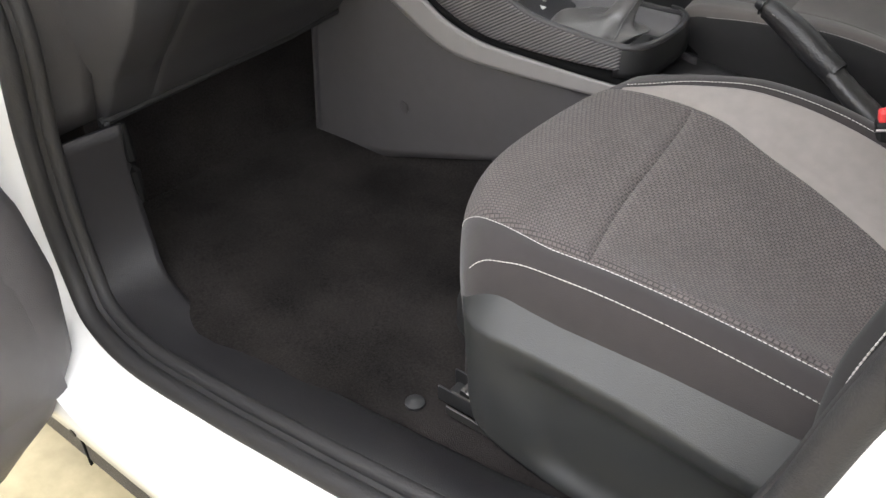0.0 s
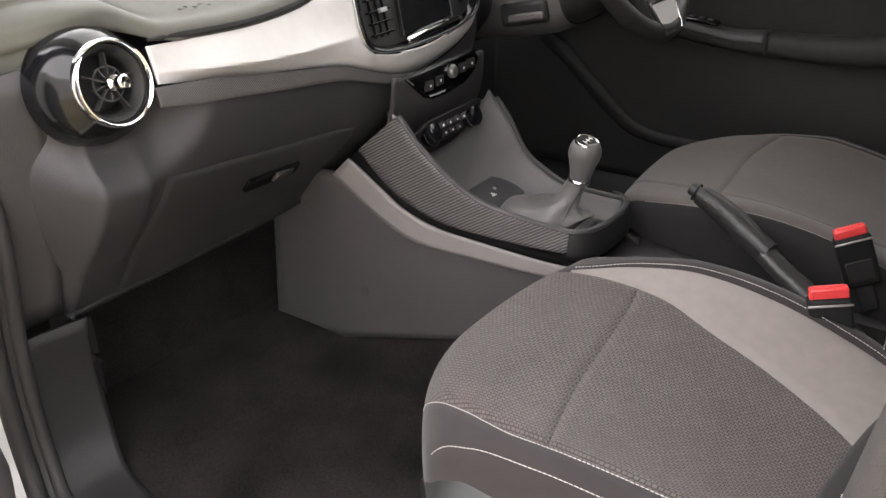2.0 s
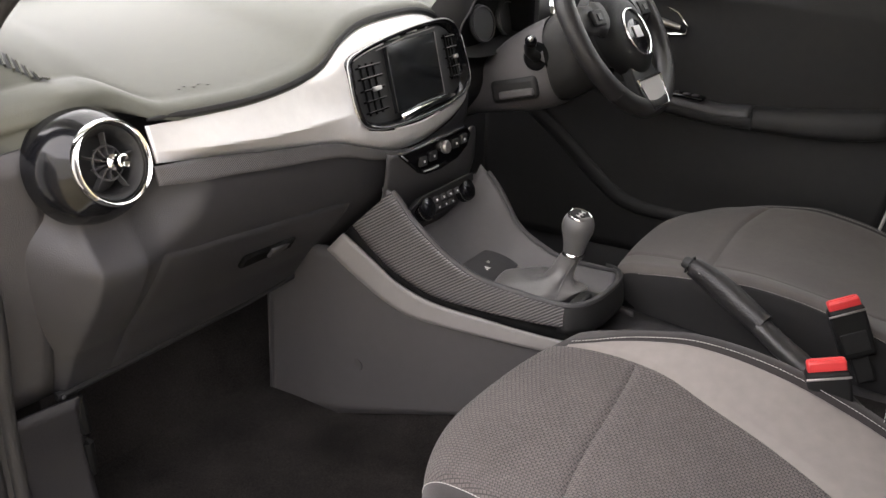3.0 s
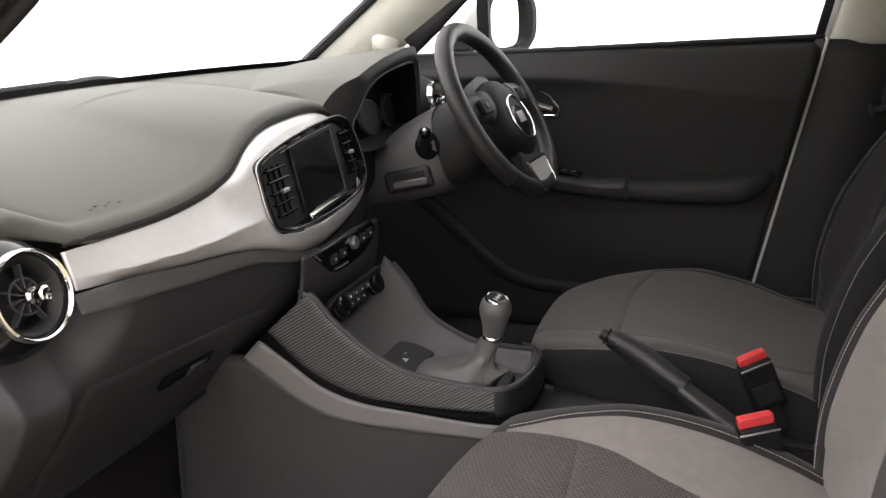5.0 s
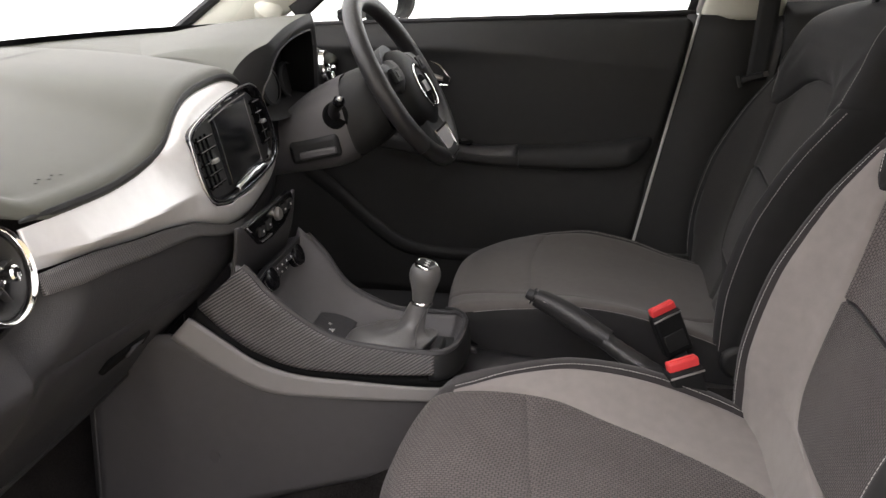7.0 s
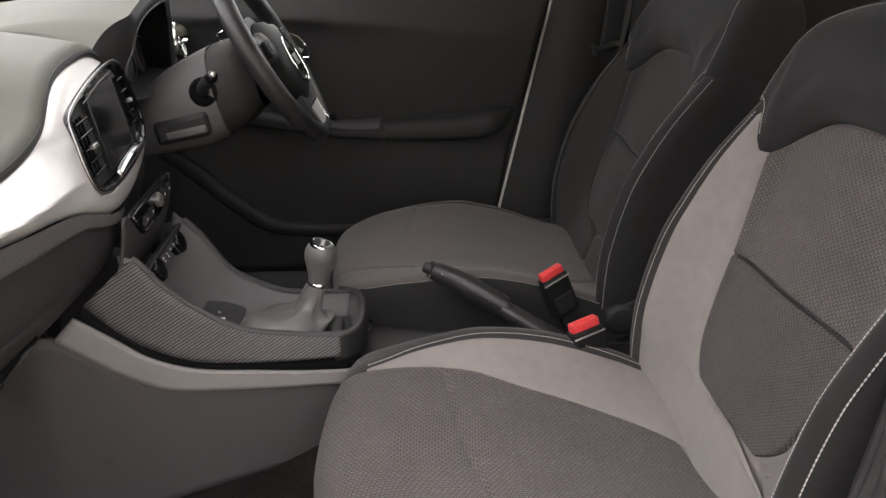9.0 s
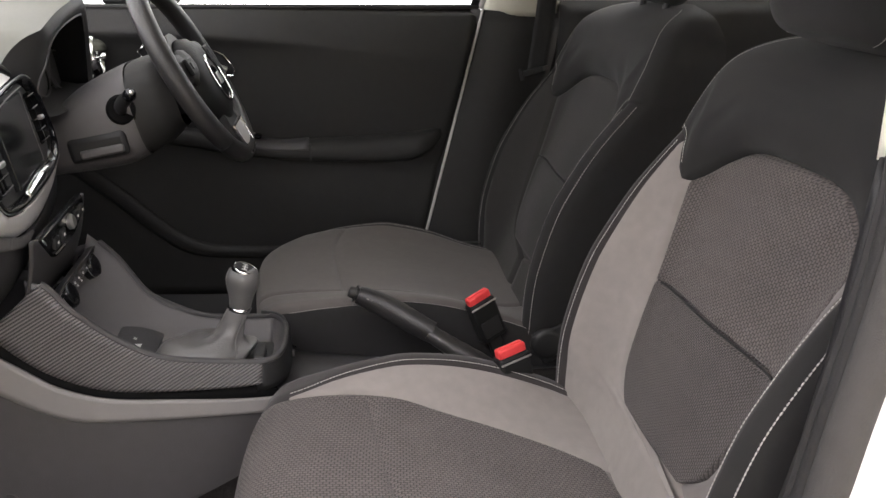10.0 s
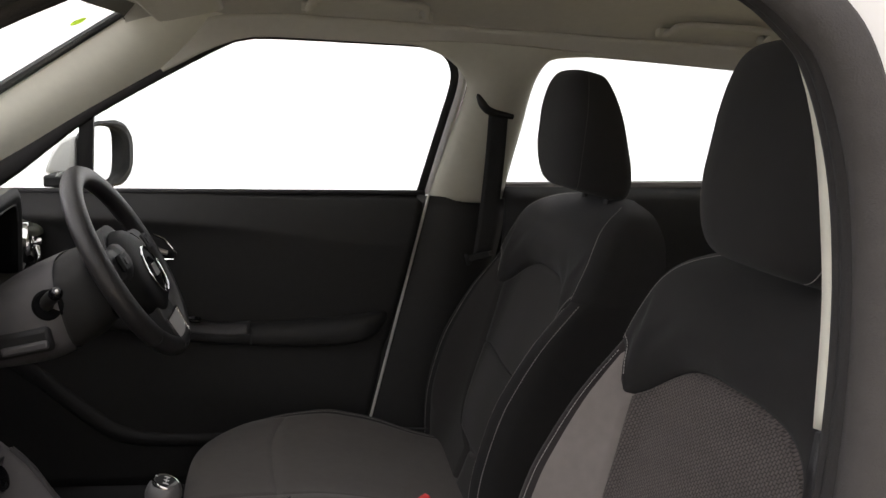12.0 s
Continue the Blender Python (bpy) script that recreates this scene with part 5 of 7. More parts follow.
for y in (0.300, 0.400):
    part("gauge_ring", ring((-0.852, y, 0.845), (1, 0, 0.2), 0.040, 0.0014, 36, 6, 1.0, 0.85), PLASTIC, cl, "dark gauge ring")
    part("gauge_face", lathe((-0.860, y, 0.845), (1, 0, 0.2), [(0.043, 0), (0.042, 0.003), (0, 0.003)], 30, 1.0, 0.85), BLACK, cl, "dark gauge face")


# driver's knee panel and column
def knee(u, v):
    y = 0.155 + 0.50 * u
    z = 0.795 - 0.145 * v + 0.01 * u
    return -0.85 + 0.03 * math.sin(math.pi * min(1, v * 1.1)) - 0.05 * v ** 2, y, z


part("knee_panel", grid(knee, span(0, 1, 24), span(0, 1, 14)), BLACK, dash, "black panel under the instruments", solid=0.006)
part("cluster_sill", grid(lambda u, v: (-0.802 - 0.06 * v, 0.150 + 0.30 * u, 0.795 + 0.020 * abs(2 * u - 0.8) ** 3 + 0.012 * v), span(0, 1, 16), span(0, 1, 4)), BLACK, dash, "black edge under the instruments")
column = thing("steering_column", (-0.75, 0.36, 0.78), "charcoal plastic steering column shroud with stalks", "steering column")
KX = (-0.92, -0.83, -0.78, -0.73, -0.68, -0.640)


def shroud(x, v, grow=0.0):
    c = 2 * math.pi * v
    se = lambda q, e: math.copysign(abs(q) ** e, q)
    zc, h, w = soft(x, KX, (0.690, 0.728, 0.752, 0.772, 0.797, 0.815)), soft(x, KX, (0.035, 0.056, 0.072, 0.080, 0.078, 0.070)) + grow, soft(x, KX, (0.09, 0.102, 0.106, 0.104, 0.096, 0.085)) + grow
    return x - 0.25 * h * se(math.sin(c), 0.7), 0.36 + w * se(math.cos(c), 0.6), zc + h * se(math.sin(c), 0.75)


part("shroud", grid(shroud, span(-0.92, -0.697, 18), span(0, 1, 49)), SHROUD, column, "charcoal column shroud", sharp=80)
part("shroud_joint", grid(lambda x, v: shroud(x, v, -0.004), span(-0.70, -0.690, 3), span(0, 1, 49)), BLACK, column, "dark joint", sharp=80)
# Near-black collar: the shade behind the wheel is put into its colour.
part("shroud_end", grid(lambda x, v: shroud(x, v, -0.001 - 3.0 * max(0, x + 0.656) ** 1.5), span(-0.694, -0.630, 12), span(0, 1, 49)), DOORSKIN, column, "column collar, near black for the shade behind the wheel", sharp=80)
# Solid block; only its black colour gives the recess its shade.
pod = part("tilt_pod", box((-0.756, 0.2565, 0.733), (0.100, 0.018, 0.044), (1, 0.02, 0.22)), BLACK, column, "black block standing for the lever's shaded recess", bevel=0.010)
part("tilt_lever", box((-0.748, 0.2505, 0.7275), (0.074, 0.016, 0.015), (1, 0.02, 0.22)), SHROUD, pod, "black tilt lever", bevel=0.004)
for sy, tip in ((-1, (-0.677, 0.165, 0.840)), (1, (-0.690, 0.585, 0.845))):
    root = (-0.716, 0.36 + sy * 0.096, 0.797)
    st = part("stalk", tube(spline([root, (0.5 * (root[0] + tip[0]) - 0.008, 0.5 * (root[1] + tip[1]), 0.5 * (root[2] + tip[2]) - 0.004), tip], 5), [0.010, 0.010, 0.010, 0.010, 0.010, 0.010, 0.0105, 0.011, 0.011, 0.010, 0.008], 12), BLACK, column, "black control stalk")
    part("stalk_boss", lathe((root[0], root[1] - sy * 0.006, root[2]), (0.25, sy * 1.0, 0.1), [(0.027, 0), (0.026, 0.010), (0.022, 0.013), (0, 0.011)], 24), VOID, st, "black stalk boss")
    part("stalk_cap", lathe(tip, (0.45, sy * 0.8, 0.35), [(0.010, -0.010), (0.0105, -0.002), (0.008, 0.004), (0.004, 0.007), (0, 0.0075)], 18), GLOSS, st, "glossy stalk end cap")
    part("stalk_tip", lathe(tuple(Vector(tip) + Vector((0.003, sy * 0.006, 0.004))), (0.45, sy * 0.8, 0.35), [(0.0045, -0.001), (0.004, 0.002), (0.002, 0.0035), (0, 0.004)], 14), SATIN, st, "small bright stalk tip")

# steering wheel
wheel = thing("steering_wheel", (-0.60, 0.36, 0.868), "black leather three-spoke steering wheel with chrome details", "steering wheel")
HUB = Vector((-0.604, 0.360, 0.853))
WN = Vector((0.862, 0, 0.507))
WU = Vector((-0.507, 0, 0.862))
WR = Vector((0, 1, 0))


def wh(a, b, n=0.0):
    return tuple(HUB + WR * a + WU * b + WN * n)


part("rim", tube([wh(0.172 * math.cos(t), 0.172 * math.sin(t) * (0.965 if math.sin(t) < 0 else 1.0)) for t in span(0, 2 * math.pi, 65)[:-1]], 0.0185, 14, closed=True, squash=0.95, up=tuple(WN)), LEATHER, wheel, "black leather rim")
for t in (0.62, 2.52, 3.9, 5.5):
    part("rim_seam", ring(wh(0.172 * math.cos(t), 0.172 * math.sin(t)), tuple(WR * -math.sin(t) + WU * math.cos(t)), 0.0166, 0.0008, 20, 5), BLACK, wheel)
part("airbag_cover", lathe(wh(0, -0.022, -0.012), tuple(WN), [(0.086, 0), (0.089, 0.012), (0.083, 0.026), (0.068, 0.036), (0.048, 0.041), (0.0, 0.043)], 40, 1.0, 0.95), HUBSKIN, wheel, "black airbag cover")
part("hub_back", lathe(wh(0, 0, -0.06), tuple(WN), [(0.055, 0), (0.075, 0.03), (0.078, 0.055)], 30), BLACK, wheel, "black hub back")
for k in (-1, 1):
    sp = part("side_spoke", tube(spline([wh(k * 0.065, 0.012, 0.008), wh(k * 0.11, 0.016, 0.004), wh(k * 0.165, 0.022, -0.002)], 6), [0.034] * 4 + [0.028] * 5 + [0.024] * 4, 12, squash=0.4, up=tuple(WN)), BLACK, wheel, "black side spoke")
    pp = part("button_pad", box(wh(k * 0.105, 0.014, 0.018), (0.045, 0.030, 0.008), tuple(WR), tuple(WN)), HUBSKIN, sp, "black button pad", bevel=0.003)
    for i in range(1):
        part("pad_button", box(wh(k * 0.105, 0.014, 0.0225), (0.016, 0.012, 0.003), tuple(WR), tuple(WN)), BLACK, pp, "", bevel=0.001)
low_sp = part("lower_spoke", slab([wh(-0.045, -0.06, 0.012), wh(0.045, -0.06, 0.012), wh(0.058, -0.12, 0.012), wh(0.044, -0.172, 0.012), wh(-0.044, -0.172, 0.012), wh(-0.058, -0.12, 0.012)], 0.022, tuple(-WN)), BLACK, wheel, "black lower spoke", bevel=0.004)
part("spoke_bezel", tube([wh(a, b, 0.0145) for a, b in ((-0.054, -0.114), (0.054, -0.114), (0.046, -0.152), (0.036, -0.172), (-0.036, -0.172), (-0.046, -0.152))], 0.0030, 8, closed=True, up=tuple(WN)), CHROME, low_sp, "chrome spoke bezel")
part("spoke_inlay", slab([wh(a, b, 0.0150) for a, b in ((-0.051, -0.117), (0.051, -0.117), (0.043, -0.151), (0.034, -0.169), (-0.034, -0.169), (-0.043, -0.151))], 0.003, tuple(-WN)), SILVER, low_sp, "satin silver spoke inlay")
part("badge_ring", ring(wh(0, -0.030, 0.031), tuple(WN), 0.045, 0.0020, 40, 8, 1.0, 1.0), CHROME, wheel, "chrome round badge ring")
part("badge", lathe(wh(0, -0.030, 0.026), tuple(WN), [(0.044, 0), (0.043, 0.003), (0, 0.006)], 34), GLOSS, wheel, "dark round badge")
part("badge_bar", box(wh(0.0, -0.030, 0.0325), (0.030, 0.022, 0.002), tuple(WR), tuple(WN)), SATIN, wheel, "plain silver badge shape", bevel=0.0008)


# ---- centre console ----
console = thing("centre_console", (-0.7, -0.02, 0.3), "charcoal centre console with ribbed trim and a gear lever", "console")
CX = (-0.81, -0.737, -0.704, -0.649, -0.60, -0.534, -0.467, -0.434)
CT = (0.66, 0.644, 0.603, 0.553, 0.524, 0.509, 0.500, 0.500)
BX = (-0.81, -0.766, -0.727, -0.67, -0.603, -0.519, -0.442, -0.40)
BZ = (0.590, 0.541, 0.510, 0.483, 0.472, 0.466, 0.465, 0.465)
MIDY = -0.015
FX = (-0.81, -0.76, -0.709, -0.664, -0.607, -0.566, -0.50, -0.434)
FZ = (0.66, 0.623, 0.580, 0.523, 0.496, 0.487, 0.490, 0.497)


def wall_y(x):
    """Distance of the console's sides from its middle line."""
    return 0.152 - 0.2 * (x + 0.735)


def side(sgn):
    def fn(u, v):
        """Ribbed flank from its lower to its upper edge; it slants forward at its front end."""
        x = -0.803 + 0.342 * u
        zb = soft(x, BX, BZ)
        xt = -0.737 + 0.276 * u
        zt = soft(xt, CX, CT) if sgn < 0 else soft(xt, FX, FZ)
        zb = zb if sgn < 0 else min(zb, zt - 0.02)
        xx = x + (xt - x) * v
        return xx, MIDY + sgn * (wall_y(xx) - 0.003 * v), zb + (zt - zb) * v
    return fn


us = span(0, 1, 50)
for sgn in (-1, 1):
    g = grid(side(sgn), us, span(0, 1, 8))
    part("ribbed_side" if sgn < 0 else "far_side", g if sgn > 0 else flip(g), RIB if sgn < 0 else SHROUD, console, "ribbed dark side trim" if sgn < 0 else "charcoal tray side", uv=[(p[0], p[2]) for p in g[0]], solid=0.004)

# one rim runs down the near side, round the rear end and back up the far side
fa, fb = side(-1), side(1)
loop = [(fa(u, 1)[0], fa(u, 1)[1] + 0.0045, fa(u, 1)[2] - 0.001) for u in us]
for t in span(-80, 80, 17):
    c, q = math.cos(radians(t)), math.sin(radians(t))
    loop.append((-0.467 + 0.036 * c ** 0.85, MIDY + 0.0897 * math.copysign(abs(q) ** 0.8, q), 0.499 - 0.004 * (t + 80) / 160))
loop += [(fb(u, 1)[0], fb(u, 1)[1] - 0.0045, fb(u, 1)[2] - 0.001) for u in reversed(us)]
part("tray_rim", tube(loop, 0.0052, 8), PLASTIC, console, "charcoal tray rim")


def tray_wall(i, v):
    x, y, z = loop[i]
    cx = min(x, -0.50)
    k = 0.030 * v
    a, b = x - cx, y - MIDY
    d = max(math.hypot(a, b), 1e-6)
    deep = lerp(x, (-0.74, -0.70, -0.66, -0.60, -0.43), (0.02, 0.055, 0.05, 0.042, 0.040))
    return x - a / d * k, y - b / d * k, z - 0.002 - deep * v ** 0.7


part("tray_wall", grid(tray_wall, list(range(44, len(loop) - 44)), span(0, 1, 7)), SHROUD, console, "charcoal tray wall")

def trim(u, v):
    x = -0.842 + 0.42 * u
    zb = soft(x, (-0.842, -0.806, -0.751, -0.703, -0.636, -0.488, -0.40), (0.539, 0.509, 0.469, 0.446, 0.437, 0.427, 0.425))
    xt = -0.815 + 0.40 * u
    zt = soft(xt, (-0.813, -0.763, -0.724, -0.667, -0.584, -0.483, -0.40), (0.569, 0.529, 0.498, 0.474, 0.461, 0.449, 0.446))
    xx = x + (xt - x) * v
    return xx, MIDY - wall_y(xx) - 0.012 + 0.004 * v, zb + (zt - zb) * v


for sgn in (-1, 1):
    g = grid(lambda u, v: (trim(u * (1 if sgn < 0 else 0.85), v)[0], MIDY + sgn * (MIDY - trim(u, v)[1]), trim(u, v)[2]), us, span(0, 1, 6))
    part("side_trim", g if sgn > 0 else flip(g), TRIM, console, "mid grey side trim strip", solid=0.005)
    # Flat black strip: the groove's shade is in its colour.
    gap = grid(lambda u, v: (lambda a, b: (a[0] + (b[0] - a[0]) * v, MIDY + sgn * (wall_y(a[0]) - 0.004), a[2] + (b[2] - a[2]) * v))(trim(u, 0.6), side(-1)(u, 0.0)), us, span(0, 1, 3))
    part("side_groove", gap, VOID, console, "flat black strip for the shaded groove", solid=0.002)

    def lowside(u, v, sgn=sgn):
        x0 = -0.975 + 0.553 * u
        z1 = trim((x0 + 0.842) / 0.42, 0)[2] + 0.004 if x0 > -0.842 else 0.541
        x1 = -1.000 + 0.590 * u
        z0 = lerp(x1, (-1.0, -0.836, -0.708, -0.41), (0.198, 0.234, 0.264, 0.33))
        x = x1 + (x0 - x1) * v
        y = wall_y(x0) + 0.004 + 0.012 * (1 - v)
        return x, MIDY + sgn * min(y, 0.185), z0 + (z1 - z0) * v
    g = grid(lowside, span(0, 1, 40), span(0, 1, 16))
    part("lower_side", g if sgn > 0 else flip(g), SIDE, console, "charcoal lower console side", solid=0.006)
    part("front_flange", grid(lambda u, v: (lerp(v, (0, 0.8, 1), (-1.000, -0.984, -0.975)) - 0.02 * u, MIDY + sgn * (0.187 - 0.02 * u), lerp(v, (0, 0.8, 1), (0.190, 0.43, 0.50))), span(0, 1, 4), span(0, 1, 10)), SIDE, console, "charcoal front flange", solid=0.010, bevel=0.002)
part("side_cap", lathe((-0.80, -0.189, 0.335), (0, -1, 0), [(0.013, -0.004), (0.012, 0.001), (0, 0.002)], 18), SIDE, console, "small round screw cover")


def tray(u, v):
    """One smooth lining, from the near rim across the floor and up to the far rim."""
    x = -0.755 + 0.30 * u
    z = soft(x, (-0.76, -0.70, -0.65, -0.60, -0.50, -0.42), (0.555, 0.485, 0.462, 0.455, 0.455, 0.458))
    q = 2 * v - 1
    edge = (soft(x, CX, CT) if q < 0 else soft(x, FX, FZ)) - 0.004
    k = abs(q) ** (6 if q < 0 else lerp(x, (-0.74, -0.62, -0.50), (2.0, 2.6, 6)))
    return x, MIDY + (wall_y(x) - 0.008) * q, z + (max(edge, z) - z) * k


part("tray_floor", grid(tray, span(0, 1, 36), span(0, 1, 40)), SHROUD, console, "charcoal tray lining", solid=0.004)
# rounded rear end of the gear surround
end = []
for t in span(-math.pi / 2, math.pi / 2, 19):
    end.append((-0.470 + 0.044 * math.copysign(abs(math.cos(t)) ** 0.85, math.cos(t)), 0.0930 * math.copysign(abs(math.sin(t)) ** 0.75, math.sin(t)), 0))
part("rear_end", grid(lambda p, v: (p[0] - 0.006 * v * v, MIDY + p[1] * (1 - 0.03 * v * v), 0.455 + 0.046 * v), end, span(0, 1, 6)), BLACK, console, "black rounded rear end", solid=0.004)
part("tunnel_cover", grid(lambda u, v: (-0.445 + 0.62 * u, MIDY + 0.118 * (2 * v - 1), 0.405 + 0.008 * math.cos(math.pi * (v - 0.5)) - 0.05 * u), span(0, 1, 12), span(0, 1, 9)), PLASTIC, console, "charcoal tunnel cover", solid=0.012)
part("tunnel_side", joined(*[grid(lambda u, v: (-0.445 + 0.62 * u, MIDY + k * (0.118 + 0.012 * v), 0.405 - 0.05 * u - 0.16 * v), span(0, 1, 6), span(0, 1, 4)) for k in (-1, 1)]), PLASTIC, console, "charcoal tunnel sides", solid=0.004)
part("tunnel_edge", box((-0.405, 0.006, 0.412), (0.05, 0.006, 0.005), (1, -0.12, 0)), PLASTIC, console, "thin pale trim edge", bevel=0.002)
# Flat slab; the pocket's depth and shade are only in its black.
part("rear_pocket", slab([(-0.500, -0.075, 0.4605), (-0.500, 0.045, 0.4605), (-0.452, 0.04, 0.4625), (-0.452, -0.07, 0.4625)], 0.003, (0, 0, -1)), BLACK, console, "flat black slab for the shaded pocket behind the lever")
part("pocket_divider", box((-0.470, -0.030, 0.472), (0.018, 0.05, 0.022)), BLACK, console, "small black divider", bevel=0.004)
usb = part("socket_plate", slab([(-0.690, -0.045, 0.486), (-0.692, 0.060, 0.487), (-0.630, 0.065, 0.466), (-0.630, -0.045, 0.466)], 0.006, (0.34, 0, 0.94)), LOWDASH, console, "dark switch plate", bevel=0.002)
# Black slab added to shade the floor round the sleeve.
part("gaiter_shade", slab([(-0.632, -0.075, 0.4585), (-0.632, 0.062, 0.4585), (-0.456, 0.050, 0.4605), (-0.456, -0.070, 0.4605)], 0.002, (0, 0, -1)), BLACK, console, "flat black slab for the shade under the gear lever sleeve")
part("plate_mark", slab([(-0.652, -0.012, 0.4805), (-0.652, 0.001, 0.4805), (-0.661, -0.0055, 0.4836)], 0.001, (-0.4, 0, -0.9)), PRINT, usb, "white triangle mark")
part("plate_light", box((-0.664, 0.012, 0.4847), (0.005, 0.005, 0.0015), (0.9, 0, -0.4), (0.4, 0, 0.9)), SATIN, usb)

# gear lever
gear = thing("gear_lever", (-0.53, 0.0, 0.455), "grey leather gear lever with a chrome-topped knob", "gear lever")


def gaiter(u, v):
    """A soft sleeve: an upright neck behind, and a low flat fold of leather draped in front."""
    c = 2 * math.pi * v
    fold = 1 + (0.12 * math.sin(4 * c + 2.5 * u) + 0.07 * math.sin(7 * c - 6 * u)) * math.sin(math.pi * min(1, u * 1.15)) * (1 - 0.5 * u)
    r = soft(u, (0, 0.12, 0.28, 0.42, 0.56, 0.72, 1), (1.0, 0.97, 0.84, 0.58, 0.36, 0.27, 0.24)) * fold
    z = soft(u, (0, 0.12, 0.28, 0.42, 0.56, 0.72, 1), (0.464, 0.476, 0.486, 0.490, 0.497, 0.511, 0.540))
    cx, cy = -0.566 + 0.064 * u ** 0.7, -0.016 + 0.017 * u
    front = 0.5 - 0.5 * math.cos(c)
    sag = (0.005 * front - 0.004 * (1 - front)) * math.sin(math.pi * min(1, u * 1.6)) + 0.003 * math.sin(3 * math.pi * u) * math.cos(2 * c)
    return cx + 0.072 * r * math.cos(c), cy + 0.062 * r * math.sin(c), z + sag


part("gaiter", grid(gaiter, span(0, 1, 30), span(0, 1, 61)), BOOT, gear, "creased silver-grey leather gaiter", sharp=80)
part("gaiter_hem", tube([tuple(Vector(gaiter(0.0, v)) + Vector((0, 0, 0.001))) for v in span(0, 1, 61)[:-1]], 0.0022, 6, closed=True), GAITER, gear, "dark gaiter hem")
part("gaiter_piping", tube([tuple(Vector(gaiter(u, 0.86 + 0.02 * u)) + Vector((0.0008, -0.0010, 0))) for u in span(0.0, 0.9, 24)], 0.0011, 6), KNOB, gear, "sewn gaiter edge")
GA = (0.12, 0.0, 1.0)
part("chrome_collar", lathe((-0.502, 0.001, 0.535), GA, [(0.0165, 0), (0.018, 0.002), (0.018, 0.005), (0.0165, 0.007)], 26), CHROME, gear, "chrome collar")
kb = part("knob", lathe((-0.501, 0.001, 0.541), GA, [(0.015, 0), (0.0168, 0.004), (0.0180, 0.014), (0.0210, 0.026), (0.0245, 0.037), (0.0258, 0.045), (0.0250, 0.053), (0.0222, 0.060), (0.017, 0.0645), (0, 0.0645)], 30), KNOB, gear, "grey leather knob")
part("knob_cap", lathe((-0.4928, 0.0, 0.6030), (0.34, -0.10, 1.0), [(0.0190, -0.004), (0.0192, 0.002), (0.0180, 0.0038), (0.0168, 0.0028), (0, 0.0028)], 28), CHROME, kb, "chrome cap ring")
part("cap_face", lathe((-0.4918, -0.0003, 0.6057), (0.34, -0.10, 1.0), [(0.0166, 0), (0.0155, 0.0012), (0, 0.0014)], 26), HUBSKIN, kb, "gloss black shift diagram")
for dx, dy, lx, ly in ((0, 0, 0.002, 0.020), (-0.0, -0.009, 0.014, 0.002), (0, 0.0, 0.014, 0.002), (0, 0.009, 0.014, 0.002)):
    part("diagram_line", box((-0.4913 + dx, 0.0 + dy, 0.6072 + 0.09 * dy), (min(lx, 0.0115) * 0.7, ly * 0.7, 0.0008), (0.95, 0, -0.32), (0.34, -0.10, 1.0)), PRINT, kb)

# handbrake
hb = thing("handbrake", (-0.13, -0.015, 0.42), "black leather-wrapped handbrake lever", "handbrake")
part("button", lathe((-0.325, 0.028, 0.552), (-0.93, 0.05, 0.36), [(0.0095, -0.01), (0.0095, 0.004), (0.008, 0.008), (0, 0.009)], 18), BLACK, hb, "black release button")
part("button_ring", ring((-0.322, 0.028, 0.551), (-0.93, 0.05, 0.36), 0.0132, 0.0014, 22, 6), BLACK, hb, "thin black ring")
part("grip", tube(spline([(-0.318, 0.0275, 0.549), (-0.300, 0.026, 0.542), (-0.265, 0.018, 0.526), (-0.225, 0.005, 0.506), (-0.200, -0.002, 0.494)], 5), [0.0135, 0.0142, 0.0148, 0.0152, 0.0155, 0.016, 0.0165, 0.017, 0.0175, 0.0178, 0.018, 0.0182, 0.0182, 0.018, 0.0178, 0.0175, 0.0172, 0.017, 0.0168, 0.0165, 0.0165], 14, squash=1.1), LEATHER, hb, "black leather grip")
part("boot", tube(spline([(-0.205, -0.002, 0.494), (-0.17, -0.012, 0.474), (-0.12, -0.022, 0.446), (-0.06, -0.026, 0.404)], 6), [0.0168 + 0.0055 * (k / 18) ** 1.4 + 0.0007 * math.sin(2.4 * k) for k in range(19)], 16, squash=0.82), GAITER, hb, "creased black leather boot")
part("grip_seam", stitches(spline([(-0.305, 0.012, 0.548), (-0.265, 0.003, 0.532), (-0.215, -0.012, 0.506)], 8), 0.005, 0.002, 0.0006), DARK_THREAD, hb)

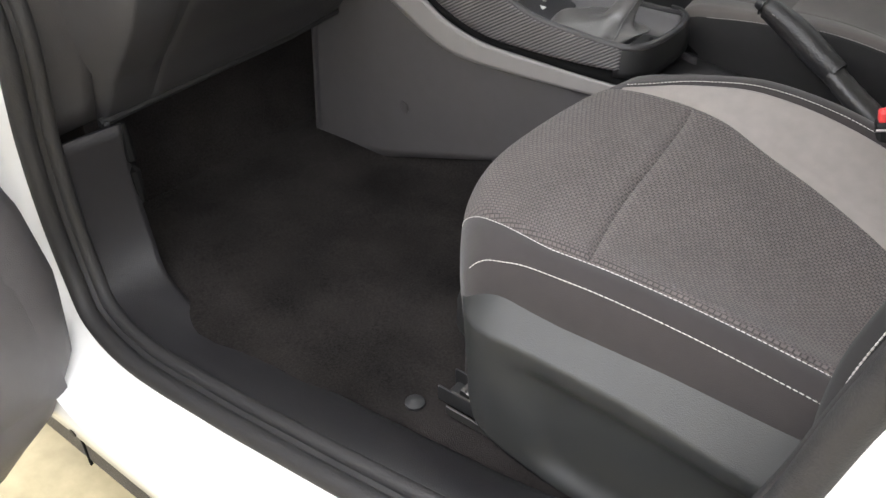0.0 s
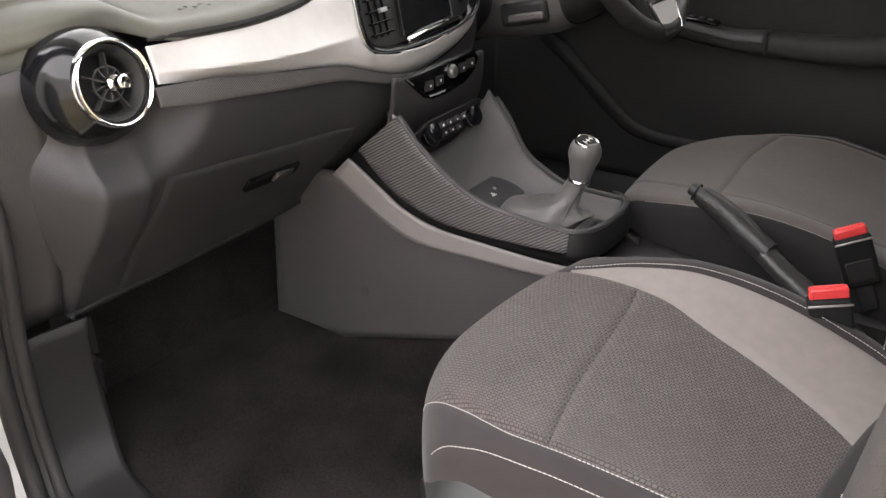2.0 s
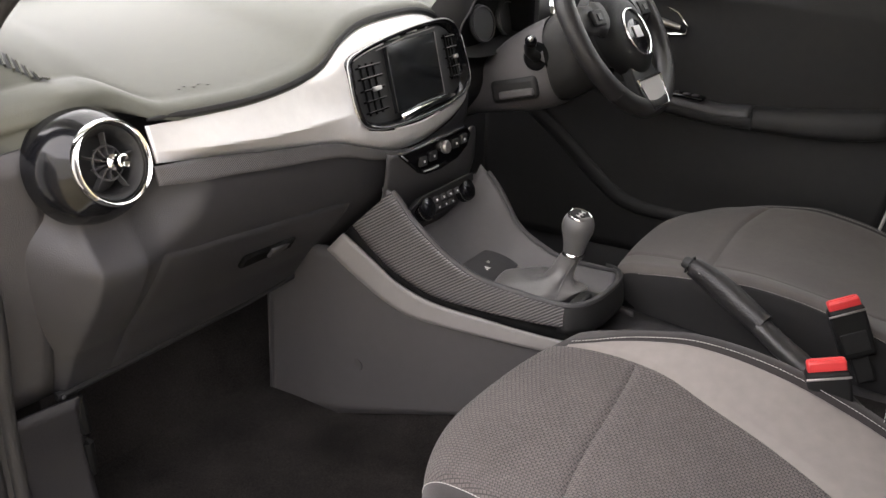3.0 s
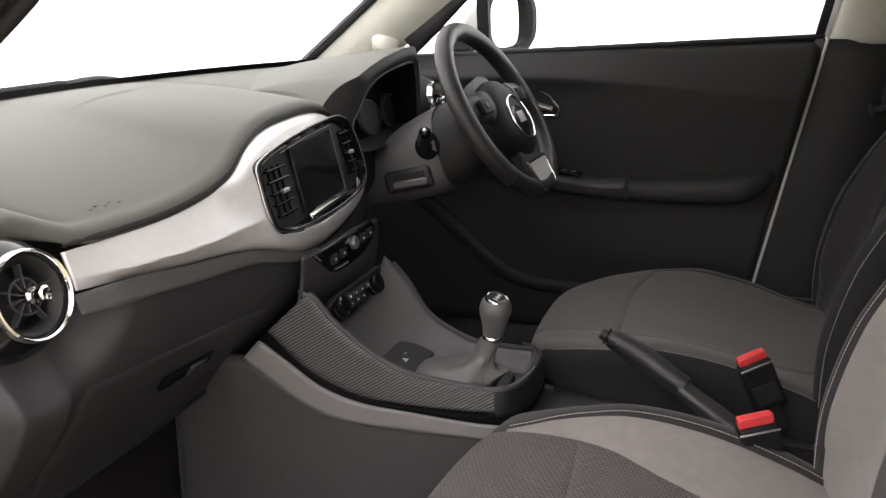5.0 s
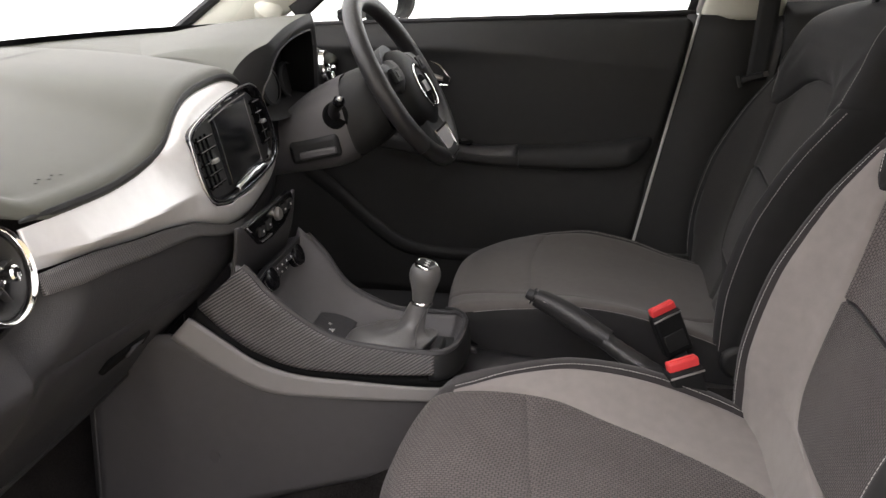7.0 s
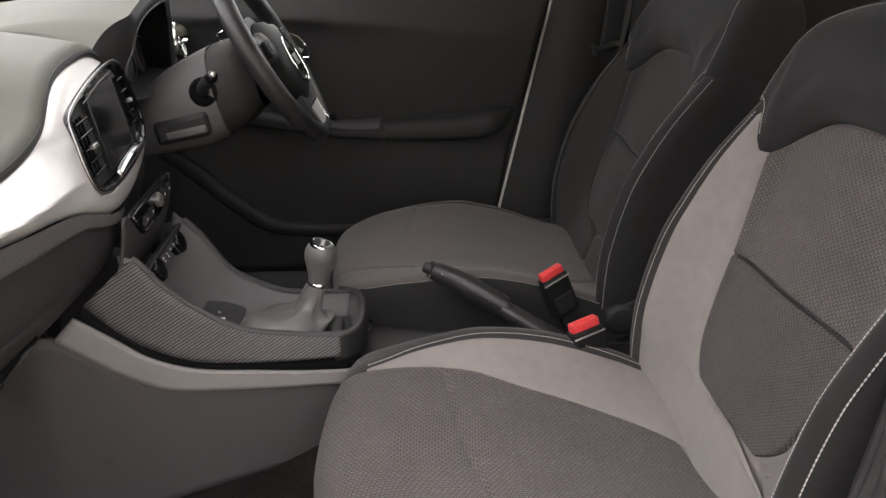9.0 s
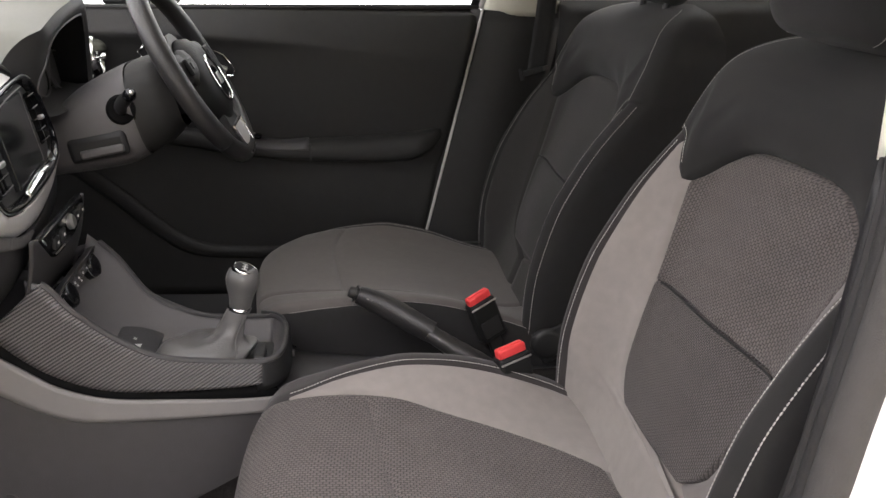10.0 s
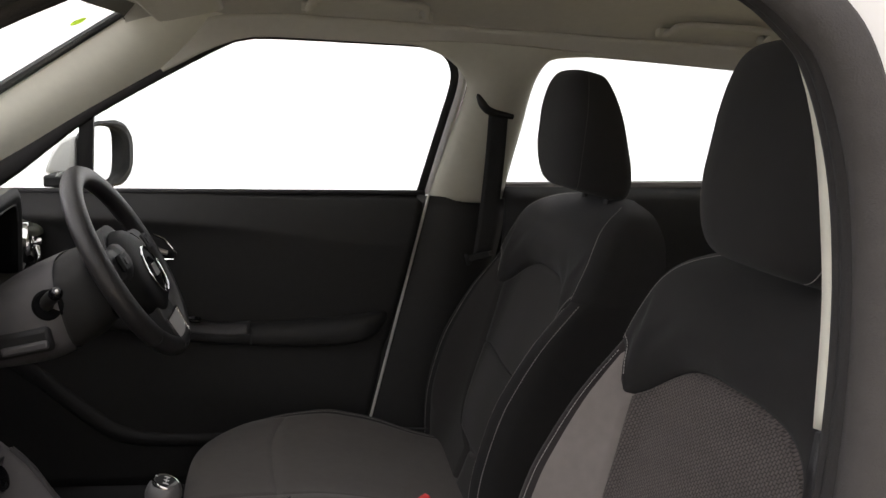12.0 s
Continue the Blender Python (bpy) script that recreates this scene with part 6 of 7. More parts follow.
# belt buckles
for yb, top, axis, k in ((-0.118, (-0.096, -0.118, 0.515), (-0.24, 0.06, 1), 1.25), (0.080, (-0.112, 0.080, 0.519), (-0.42, -0.05, 1), 1.18)):
    bk = thing("seat_belt_buckle", (top[0], yb, 0.40), "black seat belt buckle with a red release button", "belt buckle", "belt buckles")
    ax = Vector(axis).normalized()
    face = (0.35, -0.93, 0.1)
    c = Vector(top)
    part("housing", box(c - ax * 0.036 * k, (0.066 * k, 0.042 * k, 0.022 * k), tuple(ax), face), HUBSKIN, bk, "black plastic buckle housing", bevel=0.005)
    part("release", box(c + ax * 0.001, (0.013 * k, 0.037 * k, 0.014 * k), tuple(ax), face), RED, bk, "red release button", bevel=0.003)
    part("release_ridge", box(c + ax * 0.0075 * k, (0.003, 0.030 * k, 0.006), tuple(ax), face), RED, bk, "raised edge of the button", bevel=0.001)
    part("slot", box(c - ax * 0.0075 * k + Vector((0.0042, -0.0112, 0)) * k, (0.003, 0.042 * k, 0.002), tuple(ax), face), SATIN, bk, "bright slot edge", bevel=0.0006)
    part("front_step", box(c - ax * 0.046 * k + Vector((0.0040, -0.0106, 0)) * k, (0.026 * k, 0.030 * k, 0.003), tuple(ax), face), BLACK, bk, "raised front of the buckle", bevel=0.001)
    part("stem", box(c - ax * 0.094, (0.06, 0.026, 0.010), tuple(ax), face), BLACK, bk, "black buckle stem", bevel=0.003)

# ---- driver's side ----
def rear_edge(z):
    return -0.033 + (z - 0.96) * 0.209


def belt_z(x):
    return 0.962 + (x + 0.03) * 0.034


ddoor = thing("driver_door", (-0.5, 0.70, 0.3), "closed driver's door with a black moulded lining", "car door")


def crease(x):
    return soft(x, (-1.06, -0.645, -0.547, -0.422, -0.295, -0.218, -0.10), (0.890, 0.888, 0.886, 0.878, 0.866, 0.858, 0.850))


def card(u, v):
    """Door lining, v from its foot (0) over the crease (0.7) to the window ledge (1)."""
    z0 = 0.30
    ze = z0 + 0.554 * v / 0.7 if v < 0.7 else 0.854 + 0.108 * (v - 0.7) / 0.3
    x = -1.06 + (rear_edge(ze) - 0.006 + 1.06) * u
    zc, zb = crease(x), belt_z(x)
    step = 0.022 * min(1.0, max(0.0, (-0.30 - x) / 0.34)) ** 1.2
    if v > 0.7:
        t = (v - 0.7) / 0.3
        return x, 0.644 + 0.036 * t ** (1.4 + 0.9 * min(1, max(0, (x + 0.40) / 0.25))) + 0.012 * max(0, t - 0.85) / 0.15, zc + (zb - zc) * t
    z = z0 + (zc - z0) * v / 0.7
    d = zc - z
    return x, 0.644 + step * (1 - math.exp(-d / 0.026)) + (0.027 - step) * min(1, d / 0.25) - 0.008 * min(1, max(0, (0.62 - z) / 0.1)), z


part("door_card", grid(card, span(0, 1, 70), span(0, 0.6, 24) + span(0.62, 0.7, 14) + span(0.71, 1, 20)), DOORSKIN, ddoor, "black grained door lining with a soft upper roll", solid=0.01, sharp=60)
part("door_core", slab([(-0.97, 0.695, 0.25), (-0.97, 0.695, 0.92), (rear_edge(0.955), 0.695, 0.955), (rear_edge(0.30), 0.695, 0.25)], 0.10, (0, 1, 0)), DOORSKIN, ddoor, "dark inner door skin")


def armrest(u, v):
    """Rounded shelf on the lining; v runs from its top inner edge round to below."""
    x = -0.80 + 0.70 * u
    zt = soft(x, (-0.80, -0.60, -0.53, -0.476, -0.40, -0.296, -0.192, -0.10), (0.700, 0.684, 0.674, 0.667, 0.672, 0.679, 0.690, 0.706))
    zb = soft(x, (-0.80, -0.60, -0.476, -0.40, -0.295, -0.19, -0.14, -0.10), (0.665, 0.640, 0.628, 0.625, 0.622, 0.628, 0.645, 0.69))
    out = 0.056 * min(1, max(0, (x + 0.80) / 0.25)) ** 0.7 * min(1, max(0, (-0.10 - x) / 0.06)) ** 0.5
    c = math.pi * (v - 0.5)
    h = 0.5 * (zt - zb)
    return x, 0.672 - out * max(0.0, math.cos(c)) ** 0.45, 0.5 * (zt + zb) - h * math.copysign(abs(math.sin(c)) ** 0.8, math.sin(c)) - 0.006 * (1 + math.cos(2 * c)) * 0.5


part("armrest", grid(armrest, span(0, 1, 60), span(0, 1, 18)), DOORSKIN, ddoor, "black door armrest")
part("armrest_pad", grid(lambda u, v: tuple(Vector(armrest(0.26 + 0.30 * u, 0.02 + 0.40 * v)) + Vector((0, -0.001, 0.0025))), span(0, 1, 20), span(0, 1, 8)), PLASTIC, ddoor, "charcoal armrest top", solid=0.003)
part("armrest_split", box((-0.404, 0.615, 0.647), (0.003, 0.004, 0.040)), BLACK, ddoor)
def speaker(u, v):
    z = 0.33 + 0.285 * v
    x = -0.277 - 0.30 * (0.586 - z)
    return x + (rear_edge(z) - 0.020 - x) * u, card(0.8, 0.7 * (z - 0.30) / 0.554)[1] - 0.001 - 0.002 * min(1, 8 * u), z


part("speaker_panel", grid(speaker, span(0, 1, 20), span(0, 1, 14)), SPEAKER, ddoor, "charcoal speaker panel in the lining", solid=0.006)
for k, (xa, za, ln) in enumerate(((-0.43, 0.826, 0.09), (-0.35, 0.806, 0.06), (-0.42, 0.770, 0.05), (-0.30, 0.74, 0.07))):
    part("embossed_mark", box((xa, 0.6715, za), (ln, 0.003, 0.002), (1, 0, 0.05)), DOORSKIN, ddoor)
wsw = part("window_switches", box((-0.56, 0.640, 0.682), (0.10, 0.030, 0.008), (1, 0, -0.1)), GLOSS, ddoor, "gloss black window switch panel", bevel=0.004)
for i in range(4):
    part("window_switch", box((-0.59 + 0.02 * i, 0.640, 0.688 - 0.002 * i), (0.014, 0.016, 0.005)), PLASTIC, wsw, "", bevel=0.002)
hp = [(-0.760, 0.856), (-0.745, 0.866), (-0.62, 0.867), (-0.585, 0.850), (-0.562, 0.822), (-0.566, 0.808), (-0.60, 0.806), (-0.70, 0.815), (-0.752, 0.838)]
part("handle_bezel", tube([(x - 0.002, 0.650, z - 0.001) for x, z in hp], 0.0030, 8, closed=True, up=(0, 1, 0)), CHROME, ddoor, "chrome handle surround")
part("handle_bowl", slab([(x - 0.002, 0.6535, z - 0.001) for x, z in hp], 0.02, (0, 1, 0)), BLACK, ddoor, "black handle bowl")
part("door_handle", tube(spline([(-0.70, 0.650, 0.834), (-0.64, 0.640, 0.834), (-0.580, 0.648, 0.820)], 6), [0.005, 0.007, 0.008, 0.009, 0.009, 0.009, 0.009, 0.0085, 0.008, 0.008, 0.007, 0.006, 0.005], 10), SATIN, ddoor, "satin inner door handle")
part("window_sealing", tube([(x, 0.672, belt_z(x) + 0.004) for x in span(-0.93, -0.035, 20)], 0.0055, 8), RUBBER, ddoor, "black window seal")


def lean_y(z):
    """Side windows lean inwards towards the roof."""
    return 0.975 - 0.3 * z


WIN = [(-0.918, 0.945), (-0.86, 0.99), (-0.80, 1.04), (-0.725, 1.098), (-0.573, 1.191), (-0.463, 1.253), (-0.43, 1.265), (-0.38, 1.272), (-0.20, 1.275), (-0.10, 1.276), (-0.067, 1.275), (-0.036, 1.267), (-0.014, 1.250), (-0.004, 1.222), (-0.006, 1.19), (-0.02, 1.125), (-0.053, 0.968)]
WP = spline([(x, 0, z) for x, z in WIN], 3)


def frame_out(i, w):
    """A point of the window frame, w metres outside the glass line."""
    a, b = WP[max(i - 1, 0)], WP[min(i + 1, len(WP) - 1)]
    d = (b - a).normalized()
    x, z = WP[i].x - d.z * w, WP[i].z + d.x * w
    return x, lean_y(z), z


def frame_w(i):
    k = i / (len(WP) - 1)
    return lerp(k, (0, 0.10, 0.30, 0.5, 0.62, 0.69, 0.75, 0.81, 1), (0.045, 0.030, 0.012, 0.006, 0.006, 0.011, 0.016, 0.019, 0.020))


ring_i = list(range(len(WP)))
part("window_frame", grid(lambda i, v: (lambda p: (p[0], p[1] - 0.004 - 0.2 * frame_w(i) * math.sin(math.pi * min(1.0, v + 0.1)), p[2]))(frame_out(i, frame_w(i) * v)), ring_i, span(0, 1, 6)), RUBBER, ddoor, "black window frame seal", solid=0.006)
part("frame_edge", grid(lambda i, v: (lambda p: (p[0], p[1] - 0.012 - 0.004 * math.sin(math.pi * v), p[2]))(frame_out(i, frame_w(i) - 0.001 + 0.011 * v)), [i for i in ring_i if i > 0.70 * len(WP)], span(0, 1, 5)), EDGE, ddoor, "grey painted edge of the window frame", solid=0.006)
part("frame_gasket", tube([(lambda p: (p[0], p[1] - 0.012, p[2]))(frame_out(i, frame_w(i) + 0.013)) for i in ring_i if i > 0.70 * len(WP)], 0.0035, 8, up=(0, 1, 0)), RUBBER, ddoor, "black gasket beside the window frame")
part("divider_bar", slab([(-0.766, 0.690, 0.94), (-0.752, 0.642, 1.085), (-0.722, 0.633, 1.105), (-0.738, 0.690, 0.94)], 0.012, (0, 1, 0)), BLACK, ddoor, "black quarter window bar")
dg = part("window_glass", slab([(x, lean_y(z) + 0.012, z) for x, z in WIN], 0.004, (0, 1, 0.3)), GLASS, ddoor, "clear closed window glass")
dg.visible_shadow = False
part("door_flange", tube([(rear_edge(z) + 0.002, 0.652, z) for z in span(0.36, 0.965, 24)], 0.0032, 8, up=(0, 1, 0)), EDGE, ddoor, "thin grey door edge strip")

# mirror outside
dm = thing("door_mirror", (-0.74, 0.80, 0.95), "black exterior door mirror beside the quarter window", "door mirror")


def shell_pt(u, v):
    c = 2 * math.pi * v
    se = lambda q, e: math.copysign(abs(q) ** e, q)
    k = math.sin(math.pi / 2 * (0.15 + 0.85 * u))
    a, b = -0.075 + 0.075 * u, 0.072 * k * se(math.cos(c), 0.65)
    return -0.752 + a * 0.90 + b * 0.44, 0.880 + b * 0.90 - a * 0.44, 1.006 + 0.070 * k * se(math.sin(c), 0.65)


part("mirror_shell", grid(shell_pt, span(0, 1, 10), span(0, 1, 33)), BLACK, dm, "black mirror housing")
part("mirror_edge", tube([shell_pt(1, v) for v in span(0, 1, 33)[:-1]], [0.006 + 0.014 * max(0.0, math.cos(2 * math.pi * v)) for v in span(0, 1, 33)[:-1]], 8, closed=True, up=(1, 0, 0)), BLACK, dm, "black mirror edge, thicker outside")
part("mirror_glass", slab([tuple(Vector(shell_pt(0.92, v))) for v in span(0, 1, 33)[:-1]], 0.003, (-0.90, 0.44, 0)), MIRROR, dm, "mirror glass")
part("mirror_foot", box((-0.815, 0.76, 0.956), (0.048, 0.12, 0.026)), BLACK, dm, "black mirror foot", bevel=0.006)
part("mirror_arm", slab([(-0.865, 0.80, 0.962), (-0.850, 0.80, 1.01), (-0.830, 0.80, 1.04), (-0.80, 0.80, 1.05), (-0.80, 0.80, 0.962)], 0.05, (0, 1, 0)), PAINT, dm, "white mirror arm", bevel=0.01)

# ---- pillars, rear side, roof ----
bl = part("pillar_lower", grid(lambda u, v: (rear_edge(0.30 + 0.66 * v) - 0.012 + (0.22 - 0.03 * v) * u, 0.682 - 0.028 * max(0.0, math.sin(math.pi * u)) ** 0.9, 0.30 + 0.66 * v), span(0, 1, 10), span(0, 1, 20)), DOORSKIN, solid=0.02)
tagged(bl, "black lower door pillar trim behind the driver", "trim", kind="structure")


part("pillar_core", slab([(0.0, 0.700, 0.30), (0.0, 0.700, 0.99), (0.30, 0.700, 0.995), (0.30, 0.700, 0.30)], 0.02, (0, 1, 0)), DOORSKIN, bl, "dark inner pillar behind the trim")


def upper_pillar(sgn):
    def fn(u, v):
        z = 0.955 + 0.333 * (1 - (1 - v) ** 1.5)
        x0 = soft(z, (0.955, 1.089, 1.169, 1.204, 1.226, 1.248, 1.264, 1.277, 1.288), (-0.021, 0.012, 0.034, 0.038, 0.027, 0.004, -0.022, -0.058, -0.12))
        x1 = soft(z, (0.955, 1.052, 1.121, 1.200, 1.236, 1.266, 1.276, 1.281, 1.288), (0.128, 0.140, 0.150, 0.160, 0.171, 0.192, 0.213, 0.24, 0.32))
        bulge = 0.028 - 0.020 * max(0, (z - 1.20) / 0.088)
        return x0 + (x1 - x0) * u, sgn * (lean_y(z) - 0.015 - bulge * max(0.0, math.sin(math.pi * u)) ** 0.6), z
    return fn


bu = part("pillar_upper", grid(upper_pillar(1), span(0, 1, 18), span(0, 1, 40)), PILLAR, solid=0.012)
tagged(bu, "beige upper door pillar trim with belt loop", "trim", kind="structure")
bp2 = part("near_pillar_upper", grid(lambda u, v: (soft(v, (0, 0.3, 0.5, 0.67, 0.8, 0.9, 1), (0.060, 0.060, 0.054, 0.046, 0.035, 0.021, 0.0)) + 0.12 * u, -0.645 + 0.03 * v + 0.012 * math.sin(math.pi * u), 0.932 + 0.31 * v), span(0, 1, 10), span(0, 1, 20)), LIT_PILLAR, solid=0.012)
tagged(bp2, "beige upper door pillar trim beside the open doorway", "trim", kind="structure")
bp3 = part("near_pillar_lower", grid(lambda u, v: (lerp(v, (0, 0.2, 0.5, 0.625, 0.777, 1), (-0.06, -0.005, 0.004, 0.020, 0.031, 0.043)) + 0.18 * u, -0.672 - 0.02 * (1 - v) + 0.02 * math.sin(math.pi * u), 0.30 + 0.64 * v), span(0, 1, 10), span(0, 1, 20)), KICK, solid=0.014)
tagged(bp3, "dark lower door pillar trim beside the open doorway", "trim", kind="structure")

belt = thing("seat_belt", (0.10, 0.63, 0.9), "black seat belt hanging from its pillar loop", "seat belt")
part("webbing", grid(lambda u, v: (0.070 + 0.042 * u + 0.004 * math.sin(math.pi * v) + 0.006 * v, lerp(v, (0, 1), (0.622, 0.578)), 0.83 + 0.318 * v), span(0, 1, 5), span(0, 1, 12)), WEB, belt, "black belt webbing", solid=0.0016)
part("loop", tube(spline([(0.052, 0.584, 1.190), (0.062, 0.576, 1.165), (0.080, 0.573, 1.150), (0.128, 0.576, 1.142)], 5), [0.006, 0.008, 0.009, 0.010, 0.0105, 0.011, 0.011, 0.011, 0.011, 0.011, 0.011, 0.010, 0.010, 0.009, 0.008, 0.007], 10, squash=0.8), BLACK, belt, "black belt loop")
part("tongue", joined(box((0.080, 0.604, 0.838), (0.045, 0.010, 0.012), (1, 0, 0.3)), box((0.055, 0.604, 0.830), (0.010, 0.005, 0.026), (1, 0, 0.3))), BLACK, belt, "belt tongue and stop", bevel=0.003)
part("tongue_plate", box((0.106, 0.600, 0.846), (0.010, 0.003, 0.010), (1, 0, 0.3)), STEEL, belt, "steel tongue plate")

rdoor = thing("rear_door", (0.5, 0.70, 0.3), "closed rear door with a black lining", "car door")
part("rear_card", grid(lambda u, v: (0.14 + 0.90 * u, soft(v, (0, 0.4, 0.8, 0.93, 1), (0.68, 0.675, 0.65, 0.645, 0.668)), 0.30 + (0.682 + 0.03 * u) * v), span(0, 1, 16), span(0, 1, 24)), DOORSKIN, rdoor, "black rear door lining", solid=0.01)
part("rear_ledge", tube([(x, 0.672, 0.985 + (x - 0.14) * 0.045) for x in span(0.14, 1.04, 10)], 0.012, 8), TRIM, rdoor, "pale window ledge")
part("rear_handle_bezel", tube([(x, 0.644, z) for x, z in ((0.40, 0.905), (0.47, 0.905), (0.497, 0.882), (0.47, 0.868), (0.40, 0.875))], 0.003, 8, closed=True, up=(0, 1, 0)), CHROME, rdoor, "chrome rear handle surround")
RW = [(0.143, 0.985), (0.171, 1.183), (0.192, 1.249), (0.212, 1.268), (0.237, 1.277), (0.40, 1.276), (0.595, 1.271), (0.80, 1.262), (0.98, 1.245), (1.02, 1.03)]
part("rear_window_seal", tube(spline([(x - 0.004, lean_y(z) - 0.002, z + 0.004) for x, z in RW], 3), 0.0055, 8, up=(0, 1, 0)), RUBBER, rdoor, "black window seal")
rg = part("rear_glass", slab([(x, lean_y(z) + 0.012, z) for x, z in RW], 0.004, (0, 1, 0.3)), GLASS, rdoor, "clear rear door glass")
rg.visible_shadow = False


def roof_z(x, y):
    q = min(1.0, abs(y) / 0.60)
    return 1.368 - 0.084 * q ** 5.5 - 0.05 * max(0, (-0.30 - x) / 0.35) ** 2 - 0.03 * max(0, (x - 0.6) / 0.7) ** 2


roof = part("ceiling", grid(lambda u, v: (u, v, roof_z(u, v)), span(-0.64, 1.45, 50), span(-0.60, 0.60, 40)), BEIGE, solid=0.02, offset=-1)
tagged(roof, "beige cloth roof lining", "roof lining", kind="structure")
roof_skin = part("roof_panel", grid(lambda u, v: (u, v * 1.06, roof_z(u, v) + 0.06), span(-0.62, 1.5, 20), span(-0.62, 0.62, 20)), PAINT, solid=0.01)
tagged(roof_skin, "white painted roof", "roof", kind="structure")
for sgn in (1, -1):
    def rail_pt(x, v, sgn=sgn):
        zw = soft(x, (-0.62, -0.571, -0.462, -0.407, -0.241, 0.231, 0.357, 0.54, 1.2), (1.172, 1.199, 1.258, 1.274, 1.278, 1.281, 1.278, 1.273, 1.25))
        zt = roof_z(x, 0.55) + 0.004
        return x, sgn * (soft(v, (0, 0.35, 1), (0.580, 0.574, 0.548)) + 0.05 * max(0.0, min(1.0, (-0.47 - x) / 0.14)) ** 1.5), soft(v, (0, 0.35, 1), (zw, zw + 0.3 * (zt - zw), zt))

    rail = part("side_rail", grid(rail_pt, span(-0.61 if sgn > 0 else -0.55, 1.2, 56), span(0, 1, 10)), BEIGE, solid=0.012, offset=1 if sgn < 0 else -1)
    tagged(rail, "beige roof rail lining above the doors", "trim", kind="structure")


def a_pillar(sgn):
    S0, S1 = Vector((-1.215, 0.672, 0.925)), Vector((-0.645, 0.525, 1.292))
    D0, D1 = Vector((-0.972, 0.690, 0.945)), Vector((-0.446, 0.596, 1.275))

    def fn(u, v):
        a, b = S0.lerp(S1, u), D0.lerp(D1, u)
        p = a.lerp(b, v)
        bow = 0.022 * math.sin(math.pi * v)
        return p.x + 0.3 * bow, sgn * (p.y - bow), p.z
    return fn


for sgn in (1, -1):
    ap = part("pillar_front" if sgn > 0 else "near_pillar_front", grid(a_pillar(sgn), span(-0.06, 1.08, 24), span(0, 1, 12)), LIT_PILLAR, solid=0.014, offset=-1 if sgn > 0 else 1)
    tagged(ap, "beige windscreen pillar trim, paler to carry the window light", "trim", kind="structure")
    f = a_pillar(sgn)
    part("screen_seal", tube([f(u, -0.02) for u in span(-0.05, 1.03, 20)], [0.014 - 0.006 * k / 19 for k in range(20)], 8), BLACK, ap, "black windscreen edge")
tw = part("tweeter", lathe((-0.990, 0.668, 0.978), (0.5, -0.75, 0.35), [(0.036, -0.02), (0.034, 0.010), (0.022, 0.022), (0, 0.025)], 24), LIT_PILLAR, None)
tagged(tw, "round beige tweeter cover on the pillar", "speaker")

# windscreen
def screen(u, v):
    y = -0.64 + 1.28 * u
    y0, y1 = y * 1.04, y * 0.83
    x0, x1 = topx(y) - 0.02, -0.66 + 0.04 * (abs(y) / 0.64) ** 2
    b = 0.015 * math.sin(math.pi * v)
    return x0 + (x1 - x0) * v - 0.4 * b, y0 + (y1 - y0) * v, 0.925 + (1.305 - 0.925) * v + b


ws = part("windscreen", grid(screen, span(0, 1, 20), span(0, 1, 12)), GLASS)
ws.visible_shadow = False
tagged(ws, "clear windscreen", "windscreen", kind="structure")
part("screen_band", grid(lambda u, v: tuple(Vector(screen(u, v)) + Vector((0.004, 0, -0.004))), span(0, 1, 20), span(-0.03, 0.045, 3)), BLACK, ws, "black band at the foot of the windscreen")
part("screen_top_band", grid(lambda u, v: tuple(Vector(screen(u, v)) + Vector((0.004, 0, -0.004))), span(0, 1, 20), span(0.965, 1.02, 3)), BLACK, ws, "black band at the top of the windscreen")
ARC = [tuple(q)[:2] for q in spline([(0.80, 0.962, 0), (0.87, 0.978, 0), (0.93, 0.975, 0), (0.985, 0.95, 0), (1.0, 0.92, 0), (1.0, 0.87, 0)], 4)]
OUTER = [tuple(q)[:2] for q in spline([(0.80, 1.02, 0), (0.90, 1.02, 0), (1.0, 1.02, 0), (1.03, 1.0, 0), (1.03, 0.94, 0), (1.03, 0.87, 0)], 4)]
part("screen_corner", grid(lambda i, v: tuple(Vector(screen(ARC[i][0] + (OUTER[i][0] - ARC[i][0]) * v, ARC[i][1] + (OUTER[i][1] - ARC[i][1]) * v)) + Vector((0.005, 0, -0.005))), list(range(len(ARC))), span(0, 1, 5)), BLACK, ws, "black rounded corner of the windscreen band")
part("screen_sticker", lathe(tuple(Vector(screen(0.86, 0.90)) + Vector((0.006, 0, -0.008))), (0.5, 0, -0.85), [(0.018, 0), (0.018, 0.001), (0, 0.001)], 24, 1.0, 0.8), STICKER, ws, "yellow-green round sticker")
visor = thing("sun_visor", (-0.50, 0.32, 1.30), "beige folded sun visor", "sun visor")
part("visor_board", grid(lambda u, v: (-0.572 + 0.117 * u, 0.12 + (0.35 - 0.018 * abs(2 * u - 1) ** 4) * v, 1.276 + 0.031 * u + 0.014 * (1 - v)), span(0, 1, 16), span(0, 1, 14)), BEIGE, visor, "beige visor board", solid=0.016, bevel=0.005)
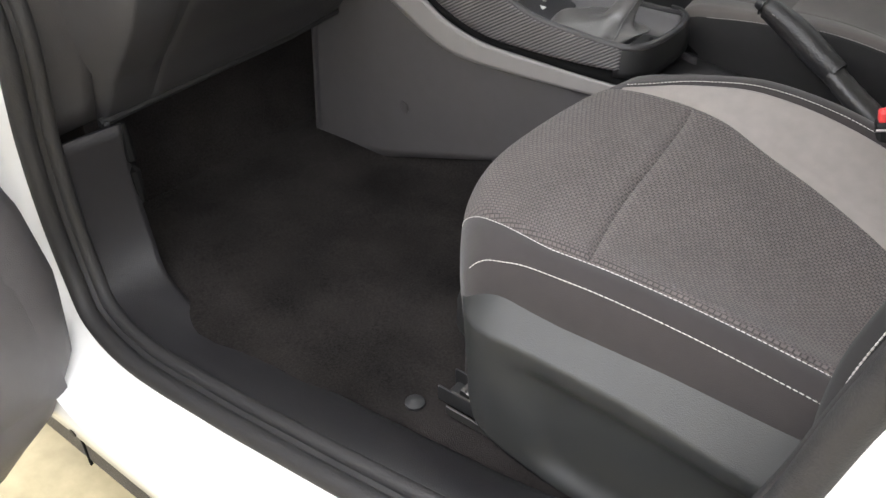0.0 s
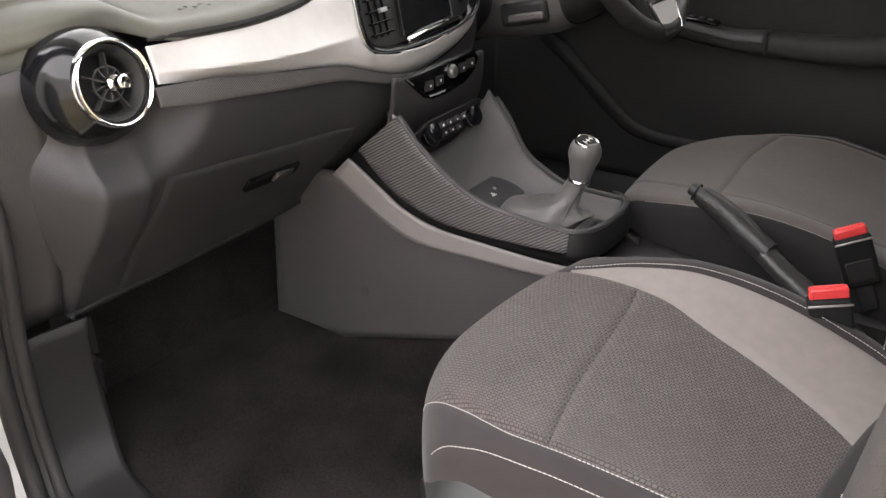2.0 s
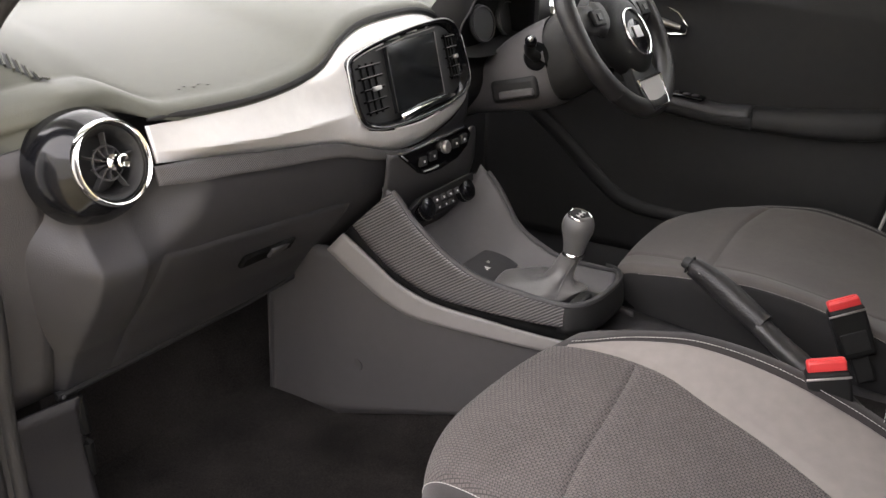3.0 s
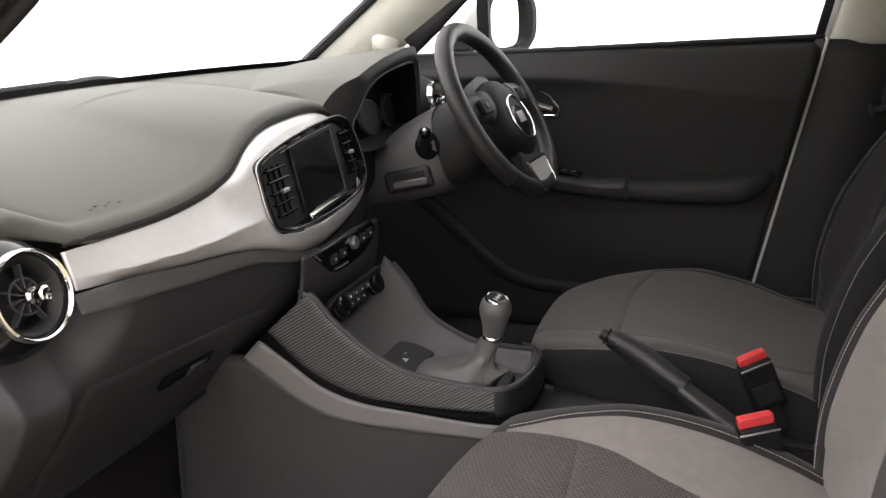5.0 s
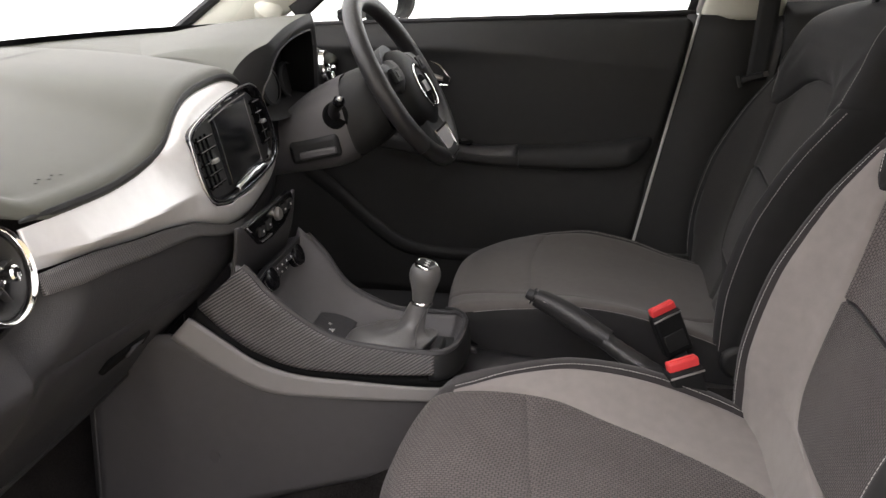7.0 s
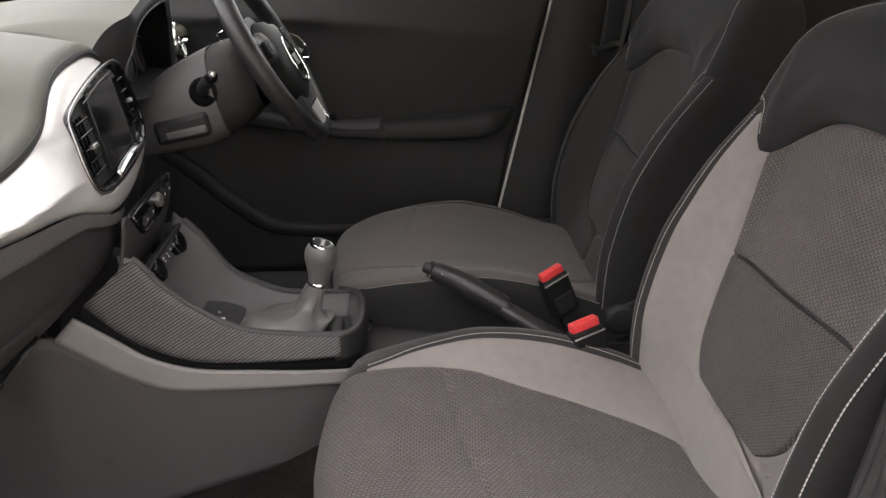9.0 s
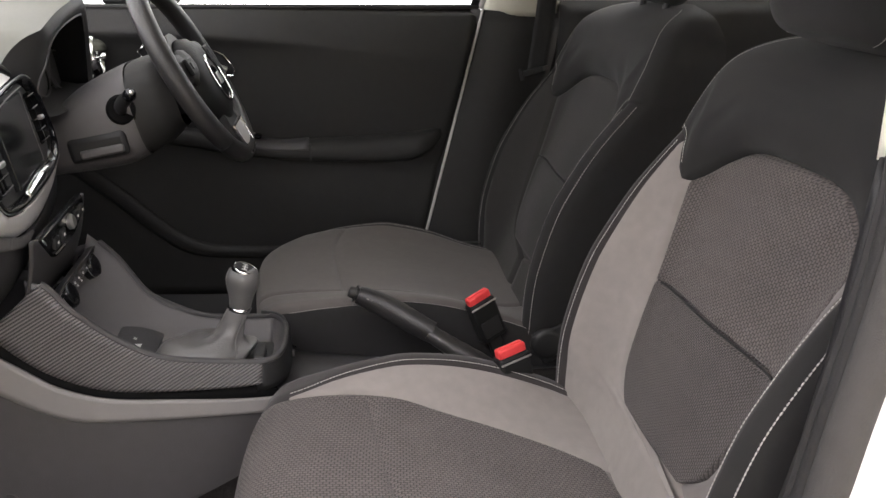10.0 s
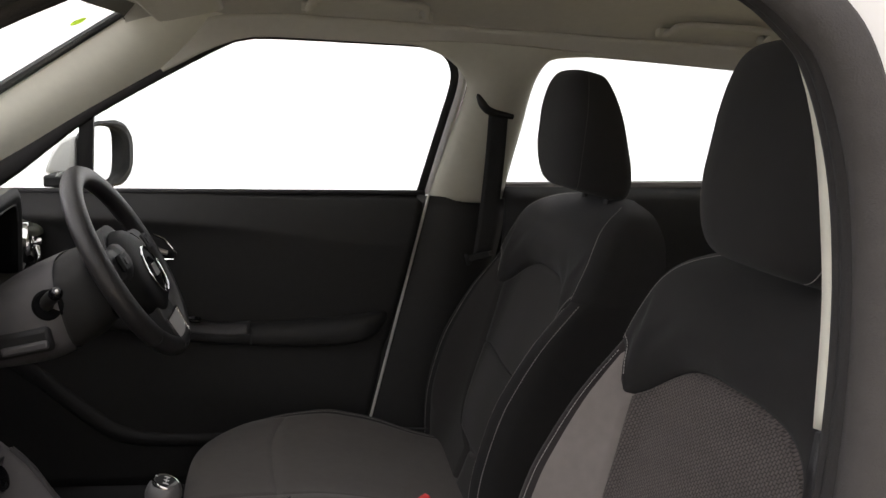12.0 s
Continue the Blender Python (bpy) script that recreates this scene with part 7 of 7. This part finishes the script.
for x0, x1, yy in ((-0.305, -0.078, 0.500), (0.412, 0.638, 0.495)):
    gh = thing("grab_handle", (0.5 * (x0 + x1), yy, 1.33), "beige folding grab handle under the roof", "grab handle", "grab handles")
    zf, zb = roof_z(x0, yy) - 0.014, roof_z(x0, yy - 0.055) - 0.012
    part("grip_bar", tube(spline([(x0, yy, zf), (x0 + 0.006, yy - 0.025, 0.5 * (zf + zb) - 0.004), (x0 + 0.028, yy - 0.052, zb), (x1 - 0.028, yy - 0.052, zb), (x1 - 0.006, yy - 0.025, 0.5 * (zf + zb) - 0.004), (x1, yy, zf)], 5), 0.0085, 10, squash=0.8), BEIGE, gh, "beige grip bar")
    part("handle_bed", slab([(x0 + 0.02, yy - 0.004, zf + 0.011), (x0 + 0.035, yy - 0.044, zb + 0.006), (x1 - 0.035, yy - 0.044, zb + 0.006), (x1 - 0.02, yy - 0.004, zf + 0.011)], 0.006, (0, 0, 1)), PILLAR, gh, "shallow recess behind the grip")
    for xx in (x0, x1):
        part("handle_foot", box((xx, yy + 0.004, zf + 0.004), (0.026, 0.026, 0.018)), BEIGE, gh, "beige handle foot", bevel=0.004)

# wiper and bonnet edge outside
wip = thing("wiper", (-1.32, -0.3, 0.92), "black windscreen wiper resting at the foot of the screen", "wiper")
part("wiper_arm", tube(spline([(-1.335, -0.60, 0.925), (-1.335, -0.25, 0.930), (-1.335, -0.06, 0.934), (-1.335, 0.03, 0.938), (-1.335, 0.10, 0.939), (-1.335, 0.18, 0.926)], 6), 0.008, 8, squash=0.8), BLACK, wip, "black wiper arm")
part("wiper_blade", tube(spline([(-1.325, -0.62, 0.932), (-1.325, -0.30, 0.939), (-1.325, 0.0, 0.940)], 6), 0.006, 8), RUBBER, wip, "black wiper blade")
bonnet = part("bonnet", grid(lambda u, v: (-1.36 - 0.9 * u, -0.72 + 1.44 * v, 0.88 - 0.10 * u - 0.05 * abs(2 * v - 1) ** 2), span(0, 1, 12), span(0, 1, 14)), PAINT)
tagged(bonnet, "white painted bonnet beyond the windscreen", "bonnet", kind="structure")

# rear bench and closing panels
bench = thing("rear_bench", (1.0, 0.0, 0.3), "dark cloth rear bench seat", "car seat")
part("bench_back", grid(lambda u, v: (0.98 + 0.16 * u - 0.02 * math.sin(math.pi * v), -0.62 + 1.24 * v, 0.42 + 0.50 * u), span(0, 1, 14), span(0, 1, 30)), BLACK_CLOTH, bench, "black cloth rear backrest", solid=0.10)
part("bench_seat", grid(lambda u, v: (0.52 + 0.48 * u, -0.62 + 1.24 * v, 0.47 - 0.03 * u + 0.015 * math.sin(math.pi * u)), span(0, 1, 14), span(0, 1, 30)), BLACK_CLOTH, bench, "black cloth rear cushion", solid=0.12)
tail = part("wall_rear", slab([(1.5, -0.72, 0.2), (1.5, 0.72, 0.2), (1.5, 0.72, 1.32), (1.5, -0.72, 1.32)], 0.02, (1, 0, 0)), DOORSKIN)
tagged(tail, "dark tailgate lining", "trim", kind="structure")
bulk = part("wall_front", slab([(-1.44, -0.78, 0.1), (-1.44, 0.78, 0.1), (-1.40, 0.78, 0.88), (-1.40, -0.78, 0.88)], 0.02, (-1, 0, 0)), BLACK)
tagged(bulk, "black bulkhead under the windscreen", "trim", kind="structure")
fw = part("footwell_side", slab([(-1.42, 0.685, 0.2), (-0.99, 0.685, 0.2), (-0.99, 0.685, 0.93), (-1.20, 0.685, 0.91), (-1.42, 0.685, 0.88)], 0.02, (0, 1, 0)), BLACK)
tagged(fw, "black footwell side trim on the driver's side", "trim", kind="structure")
fp = part("near_footwell_side", slab([(-1.42, -0.645, 0.2), (-0.925, -0.645, 0.2), (-0.925, -0.645, 0.46), (-0.88, -0.70, 0.90), (-1.42, -0.70, 0.90)], 0.02, (0, -1, 0)), CARPET)
tagged(fp, "carpeted footwell side", "trim", kind="structure")
